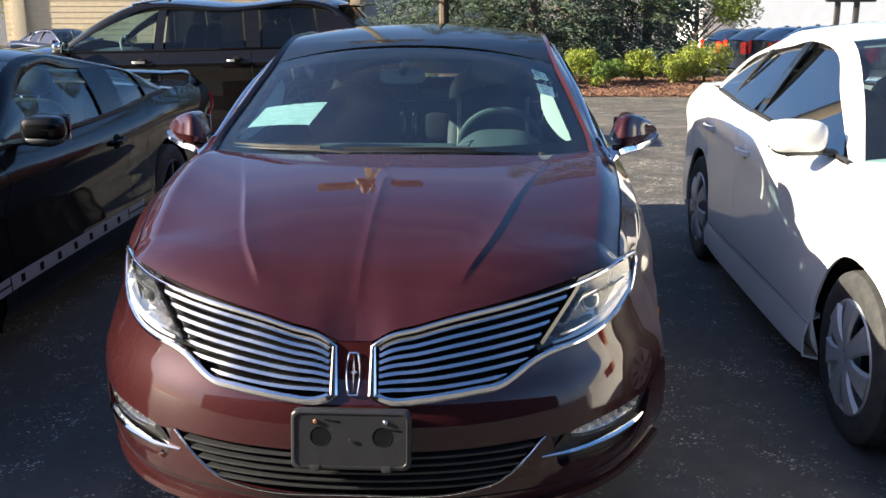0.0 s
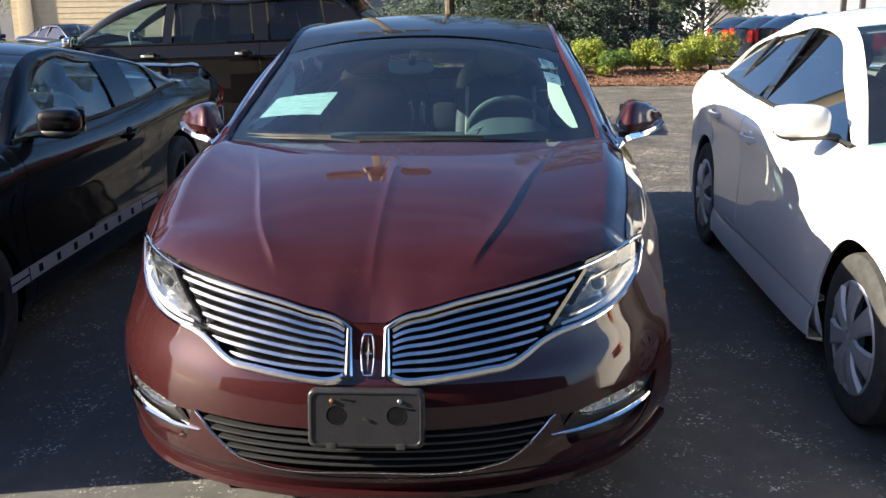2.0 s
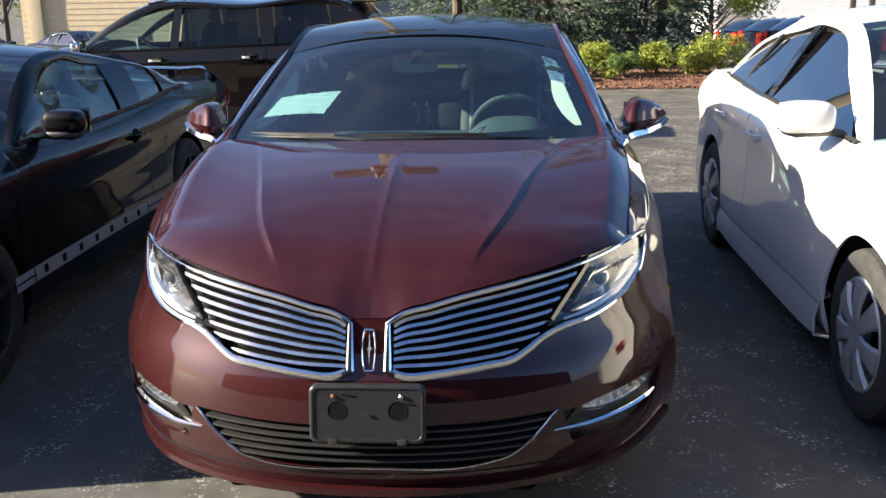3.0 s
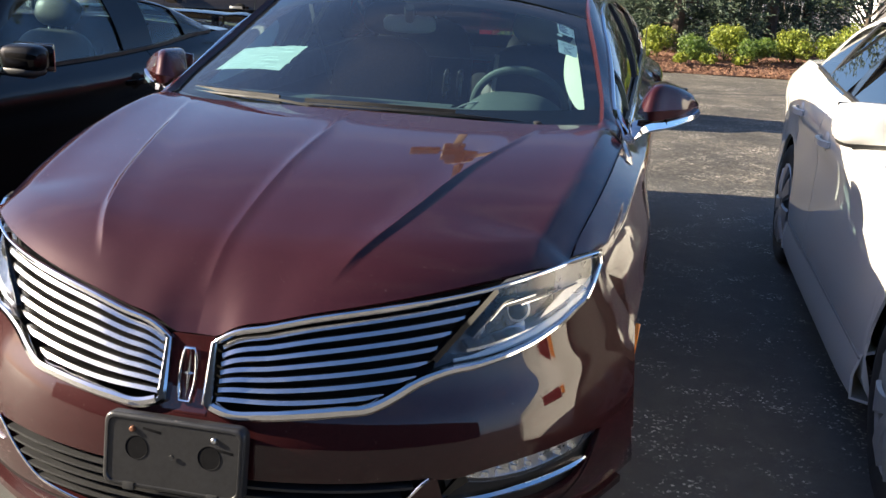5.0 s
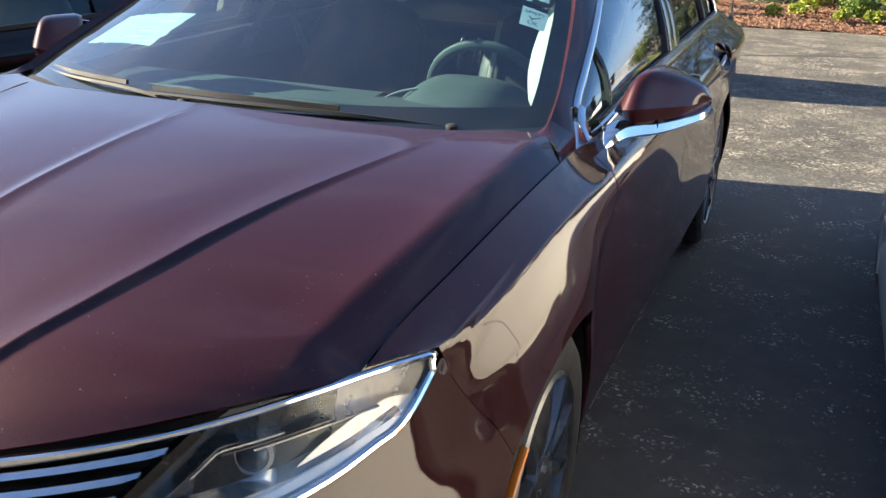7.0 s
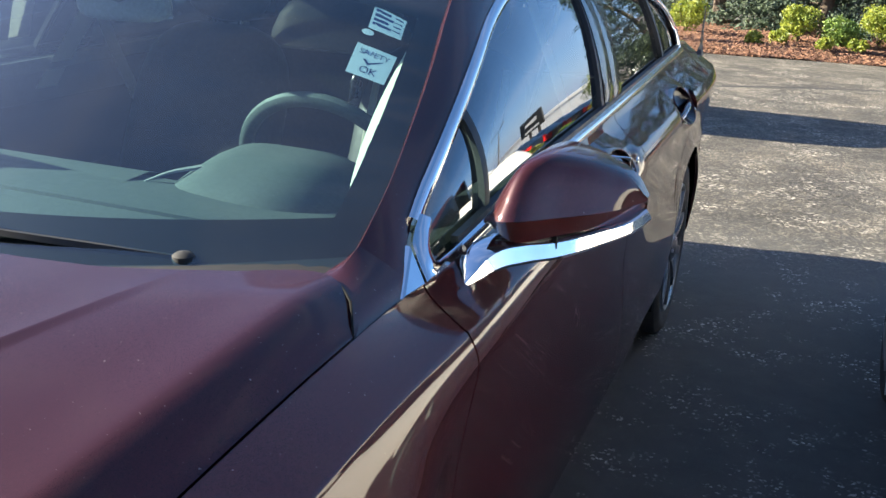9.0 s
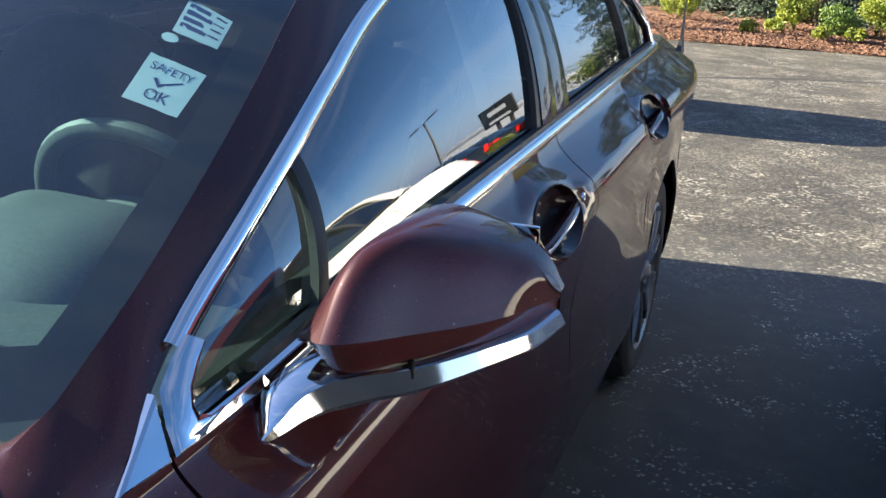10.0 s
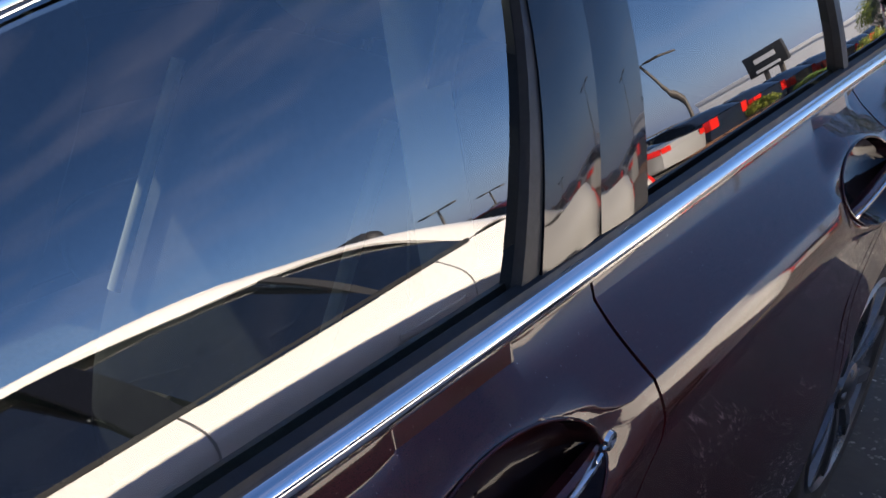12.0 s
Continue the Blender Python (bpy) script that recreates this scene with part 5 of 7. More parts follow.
def printed(name, corners, u0, u1, v0, v1, mat, parent, dz=-.0055):
    a, b, c, d = (np.array(q) for q in corners)
    at = lambda u, v: (a * (1 - u) + b * u) * (1 - v) + (d * (1 - u) + c * u) * v
    part(name, grid(stuck((at(u0, v0), at(u1, v0), at(u1, v1), at(u0, v1)), 5, 3, dz), 0), mat, parent)


for r in range(9):
    for c0, c1 in ((.06, .40), (.46, .90)):
        printed("print_line", sheet_corners, c0, c1 - .07 * ((r * 7 + int(c0 * 10)) % 3), .08 + .10 * r, .08 + .10 * r + .035, PRINT, sheet)
st_c = ((.554, 1.894), (.626, 1.900), (.636, 1.824), (.569, 1.816))
safety = tagged(part("sticker", grid(stuck(st_c, 6, 6), 0), STICKER, None), "pale green-white safety check sticker inside the windscreen", "sticker")


def on_sticker(vf, corners, wide, dz=-.0056):
    """Lays flat writing, in units of the sticker's width, on the glass."""
    a, b, c, d = (np.array(q) for q in corners)
    out = []
    for px, py, _ in vf[0]:
        u, v = .5 + px / wide, .5 - py / wide
        out.append(on_screen(*((a * (1 - u) + b * u) * (1 - v) + (d * (1 - u) + c * u) * v), dz))
    return out, vf[1]


part("writing", on_sticker(moved(lines("SAFETY", .23, .0), Matrix.Translation((0, .27, 0))), st_c, 1.0), INK, safety, smooth=False)
part("writing", on_sticker(moved(lines("OK", .30, .0), Matrix.Translation((0, -.28, 0))), st_c, 1.0), INK, safety, smooth=False)
tick = [(-.22, .04, 0), (-.16, .07, 0), (-.07, -.03, 0), (-.07, -.10, 0), (.26, .16, 0), (.26, .13, 0)]
part("tick", on_sticker((tick, [(0, 3, 2, 1), (2, 3, 5, 4)]), st_c, 1.0), INK, safety, smooth=False)
bar_c = ((.535, 2.005), (.60, 2.00), (.612, 1.945), (.552, 1.94))
code = tagged(part("sticker", grid(stuck(bar_c, 6, 6), 0), STICKER, None), "white inspection sticker with dark bars inside the windscreen", "sticker")
for k in range(4):
    printed("bar", bar_c, .08, .55 + .1 * (k % 2), .10 + .2 * k, .22 + .2 * k, INK, code)
    printed("bar", bar_c, .68, .92, .12 + .2 * k, .17 + .2 * k, INK, code)
dot = [on_screen(.557 + .011 * math.cos(a), 1.928 + .008 * math.sin(a)) for a in np.linspace(0, 6.283, 17)[:-1]]
tagged(part("sticker", (dot, [tuple(range(16))]), STICKER, None, smooth=False), "small round white sticker inside the windscreen", "sticker")
vin = [on_screen(.50 + .09 * u, 1.33 + .05 * u + .02 * v, -.012) for u, v in ((0, 0), (1, 0), (1, 1), (0, 1))]
part("number_plate_strip", (vin, [(0, 1, 2, 3)]), PRINT, dashboard, smooth=False)

# ---- the other cars ----


def car(name, label, s, place, turn=0.0, group="", detail=True):
    """A parked car, nose at the local origin and pointing to -y, from a few lines of its shape."""
    ob = thing(name, label, "car", place, group, turn=turn)
    paint, length = s["paint"], s["length"]
    wf = spline(*s["plan"])
    belt, deck = spline(*s["belt"]), spline(*s["deck"])
    yf, yr, rw, arch = s["front_axle"], s["rear_axle"], s["wheel"], s["arch"]
    y0, y1, y2, y3, high = s["cowl"], s["header"], s["roof_end"], s["deck_start"], s["height"]
    sec = spline([0, .06, .2, .45, .68, .80, .9, 1], s["section"])

    def low(y):
        z = np.full(np.shape(y), s["sill"])
        for c in (yf, yr):
            d = np.abs(y - c)
            z = np.where(d < arch, np.maximum(z, rw + np.sqrt(np.maximum(arch**2 - d**2, 0))), z)
        return z

    def flank_of(a, b, n):
        ys = set(np.linspace(a, b, n).round(4))
        ys |= {round(c + g * arch * k, 4) for c in (yf, yr) for g in (-1, 1) for k in (.9995, .99, .97, .94) if a < c + g * arch * k < b}
        ys = np.array(sorted(ys))
        zb, zt = low(ys), belt(ys)
        v = np.linspace(0, 1, 22)
        zz = zb[:, None] + (zt - zb)[:, None] * v[None]
        f = (zz - s["sill"]) / (zt[:, None] - s["sill"])
        return grid(np.stack([wf(ys)[:, None] * sec(f), np.repeat(ys[:, None], 22, 1), zz], -1), .01)

    cuts = s["cuts"]
    names = s["panels"]
    for g in (1, -1):
        flipx = mirrored if g < 0 else (lambda q: q)
        for a, b, nm in zip(cuts[:-1], cuts[1:], names):
            part(nm, flipx(flank_of(a + .003, b - .003, max(10, int((b - a) * 34)))), paint, ob, angle=40)
        for c in (yf, yr):
            arc = [(c + arch * math.cos(a), rw + arch * math.sin(a)) for a in np.linspace(-.4, math.pi + .4, 24)]
            part("wheel_well", flipx(grid(np.array([[(x, y, max(z, .15)) for x in (float(wf(c)) - .04, float(wf(c)) - .3)] for y, z in arc]), 0)), DARK, ob)
            wheel(ob, g * (float(wf(c)) - .025), c, rw, rw, s["rim"], .20, s["spokes"], s["rim_style"], s["rim_mat"], g)
    sh = float(sec(1.0))

    def top_sheet(a, b, n):
        rows = []
        for y in np.linspace(a, b, n):
            w, zb, zd = float(wf(y)) * sh, float(belt(y)), float(deck(y))
            rows.append([(w * t, y, zb + (zd - zb) * math.cos(math.pi / 2 * t) ** .8 if abs(t) < 1 else zb) for t in np.linspace(-1, 1, 25)])
        return grid(np.array(rows), .008, True)

    part("hood", top_sheet(0.0, y0 + .26, 24), paint, ob)
    part("trunk_lid", top_sheet(y3 - .05, length, 14), paint, ob)
    for nm, y, b, fl in (("front_bumper", 0.0, -s["nose"], False), ("rear_bumper", length, s["tail"], True)):
        v = np.linspace(0, 1, 18)
        zz = s["sill"] + (float(belt(y)) - s["sill"]) * v
        xx = float(wf(y)) * sec(v)
        rows = []
        for t in np.linspace(-1, 1, 25):
            rows.append([(x * t, y + b * (1 - t * t) * math.sin(math.pi * min(1, .25 + .62 * f)), z + (float(deck(y)) - float(belt(y))) * (1 - t * t) * f**3) for x, z, f in zip(xx, zz, v)])
        part(nm, grid(np.array(rows), .0, fl), paint, ob)
    part("underbody", grid(np.array([[(x, y, .18) for x in (-.8, .8)] for y in (.2, length - .2)]), 0), DARK, ob)
    for x in (-.74, .74):
        part("inner_sill", grid(np.array([[(x, y, z) for z in (.18, .85)] for y in (.7, length - .5)]), 0), DARK, ob)
    # greenhouse
    wb, wr = s["belt_half"], s["roof_half"]
    zb0, zb3 = float(belt(y0)), float(belt(y3))
    e = path3([(wb - .05, y0 + .20, zb0 + .01), ((wb + wr) / 2 - .025, (y0 + y1) / 2 + .14, (zb0 + high) / 2 + .01), (wr + .035, y1 + .06, high - .080), (wr + .02, (y1 + y2) / 2, high - .048), (wr + .02, y2, high - .085), ((wb + wr) / 2 - .06, (y2 + y3) / 2 - .02, (zb3 + high) / 2 - .01), (wb - .09, y3, zb3 + .01)], 60)
    d = path3([(wb, y0 + .22, zb0), ((wb + wr) / 2 + .035, (y0 + y1) / 2 + .24, (zb0 + high) / 2 - .02), (wr + .055, y1 + .24, high - .125), (wr + .055, (y1 + y2) / 2, high - .095), (wr + .06, y2 - s["back_lean"], high - .135), ((wb + wr) / 2 + .035, y2 + (s["dlo_end"] - y2) * .62, (zb3 + high) / 2 - .03), (wb, s["dlo_end"], float(belt(s["dlo_end"])))], 60)
    mid = path3([(0, y0, zb0 + .05), (0, (y0 + y1) / 2, (zb0 + high) / 2 + .045), (0, y1, high - .03), (0, (y1 + y2) / 2, high), (0, y2, high - .03), (0, (y2 + y3) / 2, (zb3 + high) / 2 + .04), (0, y3, zb3 + .045)], 60)
    rows = np.array([[e[i] * (1 - t) + d[i] * t + np.array((.012, 0, .012)) * math.sin(math.pi * t) for t in np.linspace(0, 1, 7)] for i in range(60)])

    def across(i0, i1, dz=0.0):
        return np.array([[(e[i][0] * t, mid[i][1] * (1 - abs(t) ** 2.2) + e[i][1] * abs(t) ** 2.2, mid[i][2] * (1 - abs(t) ** 2.2) + e[i][2] * abs(t) ** 2.2 + dz) for t in np.linspace(-1, 1, 23)] for i in range(i0, i1 + 1)])

    i1 = int(np.argmin(np.abs(mid[:, 1] - y1)))
    i2 = int(np.argmin(np.abs(mid[:, 1] - y2)))
    part("windscreen", grid(across(0, i1), 0, True), WINDSCREEN, ob)
    part("roof", grid(across(i1, i2, .002), .008, True), s.get("roof_paint", paint), ob)
    part("rear_window", grid(across(i2, 59), 0, True), s.get("rear_glass", PRIVACY), ob)
    part("headliner", grid(across(i1, i2, -.04), 0), GREY_TRIM, ob)
    ztop, xtop = (lambda y: float(np.interp(y, d[:, 1], d[:, 2]))), (lambda y: float(np.interp(y, d[:, 1], d[:, 0])))

    def window(a, b, inset, n=24):
        rr = []
        for f in np.linspace(0, 1, n):
            row = []
            for t in np.linspace(0, 1, 10):
                y = (a[0] + (a[1] - a[0]) * t) * (1 - f) + (b[0] + (b[1] - b[0]) * t) * f
                zb, zt = float(belt(y)) - .006, ztop(y)
                xb = float(wf(y)) * sh
                row.append((xb + (xtop(y) - xb) * t + s.get("bulge", .012) * math.sin(math.pi * t) - inset, y, zb + (max(zt, zb + .002) - zb) * t))
            rr.append(row)
        rr = np.array(rr)
        if s.get("flat_glass") and inset > 0:
            # flat panes: x follows one plane over y and z
            flat = rr.reshape(-1, 3)
            basis = np.stack([np.ones(len(flat)), flat[:, 1], flat[:, 2]], 1)
            fit_x = np.linalg.lstsq(basis, flat[:, 0], rcond=None)[0]
            lean_in = s.get("glass_lean", 0) * fit_x[2]
            rr[:, :, 0] = (basis @ fit_x + lean_in * (flat[:, 2] - flat[:, 2].mean())).reshape(rr.shape[:2])
        return rr

    for g in (1, -1):
        flipx = mirrored if g < 0 else (lambda q: q)
        part("roof_rail", flipx(grid(rows, .01, True)), s.get("rail_paint", paint), ob)
        for k, (a, b) in enumerate(s["windows"]):
            part("side_window", flipx(grid(window(a, b, .010), 0)), s.get("glass", SIDE_GLASS) if k < s.get("clear", 9) else s.get("tinted", PRIVACY), ob)
        for (a, b, w_, mat) in s["pillars"]:
            part("pillar_cover", flipx(grid(window((a - w_, b - w_), (a + w_, b + w_), -.003, 4), .01)), mat, ob)
        by = np.linspace(y0 + .24, s["dlo_end"], 40)
        part("belt_moulding", flipx(sweep([(float(wf(y)) * sh + .004, y, float(belt(y)) + .004) for y in by], [(-.008, -.009), (.008, -.009), (.008, .009), (-.008, .009)])), s.get("belt_mat", PLASTIC), ob)
        my = s["mirror_y"]
        xm, zm = float(wf(my)) * sh, float(belt(my))
        mo = part("door_mirror", flipx(blob((xm + .155, my, zm + .075), (.115 * s.get("mirror_k", 1), .075 * s.get("mirror_k", 1), .070 * s.get("mirror_k", 1)), 3.4)), s.get("mirror_mat", paint), ob)
        part("mirror_base", flipx(blob((xm + .145, my + .004, zm + .022), (.108 * s.get("mirror_k", 1), .066, .026), 3.0)), PLASTIC, mo)
        part("mirror_arm", flipx(sweep(path3([(xm - .02, my + .01, zm + .0), (xm + .06, my, zm + .015), (xm + .20, my - .01, zm + .004)], 8), disc_prof(.05, .016, 8), scale=np.linspace(1.1, .8, 8))), PLASTIC, mo)
        part("mirror_glass", flipx(box(xm + .06, xm + .25, my + .068, my + .078, zm + .015, zm + .135, .006)), MIRROR, mo)
        for hy in s["handles"]:
            zc = s["sill"] + (float(belt(hy)) - s["sill"]) * s.get("handle_f", .84)
            xh = float(wf(hy)) * float(sec((zc - s["sill"]) / (float(belt(hy)) - s["sill"])))
            q = np.linspace(-1, 1, 15)
            h = part("door_handle", flipx(sweep([(xh + .03 * (1 - abs(k) ** 3) + .002, hy + .105 * k, zc) for k in q], [(-.008, -.013), (.008, -.012), (.009, .012), (-.008, .014)])), s.get("handle_mat", paint), ob)
            part("handle_cup", flipx(blob((xh - .006, hy + .005, zc), (.012, .06, .042), 2.2, 16, 10)), s.get("cup_mat", DARK), h)
    # cabin
    part("dashboard", blob((0, y0 + .48, belt(y0) - .14), (wb - .10, .26, .16), 3.0), DASH, ob)
    for x in (-.37, .37):
        car_seat(ob, x, y0 + 1.20, .34 + s.get("raise", 0), SEAT)
        if s.get("rear_seats", True):
            car_seat(ob, x, y0 + 2.05, .36 + s.get("raise", 0), SEAT, width_=.6)
    place_w = pose(.37, y0 + .82, belt(y0) - .02, 24, 0, 0)
    ringp = [(.185 * math.cos(a), 0, .185 * math.sin(a)) for a in np.linspace(0, 2 * math.pi, 33)[:-1]]
    part("steering_wheel", moved(sweep(ringp, disc_prof(.016, .015, 8), (0, 1, 0), True), place_w), GREY_TRIM, ob)
    part("cabin_floor", grid(np.array([[(x, y, .30) for x in (-.7, .7)] for y in (y0, y3)]), 0), DARK, ob)
    # lamps
    for g in (1, -1):
        flipx = mirrored if g < 0 else (lambda q: q)
        fz = spline([0, .5, 1], s["tail_lamp"][2])
        q = np.linspace(0, 1, 10)
        yl = length - s["tail_lamp"][1] * q
        zz = fz(q)
        hl = s["tail_lamp"][0]
        rowsl = np.array([[(float(wf(y)) * float(sec(np.clip((z + t - s["sill"]) / (float(belt(y)) - s["sill"]), 0, 1))) + .008, y + .006, z + t) for t in np.linspace(-hl, hl, 6)] for y, z in zip(yl, zz)])
        tl = part("tail_light", flipx(grid(rowsl, .012, True)), RED_LENS, ob)
        w_end = float(wf(length))
        part("tail_light_rear", flipx(grid(np.array([[(w_end * t, length + s["tail"] * (1 - t * t) * .8 + .012, zz[0] + dz) for dz in np.linspace(-hl, hl, 5)] for t in np.linspace(.97, .62, 8)]), .01, False)), RED_LENS, tl)
        yl = s["head_lamp"][1] * q
        rowsl = np.array([[(float(wf(y)) * float(sec(np.clip((z - s["sill"]) / (float(belt(y)) - s["sill"]), 0, 1))) + .006, y, z) for z in np.linspace(s["head_lamp"][2] - s["head_lamp"][0] * (1 - k * .6), s["head_lamp"][2] + s["head_lamp"][0] * (1 - k * .3), 6)] for y, k in zip(yl, q)])
        part("headlight", flipx(grid(rowsl, .01)), CLEAR, ob)
    return ob


WHITE = dict(paint=WHITE_PAINT, flat_glass=True, glass_lean=.24, length=4.60, height=1.50, sill=.185, front_axle=.95, rear_axle=3.60, wheel=.325, arch=.375, rim=.215, spokes=7, rim_style="cap", rim_mat=HUBCAP,
             plan=([0, .12, .4, .8, 1.4, 2.4, 3.4, 3.9, 4.3, 4.5, 4.60], [.62, .72, .84, .905, .915, .92, .92, .905, .86, .79, .73]),
             belt=([0, .3, .8, 1.3, 1.8, 2.5, 3.2, 3.6, 4.2, 4.60], [.66, .78, .90, .985, 1.00, 1.02, 1.05, 1.07, 1.05, .98]),
             deck=([0, .3, .8, 1.4, 3.7, 4.2, 4.60], [.70, .84, .96, 1.04, 1.10, 1.09, 1.04]),
             section=[.945, .975, .992, .985, .985, 1.0, .975, .888], cuts=[0, 1.24, 2.70, 3.42, 4.60], panels=["fender", "front_door", "rear_door", "quarter_panel"],
             cowl=1.10, header=2.00, roof_end=3.05, deck_start=3.86, nose=.12, tail=.10, belt_half=.815, roof_half=.545, back_lean=.16, dlo_end=3.55,
             windows=[((1.36, 1.36), (2.62, 2.56)), ((2.74, 2.66), (3.22, 3.10)), ((3.25, 3.13), (3.54, 3.53))], pillars=[(2.68, 2.61, .05, GLOSS_BLACK), (3.235, 3.115, .014, PLASTIC)],
             mirror_y=1.52, handles=(2.50, 3.26), handle_f=.80, tail_lamp=(.07, .08, [.86, .88, .90]), head_lamp=(.07, .42, .68), cup_mat=WHITE_PAINT, bulge=.006, clear=0)
white_car = car("sedan", "white four-door sedan with silver wheel covers and side skirts", WHITE, (2.60, .12, 0), 0.5)
for sgn in (1, -1):
    flipx = mirrored if sgn < 0 else (lambda q: q)
    q = np.linspace(1.34, 3.21, 30)
    sk = [[(.885 + d, y, z + .02 * abs(2 * (y - 2.275) / 1.87) ** 6) for d, z in ((-.03, .33), (.022, .315), (.040, .24), (.036, .165), (-.04, .150))] for y in q]
    part("side_skirt", flipx(grid(np.array(sk), .01)), WHITE_PAINT, white_car, "white side skirt")
    part("skirt_groove", flipx(sweep([(.917, y, .325) for y in q], disc_prof(.004, .004, 6))), GREY_TRIM, white_car)

for sgn in (1, -1):
    flipx = mirrored if sgn < 0 else (lambda q: q)
    wfw, secw = spline(*WHITE["plan"]), spline([0, .06, .2, .45, .68, .80, .9, 1], WHITE["section"])
    lampc = [[(float(wfw(y)) * float(secw((z - .185) / .62)) + .010, y, z) for z in np.linspace(.60, .69, 5)] for y in np.linspace(.34, .52, 6)]
    part("corner_lamp", flipx(grid(np.array(lampc), .008)), DARK_RED_LENS, white_car, "dark red and amber corner lamp")
    lampc = [[(float(wfw(y)) * float(secw((z - .185) / .62)) + .010, y, z) for z in np.linspace(.62, .68, 4)] for y in np.linspace(.525, .56, 3)]
    part("corner_lamp", flipx(grid(np.array(lampc), .008)), AMBER, white_car, "amber corner lamp")

# rims use black plastic: the shade on the wheels is in their colour
MUST = dict(paint=BLACK_PAINT, length=4.78, height=1.385, sill=.20, front_axle=.95, rear_axle=3.67, wheel=.335, arch=.385, rim=.23, spokes=5, rim_style="alloy", rim_mat=PLASTIC,
            plan=([0, .1, .3, .8, 1.6, 2.6, 3.4, 4.0, 4.5, 4.78], [.66, .76, .85, .925, .925, .93, .945, .95, .935, .90]),
            belt=([0, .3, .8, 1.4, 2.0, 2.6, 3.1, 3.6, 4.2, 4.78], [.72, .80, .90, .965, .965, .965, .98, 1.015, 1.01, .985]),
            deck=([0, .3, .8, 1.5, 3.9, 4.4, 4.78], [.78, .86, .97, 1.06, 1.06, 1.05, 1.02]),
            section=[.93, .965, .985, .965, .965, 1.0, .985, .915], cuts=[0, 1.46, 2.96, 4.78], panels=["fender", "door", "quarter_panel"],
            cowl=1.26, header=1.98, roof_end=2.75, deck_start=3.92, nose=.10, tail=.05, belt_half=.855, roof_half=.64, back_lean=.10, dlo_end=3.74,
            windows=[((1.49, 1.49), (2.74, 2.80)), ((3.06, 3.08), (3.44, 3.36))], pillars=[(2.90, 2.94, .15, BLACK_PAINT), (3.585, 3.53, .15, BLACK_PAINT)], glass=PLAIN_GLASS, mirror_k=.85,
            mirror_y=1.68, handles=(2.72,), handle_f=.82, tail_lamp=(.09, .05, [.82, .82, .82]), head_lamp=(.08, .3, .70), rear_seats=False, rear_glass=WINDSCREEN, **{"raise": -.10})
coupe = car("coupe", "black two-door coupe with rear spoiler and a silver rocker stripe", MUST, (-2.69, .26, 0))
for sgn in (1, -1):
    flipx = mirrored if sgn < 0 else (lambda q: q)
    q = np.linspace(1.2, 3.08, 24)
    sec_m = spline([0, .06, .2, .45, .68, .80, .9, 1], MUST["section"])
    wf_m, belt_m = spline(*MUST["plan"]), spline(*MUST["belt"])

    def rocker(y, z):
        return float(wf_m(y)) * float(sec_m((z - .20) / (float(belt_m(y)) - .20)))

    st = part("rocker_stripe", flipx(grid(np.array([[(rocker(y, z) + .003, y, z) for z in (.352, .372, .398, .420)] for y in q]), 0)), STRIPE, coupe, "silver stripe with dark marks")
    for k in range(7):
        yk = 1.50 + .195 * k
        mark = grid(np.array([[(rocker(y, z) + .005, y, z) for z in (.367, .387, .405)] for y in (yk - .022, yk + .022)]), 0)
        part("stripe_mark", flipx(mark), DARK, st)
    for ya, yb in ((1.20, 1.39), (2.82, 3.08)):
        part("stripe_line", flipx(grid(np.array([[(rocker(y, z) + .005, y, z) for z in (.382, .391)] for y in np.linspace(ya, yb, 5)]), 0)), DARK, st)
        part("stripe_line", flipx(grid(np.array([[(rocker(y, z) + .005, y, z) for z in (.355, .418)] for y in ((yb - .012, yb) if ya < 2 else (ya, ya + .012))]), 0)), DARK, st)
sp = part("rear_spoiler", sweep(path3([(-.83, 4.62, .985), (-.80, 4.60, 1.05), (-.6, 4.56, 1.068), (0, 4.53, 1.078), (.6, 4.56, 1.068), (.80, 4.60, 1.05), (.83, 4.62, .985)], 50), [(-.09, -.012), (.0, -.016), (.10, -.004), (.10, .006), (0, .016), (-.09, .012)], (0, 0, 1)), BLACK_PAINT, coupe, "black spoiler blade")
for x in (-.55, .55):
    part("spoiler_post", box(x - .03, x + .03, 4.52, 4.62, .98, 1.065, .01), BLACK_PAINT, sp)

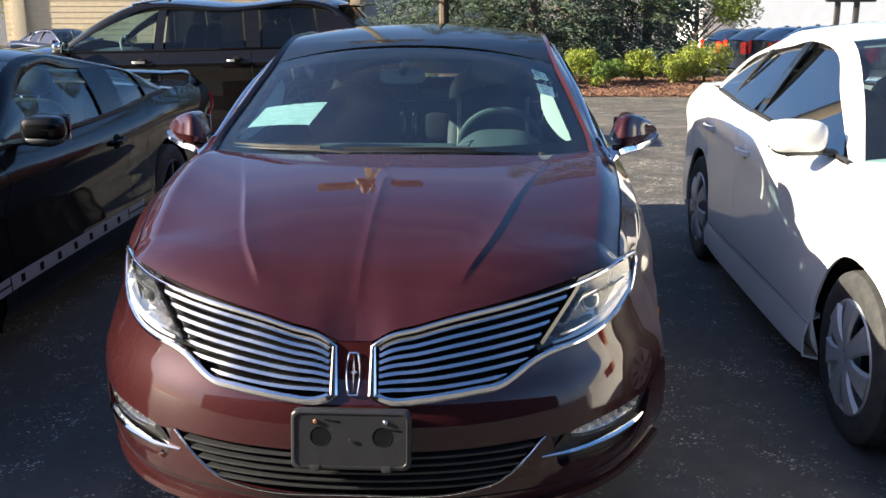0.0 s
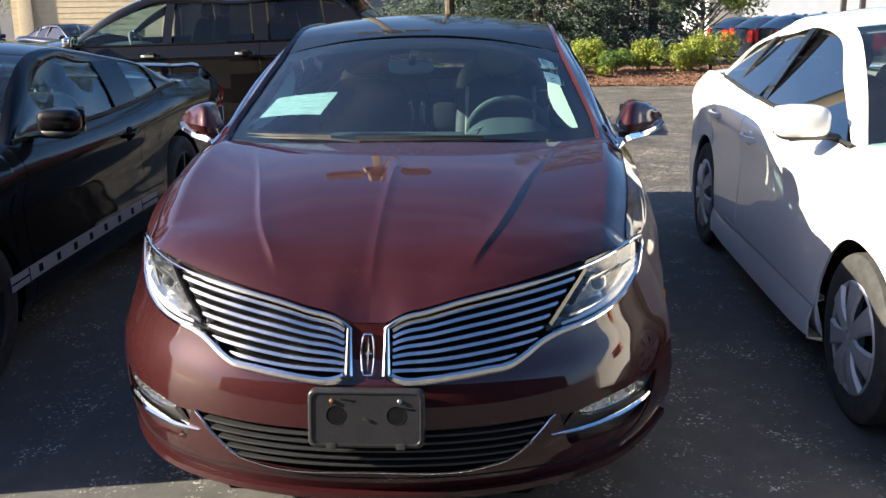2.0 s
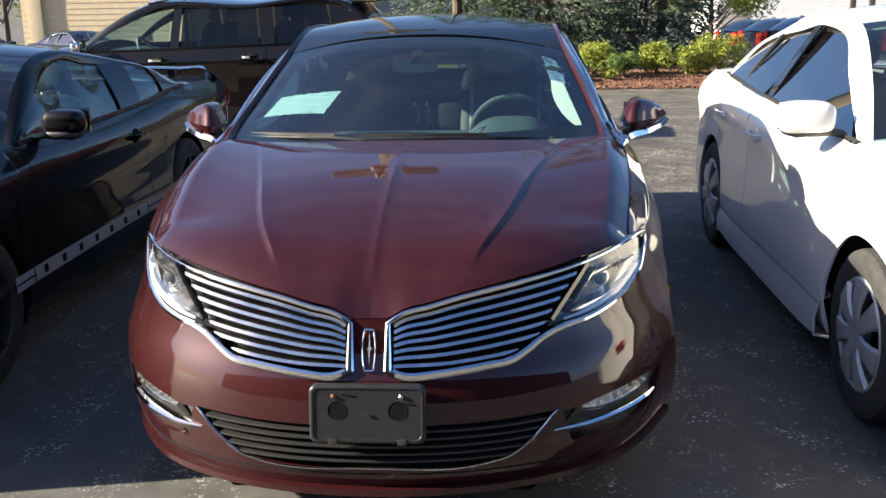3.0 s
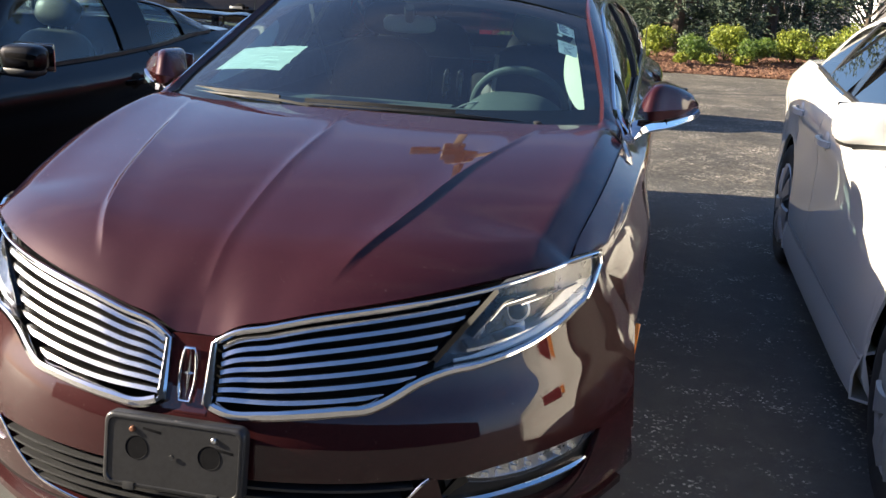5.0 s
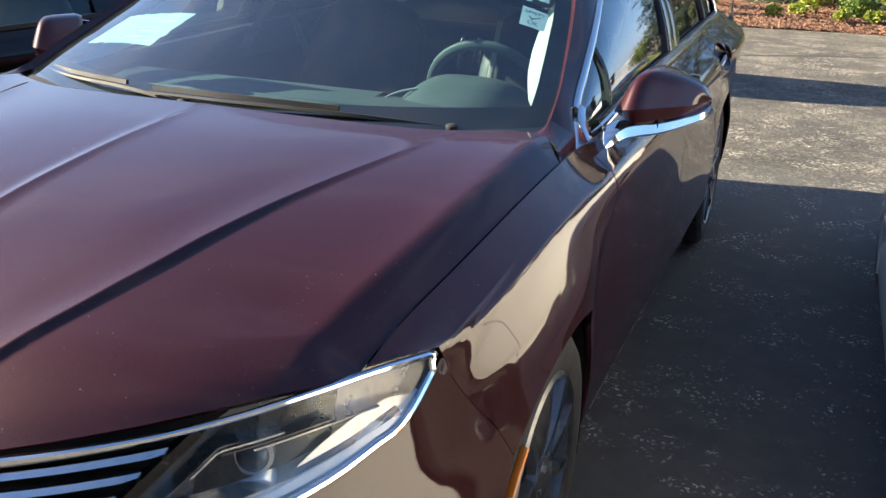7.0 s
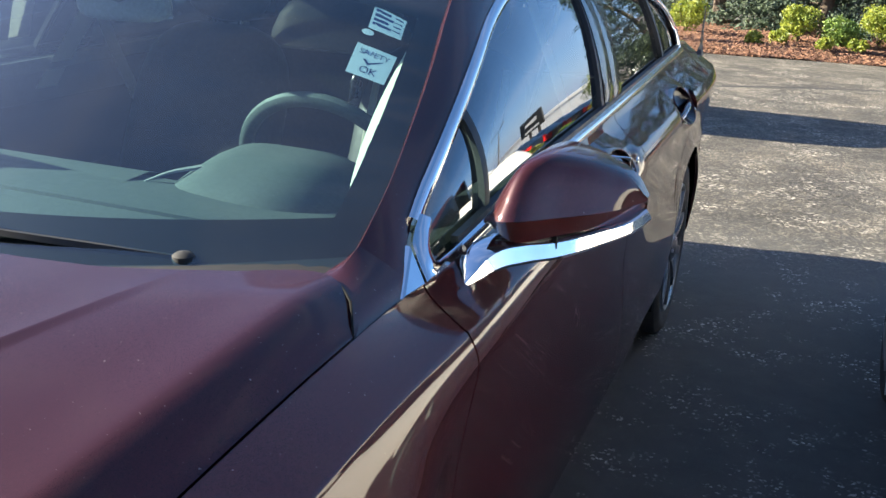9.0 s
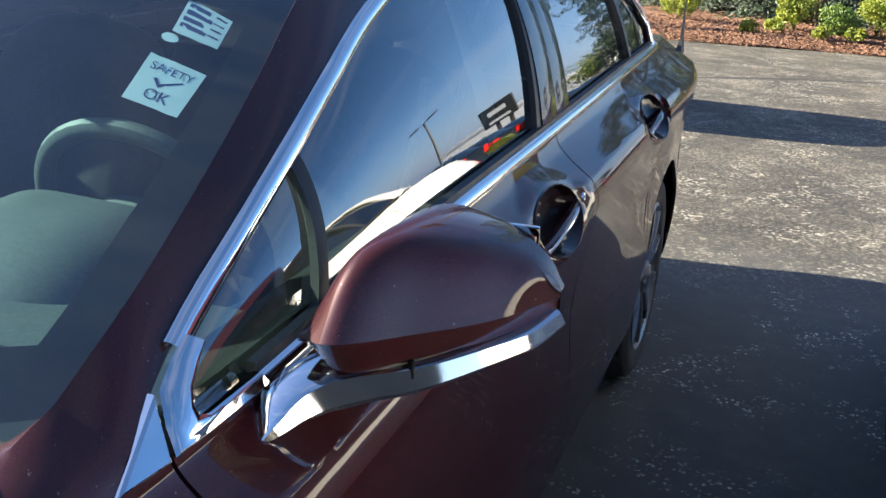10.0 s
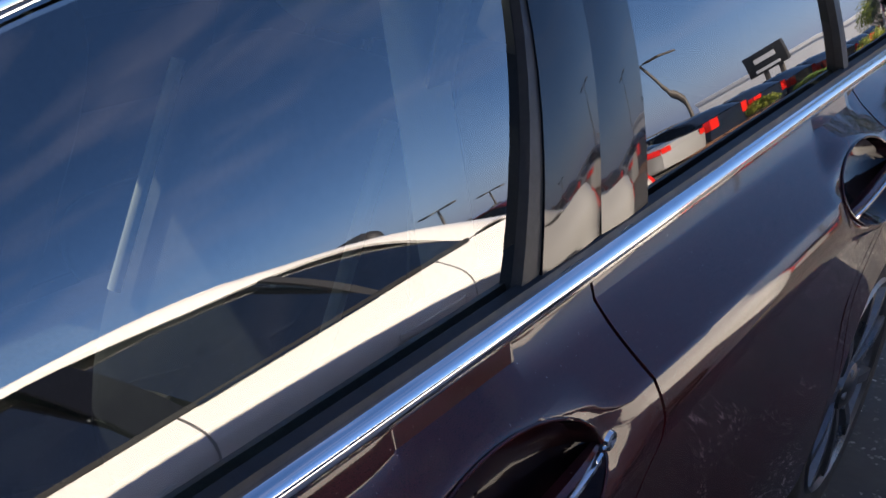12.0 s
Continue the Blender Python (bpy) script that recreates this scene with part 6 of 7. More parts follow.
SUV = dict(paint=SUV_PAINT, length=5.10, height=1.68, sill=.27, front_axle=.98, rear_axle=4.0, wheel=.375, arch=.44, rim=.25, spokes=6, rim_style="alloy", rim_mat=ALLOY,
           plan=([0, .12, .4, .9, 1.6, 3.0, 4.2, 4.8, 5.1], [.70, .80, .90, .97, .975, .975, .97, .93, .86]),
           belt=([0, .3, .9, 1.4, 2.2, 3.0, 4.0, 4.7, 5.1], [.88, 1.02, 1.10, 1.14, 1.16, 1.18, 1.21, 1.24, 1.22]),
           deck=([0, .3, .9, 1.5, 4.8, 5.1], [.92, 1.08, 1.18, 1.24, 1.26, 1.24]),
           section=[.94, .975, .995, .985, .985, 1.0, .985, .94], cuts=[0, 1.50, 2.55, 3.60, 5.10], panels=["fender", "front_door", "rear_door", "quarter_panel"],
           cowl=1.22, header=2.05, roof_end=4.55, deck_start=4.98, nose=.12, tail=.06, belt_half=.90, roof_half=.68, back_lean=.02, dlo_end=4.86,
           windows=[((1.55, 1.55), (2.48, 2.50)), ((2.62, 2.64), (3.52, 3.46)), ((3.72, 3.66), (4.36, 4.24))], pillars=[(2.55, 2.57, .05, GLOSS_BLACK), (3.62, 3.56, .08, SUV_PAINT), (4.60, 4.52, .25, SUV_PAINT)], clear=1, glass=PLAIN_GLASS, tinted=DARK_GLASS,
           mirror_y=1.50, mirror_k=.60, mirror_mat=CHROME, handles=(2.38, 3.44), handle_f=.87, handle_mat=CHROME, tail_lamp=(.14, .12, [1.06, 1.06, 1.06]), head_lamp=(.09, .4, .88), belt_mat=GLOSS_BLACK, **{"raise": .28})

# ---- ground and surroundings ----


def ground_z(y):
    return -.043 * math.log1p(math.exp(min(300, (y - 6.2) * 1.4))) / 1.4


suv = car("suv", "dark brown-black suv with chrome door handles, parked side on", SUV, (-5.87, 9.27, ground_z(9.3) - .01), -90)
part("roof_rack", both(sweep(path3([(.62, 2.2, 1.665), (.63, 2.4, 1.70), (.62, 4.2, 1.70), (.60, 4.45, 1.655)], 20), disc_prof(.016, .018, 8))), SATIN, suv)
part("roof_spoiler", grid(np.array([[(x, 4.52 + d, 1.665 - .02 * x * x - .12 * d * d) for d in (0, .12, .26)] for x in np.linspace(-.66, .66, 12)]), .02), SUV_PAINT, suv)


def asphalt():
    m, nt, b = shader("asphalt")
    vec = coords(nt)
    fine, mid, big = noise_tex(nt, vec, 320.0, 3.0, .7), noise_tex(nt, vec, 9.0, 6.0, .65), noise_tex(nt, vec, .35, 5.0, .6)
    v = nt.nodes.new("ShaderNodeTexVoronoi")
    v.inputs["Scale"].default_value = 110.0
    nt.links.new(vec, v.inputs["Vector"])
    # bay asphalt, its colour lifted to offset the shade by the cars
    base = ramp(nt, mid, [(.3, (.052, .051, .048)), (.7, (.112, .108, .101))])
    stones = ramp(nt, v.outputs["Color"], [(.74, (0, 0, 0)), (.86, (.62, .59, .53))])
    wear = nt.nodes.new("ShaderNodeMath")
    wear.operation = "MULTIPLY_ADD"
    wear.inputs[1].default_value, wear.inputs[2].default_value = 8.0, -4.0
    nt.links.new(noise_tex(nt, vec, 3.2, 9.0, .78), wear.inputs[0])
    wear.use_clamp = True
    mx = nt.nodes.new("ShaderNodeMixRGB")
    mx.blend_type = "ADD"
    nt.links.new(wear.outputs[0], mx.inputs["Fac"])
    nt.links.new(base, mx.inputs["Color1"])
    nt.links.new(stones, mx.inputs["Color2"])
    # the drive lane behind the parked cars, browner and more mottled
    sep = nt.nodes.new("ShaderNodeSeparateXYZ")
    nt.links.new(vec, sep.inputs[0])
    edge = nt.nodes.new("ShaderNodeMath")
    edge.operation = "ADD"
    nt.links.new(sep.outputs["Y"], edge.inputs[0])
    nt.links.new(big, edge.inputs[1])
    rng = nt.nodes.new("ShaderNodeMapRange")
    rng.inputs["From Min"].default_value, rng.inputs["From Max"].default_value = 5.3, 6.3
    nt.links.new(edge.outputs[0], rng.inputs["Value"])
    # in the lane: mottled grit, pale stones worn free, and dark tar lines
    v2 = nt.nodes.new("ShaderNodeTexVoronoi")
    v2.inputs["Scale"].default_value = 78.0
    nt.links.new(vec, v2.inputs["Vector"])
    mottle = ramp(nt, noise_tex(nt, vec, 1.1, 10.0, .72), [(.32, (.036, .033, .029)), (.5, (.066, .060, .052)), (.68, (.135, .119, .098))])
    grit = ramp(nt, v2.outputs["Color"], [(.30, (.62, .62, .62)), (.62, (.92, .92, .92)), (.86, (2.7, 2.6, 2.35))])
    lane_mix = nt.nodes.new("ShaderNodeMixRGB")
    lane_mix.blend_type = "MULTIPLY"
    lane_mix.inputs["Fac"].default_value = 1.0
    nt.links.new(mottle, lane_mix.inputs["Color1"])
    nt.links.new(grit, lane_mix.inputs["Color2"])
    tar = nt.nodes.new("ShaderNodeTexWave")
    tar.wave_type, tar.bands_direction = "BANDS", "Y"
    tar.inputs["Scale"].default_value, tar.inputs["Distortion"].default_value, tar.inputs["Detail"].default_value, tar.inputs["Detail Scale"].default_value = .055, 1.6, 4.0, 1.2
    tvec = nt.nodes.new("ShaderNodeMapping")
    tvec.inputs["Location"].default_value, tvec.inputs["Rotation"].default_value = (0, 1.55, 0), (0, 0, radians(-38))
    nt.links.new(vec, tvec.inputs["Vector"])
    nt.links.new(tvec.outputs["Vector"], tar.inputs["Vector"])
    crack = nt.nodes.new("ShaderNodeMixRGB")
    crack.inputs["Color2"].default_value = (.030, .029, .028, 1)
    far_lane = nt.nodes.new("ShaderNodeMapRange")
    far_lane.inputs["From Min"].default_value, far_lane.inputs["From Max"].default_value = 10.4, 10.6
    nt.links.new(edge.outputs[0], far_lane.inputs["Value"])
    keep = nt.nodes.new("ShaderNodeMath")
    keep.operation = "MULTIPLY"
    nt.links.new(ramp(nt, tar.outputs["Fac"], [(.0, (1, 1, 1)), (.0008, (.9, .9, .9)), (.0022, (0, 0, 0))]), keep.inputs[0])
    nt.links.new(far_lane.outputs[0], keep.inputs[1])
    nt.links.new(keep.outputs[0], crack.inputs["Fac"])
    # clusters of loose pale stones
    v3 = nt.nodes.new("ShaderNodeTexVoronoi")
    v3.inputs["Scale"].default_value = 60.0
    nt.links.new(vec, v3.inputs["Vector"])
    loose = ramp(nt, v3.outputs["Color"], [(.66, (0, 0, 0)), (.80, (.46, .42, .35))])
    patch = nt.nodes.new("ShaderNodeMath")
    patch.operation = "MULTIPLY_ADD"
    patch.use_clamp = True
    patch.inputs[1].default_value, patch.inputs[2].default_value = 7.0, -3.3
    nt.links.new(noise_tex(nt, vec, 1.7, 8.0, .75), patch.inputs[0])
    grains = nt.nodes.new("ShaderNodeMixRGB")
    grains.blend_type = "ADD"
    nt.links.new(patch.outputs[0], grains.inputs["Fac"])
    nt.links.new(lane_mix.outputs["Color"], grains.inputs["Color1"])
    nt.links.new(loose, grains.inputs["Color2"])
    nt.links.new(grains.outputs["Color"], crack.inputs["Color1"])
    pale = crack.outputs["Color"]
    mx2 = nt.nodes.new("ShaderNodeMixRGB")
    nt.links.new(rng.outputs[0], mx2.inputs["Fac"])
    nt.links.new(mx.outputs["Color"], mx2.inputs["Color1"])
    nt.links.new(pale, mx2.inputs["Color2"])
    nt.links.new(mx2.outputs["Color"], b.inputs["Base Color"])
    nt.links.new(ramp(nt, mid, [(.3, (.62,) * 3), (.7, (.85,) * 3)]), b.inputs["Roughness"])
    bump(nt, fine, .8, .004, b)
    return m


ASPHALT = asphalt()
xs = np.r_[-400, -150, -60, np.linspace(-30, 30, 31), 60, 150, 400]
ys = np.r_[-300, -80, -30, np.linspace(-12, 60, 73), 80, 120, 250, 600]
ground = single("ground", grid(np.array([[(x, y, ground_z(min(y, 70))) for y in ys] for x in xs]), 0), ASPHALT, "worn dark asphalt of a car park, browner and mottled in the drive lane", "ground", kind="structure")


def mulch_mat():
    m, nt, b = shader("bark_mulch")
    vec = coords(nt)
    v = nt.nodes.new("ShaderNodeTexVoronoi")
    v.inputs["Scale"].default_value = 26.0
    nt.links.new(vec, v.inputs["Vector"])
    nt.links.new(ramp(nt, v.outputs["Color"], [(.2, (.10, .045, .028)), (.5, (.20, .09, .052)), (.8, (.32, .17, .10))]), b.inputs["Base Color"])
    b.inputs["Roughness"].default_value = .9
    bump(nt, v.outputs["Distance"], 1.0, .03, b)
    return m


MULCH = mulch_mat()
bed_rows = []
for x in np.linspace(-12, 9.0, 54):
    row = []
    for k in np.linspace(0, 1, 16):
        y = 18.6 + .5 * math.sin(x * .5) + k * 9
        row.append((x, y, ground_z(y) + .012 + .26 * (1 - math.exp(-k * 7)) + .03 * math.sin(x * 2.1 + y * 1.7)))
    bed_rows.append(row)
single("mulch_bed", grid(np.array(bed_rows), .05), MULCH, "reddish-brown bark mulch bed sloping up from the asphalt", "mulch bed", kind="structure")
rng_ = random.Random(5)
verts, faces = [], []
for k in range(7000):
    x, kk = rng_.uniform(-3, 8.9), rng_.random() ** 1.6
    y = 18.6 + .5 * math.sin(x * .5) + kk * 3.6 - .12
    z = ground_z(y) + .02 + .26 * (1 - math.exp(-max(kk, 0) * 3.6 / 9 * 7)) + rng_.uniform(0, .02)
    a, l, w = rng_.uniform(0, 6.28), rng_.uniform(.03, .07), rng_.uniform(.008, .018)
    c, s_ = math.cos(a), math.sin(a)
    t = rng_.uniform(-.02, .02)
    o = len(verts)
    for dx, dy, dz in ((-l, -w, -t), (l, -w, t), (l, w, t), (-l, w, -t), (0, 0, .012)):
        verts.append((x + dx * c - dy * s_, y + dx * s_ + dy * c, z + dz))
    faces += [(o, o + 1, o + 4), (o + 1, o + 2, o + 4), (o + 2, o + 3, o + 4), (o + 3, o, o + 4)]
single("mulch_chips", (verts, faces), MULCH, "loose chips of brown bark mulch", "mulch", kind="stuff", smooth=False)


def leaf_mat(name, c1, c2, c3, rough=.5):
    m, nt, b = shader(name)
    g = nt.nodes.new("ShaderNodeNewGeometry")
    nt.links.new(ramp(nt, g.outputs["Random Per Island"], [(.0, c1), (.5, c2), (1.0, c3)]), b.inputs["Base Color"])
    b.inputs["Roughness"].default_value = rough
    tr = nt.nodes.new("ShaderNodeBsdfTranslucent")
    mx = nt.nodes.new("ShaderNodeMixShader")
    mx.inputs["Fac"].default_value = .25
    nt.links.new(ramp(nt, g.outputs["Random Per Island"], [(.0, c2), (1.0, c3)]), tr.inputs["Color"])
    nt.links.new(b.outputs["BSDF"], mx.inputs[1])
    nt.links.new(tr.outputs["BSDF"], mx.inputs[2])
    nt.links.new(mx.outputs["Shader"], nt.nodes["Material Output"].inputs["Surface"])
    return m


BUSH = leaf_mat("bush_leaves", (.10, .15, .025), (.22, .27, .035), (.38, .40, .06))
BUSH_DARK = leaf_mat("green_bush_leaves", (.06, .12, .03), (.12, .20, .04), (.22, .30, .06))
NEEDLE = leaf_mat("spruce_needles", (.020, .040, .026), (.050, .082, .050), (.125, .168, .095), .6)
LEAF = leaf_mat("tree_leaves", (.05, .10, .02), (.12, .18, .03), (.26, .26, .05))
BARK = plain("bark", (.06, .045, .032), (.13, .10, .075), 14, .9, bumps=.01)


def leaves(points, size, rng2, flat=.35):
    """Small folded leaves at the given points, each with its own normal."""
    verts, faces = [], []
    for p, nrm in points:
        n = (Vector(nrm) + Vector((rng2.uniform(-1, 1), rng2.uniform(-1, 1), rng2.uniform(-1, 1))) * .8).normalized()
        t = n.cross(Vector((rng2.uniform(-1, 1), rng2.uniform(-1, 1), rng2.uniform(-1, 1)))).normalized()
        b2 = n.cross(t)
        l, w = size * rng2.uniform(.6, 1.3), size * rng2.uniform(.35, .6)
        c = Vector(p)
        o = len(verts)
        verts += [c - t * l * .5, c + b2 * w * .5 + n * w * flat, c + t * l * .5, c - b2 * w * .5 + n * w * flat]
        faces += [(o, o + 1, o + 2), (o, o + 2, o + 3)]
    return verts, faces


def bush(x, y, r, h, mat, seed, label, n=1500, size=.06):
    rng2 = random.Random(seed)
    z0 = ground_z(y) + .18
    ob = thing("bush", label, "bush", (x, y, z0), "bushes in the mulch bed")
    lobes = [(rng2.uniform(-.5, .5) * r, rng2.uniform(-.5, .5) * r, rng2.uniform(.35, .7) * h, rng2.uniform(.35, .6) * r) for _ in range(9)]
    pts = []
    for k in range(n):
        cx, cy, cz, cr = lobes[k % 9]
        d = Vector((rng2.gauss(0, 1), rng2.gauss(0, 1), rng2.gauss(0, 1) + .3)).normalized()
        q = Vector((cx, cy, cz)) + Vector((d.x * cr, d.y * cr, d.z * cr * .9)) * rng2.uniform(.65, 1.08)
        if q.z > .01:
            pts.append((q, d))
    part("leaves", leaves(pts, size, rng2), mat, ob, smooth=False)
    for k in range(5):
        a = k * 1.3
        part("stem", sweep(path3([(0, 0, -.05), (.1 * r * math.cos(a), .1 * r * math.sin(a), h * .3), (.45 * r * math.cos(a), .45 * r * math.sin(a), h * .7)], 6), disc_prof(.014, .014, 5), scale=np.linspace(1, .5, 6)), BARK, ob)
    return ob


bushes = [(.95, 20.7, .42, .78, BUSH), (1.75, 20.6, .52, .50, BUSH_DARK), (2.4, 21.0, .52, .85, BUSH), (3.05, 20.6, .46, .62, BUSH_DARK), (3.85, 21.0, .52, .85, BUSH), (4.65, 20.8, .50, .75, BUSH), (5.3, 21.0, .66, 1.0, BUSH), (-1.2, 20.8, .45, .7, BUSH), (6.8, 21.2, .5, .8, BUSH_DARK), (8.0, 21.0, .6, .9, BUSH)]
for k, (x, y, r, h, mat) in enumerate(bushes):
    bush(x, y, r, h, mat, 20 + k, "low yellow-green bush in the mulch" if mat is BUSH else "low green bush in the mulch", 2200, .075)
for k, (x, y) in enumerate(((.22, 19.7), (1.45, 19.6), (2.0, 19.7), (.6, 20.3), (2.7, 19.9))):
    bush(x, y, .20, .20, BUSH, 60 + k, "small bright green plant in the mulch", 300, .09)


def spruce(x, y, h, r, seed, lift=.3):
    rng2 = random.Random(seed)
    z0 = ground_z(y)
    ob = thing("spruce", "tall dense blue-green spruce with branches near the ground", "tree", (x, y, z0), "spruces behind the bed")
    part("trunk", sweep([(0, 0, -.1), (0, 0, h * .4), (0, 0, h)], disc_prof(.17, .17, 10), (1, 0, 0), scale=[1, .6, .08]), BARK, ob)
    verts, faces = [], []
    limbs = []
    nlev = 46
    for lev in range(nlev):
        f = lev / nlev
        z = lift + (h - lift) * f
        reach = r * (1 - f) ** .85 + .12
        for b_ in range(max(6, int(15 * (1 - f * .6)))):
            a = rng2.uniform(0, 6.283)
            rr = reach * rng2.uniform(.72, 1.12)
            d = Vector((math.cos(a), math.sin(a), 0))
            droop = rng2.uniform(-.32, -.05)
            for k in range(int(13 + rr * 17)):
                g = rng2.uniform(.3, 1) ** .7
                c = Vector((0, 0, z)) + d * rr * g + Vector((0, 0, droop * rr * g * g + .12 * g)) + Vector((rng2.uniform(-.14, .14), rng2.uniform(-.14, .14), rng2.uniform(-.10, .10)))
                t = (d + Vector((rng2.uniform(-.9, .9), rng2.uniform(-.9, .9), rng2.uniform(-.6, .35)))).normalized()
                s1 = t.cross(Vector((0, 0, 1))).normalized()
                up = s1.cross(t)
                l, w = rng2.uniform(.07, .16), rng2.uniform(.014, .032)
                o = len(verts)
                verts += [c - s1 * w, c + s1 * w, c + t * l, c + up * w * 1.2]
                faces += [(o, o + 1, o + 3), (o + 1, o + 2, o + 3), (o + 2, o, o + 3)]
        if lev % 3 == 0:
            for b_ in range(3):
                a = rng2.uniform(0, 6.283)
                limbs.append(sweep(path3([(0, 0, z), (.5 * reach * math.cos(a), .5 * reach * math.sin(a), z - .03), (.9 * reach * math.cos(a), .9 * reach * math.sin(a), z - .22 * reach)], 5), disc_prof(.03, .03, 5), scale=np.linspace(1, .3, 5)))
    for lb in limbs[:24]:
        part("limb", lb, BARK, ob)
    part("crown", (verts, faces), NEEDLE, ob, "blue-green needle sprays", smooth=False)
    return ob


for k, (x, y, h, r) in enumerate(((-1.0, 25.2, 10.0, 2.4), (1.4, 24.2, 9.2, 2.4), (3.7, 24.8, 13.0, 2.6), (4.9, 27.4, 9.5, 1.8), (.2, 28.5, 11, 3.0), (2.6, 28.5, 13.5, 2.8))):
    spruce(x, y, h, r, 100 + k)


def broad_tree(x, y, h, r, seed, label, mat=None, n=5000):
    rng2 = random.Random(seed)
    ob = thing("tree", label, "tree", (x, y, ground_z(min(y, 70))))
    part("trunk", sweep(path3([(0, 0, -.1), (.05, 0, h * .3), (-.05, .05, h * .75)], 10), disc_prof(.16, .16, 10), (1, 0, 0), scale=np.linspace(1, .25, 10)), BARK, ob)
    limbs, pts = [], []
    lobes = []
    for k in range(14):
        a, f = rng2.uniform(0, 6.283), rng2.uniform(.25, .8)
        tip = Vector((math.cos(a) * r * rng2.uniform(.4, .85), math.sin(a) * r * rng2.uniform(.4, .85), h * (f * .75 + .28)))
        limbs.append(sweep(path3([(0, 0, h * f * .6), tuple(tip * .5 + Vector((0, 0, h * f * .3))), tuple(tip)], 6), disc_prof(.05, .05, 5), scale=np.linspace(1, .3, 6)))
        lobes.append((tip, rng2.uniform(.3, .5) * r))
    for k in range(n):
        c, cr = lobes[k % 14]
        d = Vector((rng2.gauss(0, 1), rng2.gauss(0, 1), rng2.gauss(0, 1))).normalized()
        pts.append((c + d * cr * rng2.uniform(.5, 1.1), d))
    for lb in limbs:
        part("limb", lb, BARK, ob)
    part("crown", leaves(pts, .20, rng2), mat or LEAF, ob, smooth=False)
    return ob


broad_tree(9.6, 44, 5.2, 2.6, 7, "round green broadleaf tree by the car park")
broad_tree(-30, 62, 6.0, 3.0, 8, "yellowing tree beside the building")
broad_tree(-21.5, 40, 9.0, 3.0, 9, "green tree at the edge of the car park")

# buildings
TAN = plain("tan_block", (.56, .45, .30), (.66, .54, .37), 3.0, .85, bumps=.004)
TAN_JOINT = plain("mortar", (.50, .405, .275), (.58, .475, .33), 9.0, .9)
PANEL = plain("grey_panel", (.42, .38, .36), (.48, .44, .42), 2.0, .6)
WIN_DARK = plain("dark_window", (.02, .022, .025), (.04, .042, .045), 3.0, .08)
FRAME_W = plain("pale_frame", (.55, .52, .48), (.62, .6, .55), 8.0, .6)
SIGN = plain("sign_board", (.015, .015, .016), (.03, .03, .03), 6.0, .4)
SIGN_MARK = plain("sign_mark", (.7, .7, .7), (.8, .8, .8), 6.0, .5)
SHOW_WHITE = plain("white_cladding", (.80, .80, .79), (.86, .86, .85), 1.5, .5)
TAN_PAINT = plain("tan_post_paint", (.40, .31, .19), (.46, .36, .23), 6.0, .5)
POLE = plain("pole_bronze", (.05, .042, .036), (.08, .07, .06), 8.0, .5)
FLAG = plain("red_banner", (.55, .02, .03), (.65, .03, .04), 6.0, .7)

zb = ground_z(48)
tan_hall = thing("building", "long tan masonry hall with scored block courses", "building", (0, 0, zb))
part("wall", box(-24.2, -7.6, 47.0, 60, 0, 6.4), TAN, tan_hall, smooth=False)
for k in range(22):
    part("course_joint", box(-24.2, -7.6, 46.985, 47.02, .28 * k + .27, .28 * k + .29), TAN_JOINT, tan_hall, smooth=False)
part("parapet", box(-24.5, -7.4, 46.8, 60.2, 6.4, 6.8, .03), TAN_JOINT, tan_hall)
for x in (-23.4, -15.8, -10.2):
    part("pilaster", box(x - .35, x + .35, 46.8, 47.1, 0, 6.4, .02), TAN_JOINT, tan_hall)
garage = thing("building", "grey panelled service building with a strip of windows", "building", (0, 0, zb))
part("wall", box(-6.6, 9.0, 52, 62, 0, 7.0), PANEL, garage, smooth=False)
for k in range(4):
    part("panel_seam", box(-5.5, 9, 51.96, 52.0, 1.9 + 1.3 * k, 1.93 + 1.3 * k), DARK, garage, smooth=False)
for k in range(7):
    wn = part("window", box(-5.1 + 1.9 * k, -3.5 + 1.9 * k, 51.93, 51.97, .85, 1.7), WIN_DARK, garage, smooth=False)
    part("window_frame", join(box(-5.15 + 1.9 * k, -3.45 + 1.9 * k, 51.88, 51.96, 1.7, 1.78), box(-5.15 + 1.9 * k, -3.45 + 1.9 * k, 51.88, 51.96, .77, .85), *[box(-5.15 + 1.9 * k + d, -5.09 + 1.9 * k + d, 51.88, 51.96, .85, 1.7) for d in (0, .55, 1.1, 1.65)]), FRAME_W, wn, smooth=False)
part("wall_lamp", box(-1.2, -.7, 51.7, 51.96, 2.5, 2.85, .05), DARK, garage)

showroom = thing("building", "long white showroom with dark windows", "building", (0, 0, ground_z(70)))
part("wall", box(17, 35, 74, 90, 0, 4.4), SHOW_WHITE, showroom, smooth=False)
part("fascia", box(16.9, 35.1, 73.9, 90.1, 4.4, 5.0, .03), SHOW_WHITE, showroom)
for k in range(4):
    part("window", box(18 + 4.6 * k, 21.2 + 4.6 * k, 73.94, 74.0, .5, 1.5), WIN_DARK, showroom, smooth=False)


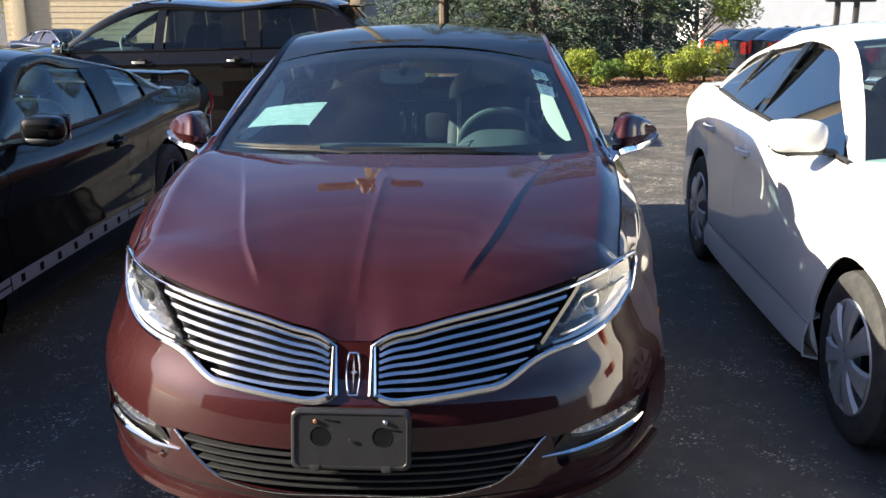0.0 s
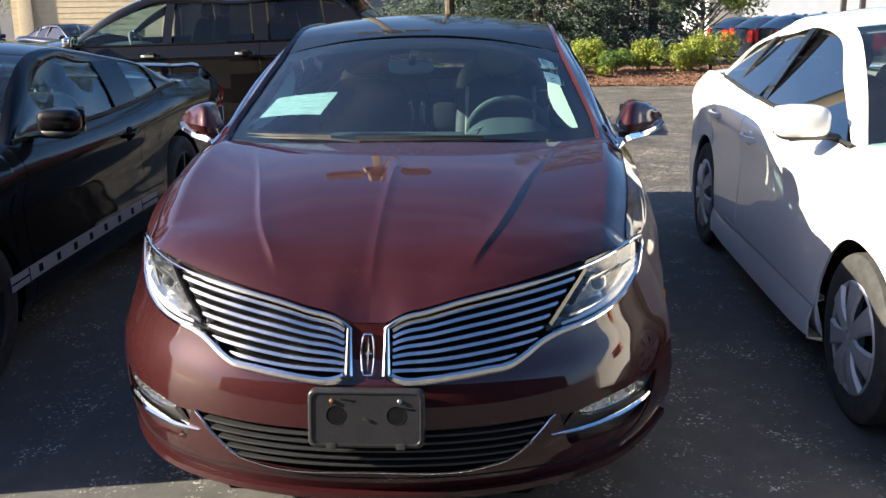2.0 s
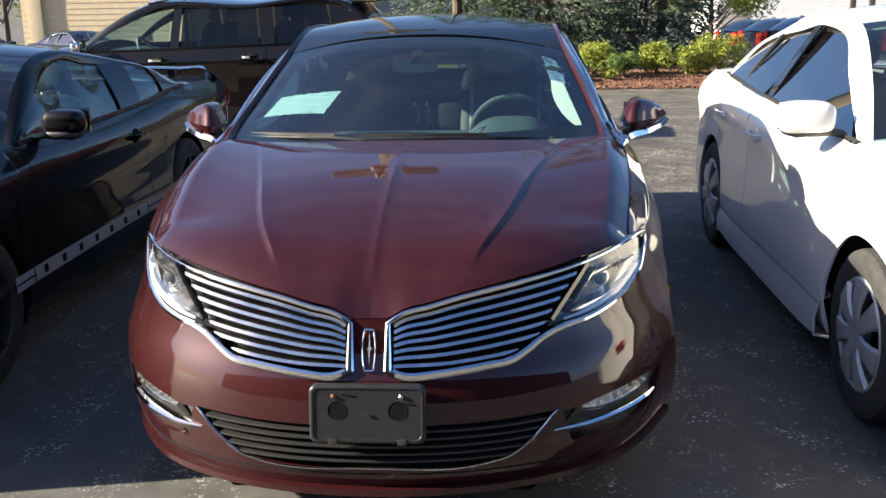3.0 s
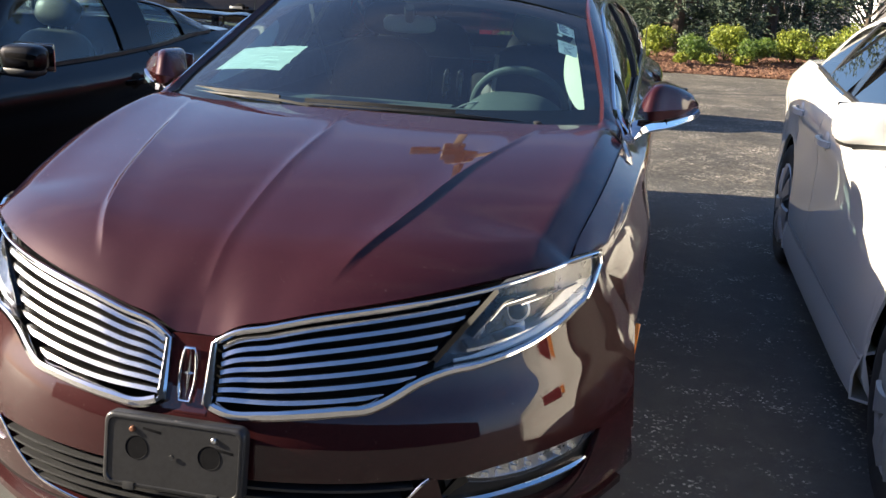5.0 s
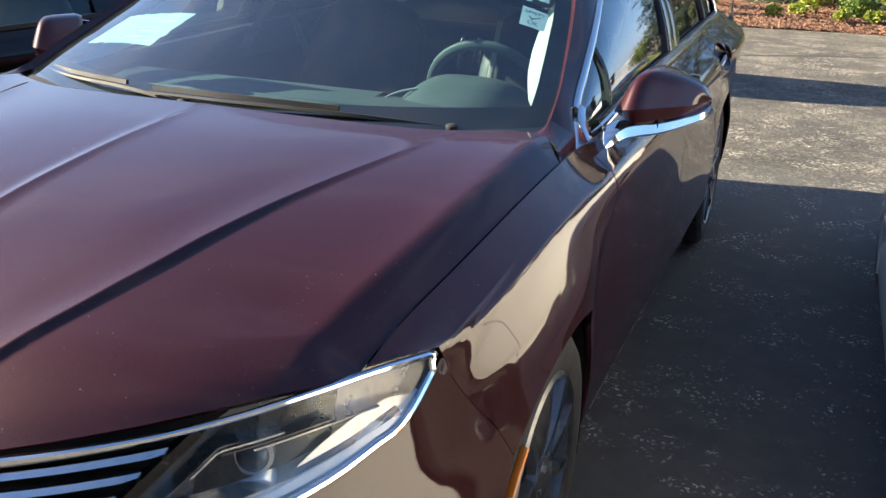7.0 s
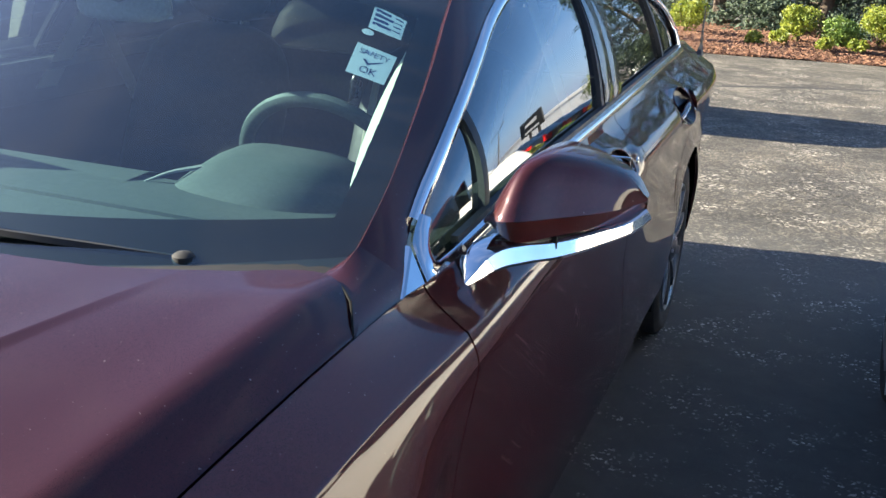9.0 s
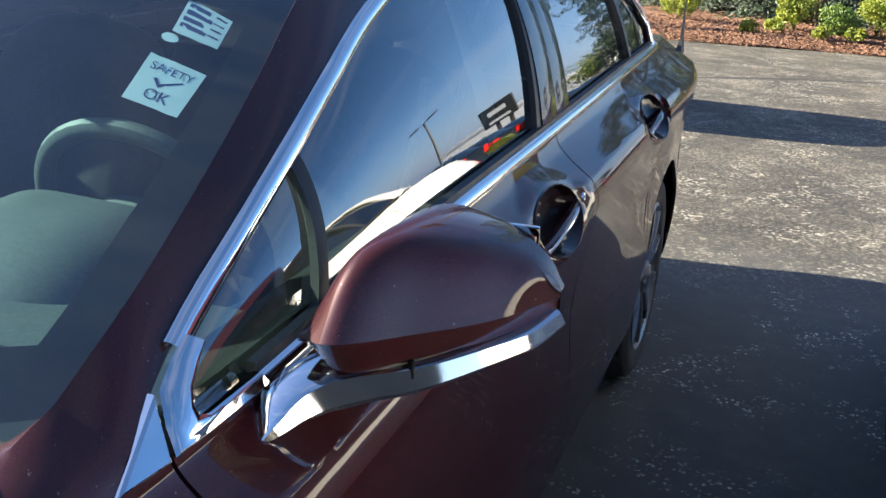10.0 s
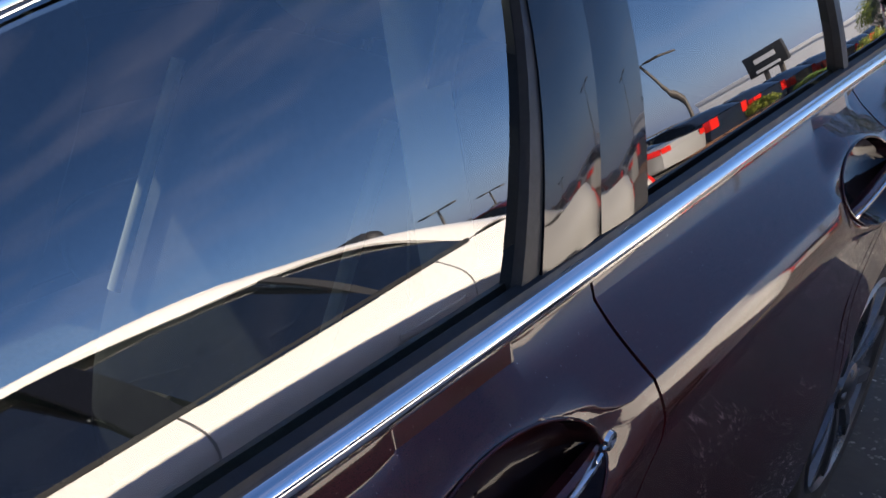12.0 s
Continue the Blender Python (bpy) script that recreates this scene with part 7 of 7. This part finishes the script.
def lamp_post(x, y, h, banner=True, twin=True):
    z = ground_z(min(y, 70))
    ob = thing("street_lamp", "bronze car-park lamp on a tall post" + (" with a red banner" if banner else ""), "lamp post", (x, y, z), "car-park lamps")
    part("post", sweep([(0, 0, 0), (0, 0, h * .5), (0, 0, h)], disc_prof(.10, .10, 10), (1, 0, 0), scale=[1, .85, .7]), POLE, ob)
    part("footing", lathe([(0, .0005), (0, .3), (.55, .28), (.6, .0005)], 16, "z"), TAN_JOINT, ob)
    for g in ((-1, 1) if twin else (1,)):
        part("lamp_head", join(box(g * .15 - .05, g * .15 + .05, -.04, .04, h - .1, h - .02), moved(box(-.42, .42, -.22, .22, -.09, .09, .03), pose(g * .75, 0, h - .04))), POLE, ob)
    if banner:
        part("banner", grid(np.array([[(.14 + .62 * u, .03 * math.sin(u * 4 + v * 3), h * .62 - 1.5 * v - .12 * u * v) for v in np.linspace(0, 1, 8)] for u in np.linspace(0, 1, 6)]), .004), FLAG, ob)
    return ob


tan_post = thing("street_lamp", "tan square car-park lamp post with four box heads", "lamp post", (-2.60, 19.2, ground_z(19.2)), "car-park lamps")
part("post", box(-.11, .11, -.11, .11, 0, 10.4, .012), TAN_PAINT, tan_post)
part("footing", lathe([(0, .0005), (0, .32), (.62, .30), (.66, .0005)], 20, "z"), TAN_JOINT, tan_post)
for g, h in ((0, 0), (90, 0), (180, 0), (270, 0)):
    part("arm", moved(box(.1, .50, -.04, .04, 10.05, 10.20, .01), pose(0, 0, 0, 0, 0, g + 12)), TAN_PAINT, tan_post)
    part("lamp_head", moved(box(.45, 1.45, -.34, .34, 9.85, 10.35, .02), pose(0, 0, 0, 0, 0, g + 12)), TAN_PAINT, tan_post)
for x, y, h, b_ in ((30, 20.5, 4.8, True), (31, 29, 5.0, True), (29, 34, 5.0, True), (38, 50, 5.6, True), (19.0, 40, 8.5, False)):
    lamp_post(x, y, h, b_)
single("utility_pole", sweep([(-12.2, 36, ground_z(36)), (-12.2, 36, 4), (-12.25, 36, 9)], disc_prof(.13, .13, 10), (1, 0, 0), scale=[1.1, 1, .8]), BARK, "weathered wooden utility pole", "pole")
board = thing("sign", "large dark dealer sign with pale bars on two posts", "sign", (17.5, 47, ground_z(47)))
part("board", box(-1.15, 1.15, -.2, .2, 2.9, 5.1, .05), SIGN, board)
part("sign_bar", box(-.72, .72, -.23, -.2, 3.12, 3.40), SIGN_MARK, board, smooth=False)
part("sign_bar", box(-.62, .62, -.23, -.2, 4.0, 4.5), SIGN_MARK, board, smooth=False)
for x in (-.6, .3):
    part("post", box(x - .12, x + .12, -.1, .1, 0, 2.9, .02), POLE, board)
board2 = thing("sign", "dark panel sign with a pale emblem shape", "sign", (12.4, 52, ground_z(52)))
part("board", box(-.9, .9, -.2, .2, 1.2, 4.2, .04), PANEL, board2)
part("emblem", moved(lathe([(-.02, .0005), (-.02, .3), (.02, .3), (.02, .0005)], 5, "y"), Matrix.Translation((0, -.22, 2.8))), SIGN_MARK, board2, smooth=False)

# cars across the aisle, tails towards the lane
ROW = dict(SUV)
ROW.update(length=4.75, height=1.56, paint=NAVY_PAINT, rear_axle=3.75, front_axle=.95, roof_end=4.2, deck_start=4.65, dlo_end=4.5, cuts=[0, 1.45, 2.45, 3.35, 4.75], windows=[((1.5, 1.5), (2.38, 2.4)), ((2.5, 2.52), (3.3, 3.26)), ((3.45, 3.4), (4.45, 4.42))], pillars=[(2.45, 2.47, .05, GLOSS_BLACK), (3.38, 3.33, .05, GLOSS_BLACK)],
           plan=([0, .12, .4, .9, 1.6, 2.8, 3.9, 4.5, 4.75], [.70, .80, .88, .93, .94, .94, .93, .89, .82]), belt=([0, .3, .9, 1.4, 2.2, 3.0, 3.8, 4.4, 4.75], [.84, .96, 1.04, 1.08, 1.10, 1.12, 1.15, 1.18, 1.16]), deck=([0, .3, .9, 1.5, 4.4, 4.75], [.88, 1.02, 1.12, 1.18, 1.20, 1.18]), mirror_mat=NAVY_PAINT, tail_lamp=(.20, .14, [.98, .98, .98]))
row_suv = car("suv", "dark blue suv with tall red tail lights, parked in a row", ROW, (13.1, 20.7, ground_z(20.7)), 98, "row of cars across the aisle")
for k, (x, y) in enumerate(((13.2, 23.8), (13.3, 26.9), (13.3, 30.0), (13.2, 33.1), (13.0, 36.2))):
    copy_thing(row_suv, pose(x, y, ground_z(y), 0, 0, 100 + 1.2 * k))
RB = dict(ROW)
RB.update(paint=MAROON_PAINT, mirror_mat=MAROON_PAINT)
car("suv", "maroon suv with red tail lights, parked in a row", RB, (13.2, 14.5, ground_z(14.5)), 96, "row of cars across the aisle")
SL = dict(WHITE)
SL.update(paint=SILVER_PAINT, clear=0, rim_mat=ALLOY, rim_style="alloy", spokes=10, tail_lamp=(.09, .40, [.90, .93, .95]), cup_mat=SILVER_PAINT, height=1.46)
car("sedan", "silver sedan with bright red tail lights, parked in a row", SL, (12.7, 17.7, ground_z(17.7)), 95, "row of cars across the aisle")
dark_sedan = dict(WHITE)
dark_sedan.update(paint=NAVY_PAINT, cup_mat=NAVY_PAINT)
far_car = car("sedan", "dark sedan parked far off by the tan hall", dark_sedan, (-13.0, 31.5, ground_z(31.5)), 60, "cars by the tan hall")
for x, y in ((-16.5, 30.8), (-20.5, 31.5), (-24.5, 31.0)):
    copy_thing(far_car, pose(x, y, ground_z(y), 0, 0, 62))

# an unseen wall added to close the south and darken the bumper's reflections
BACK_WALL = plain("unseen_dark_wall", (.045, .042, .038), (.075, .07, .062), 4.0, .85, bumps=.004)
single("wall_south", join(box(-26, 30, -13.4, -13.0, 0, 5.2), box(-26.05, 30.05, -13.45, -12.95, 5.2, 5.35)), BACK_WALL, "plain dark wall, added unseen to darken reflections", "wall", kind="structure", smooth=False)
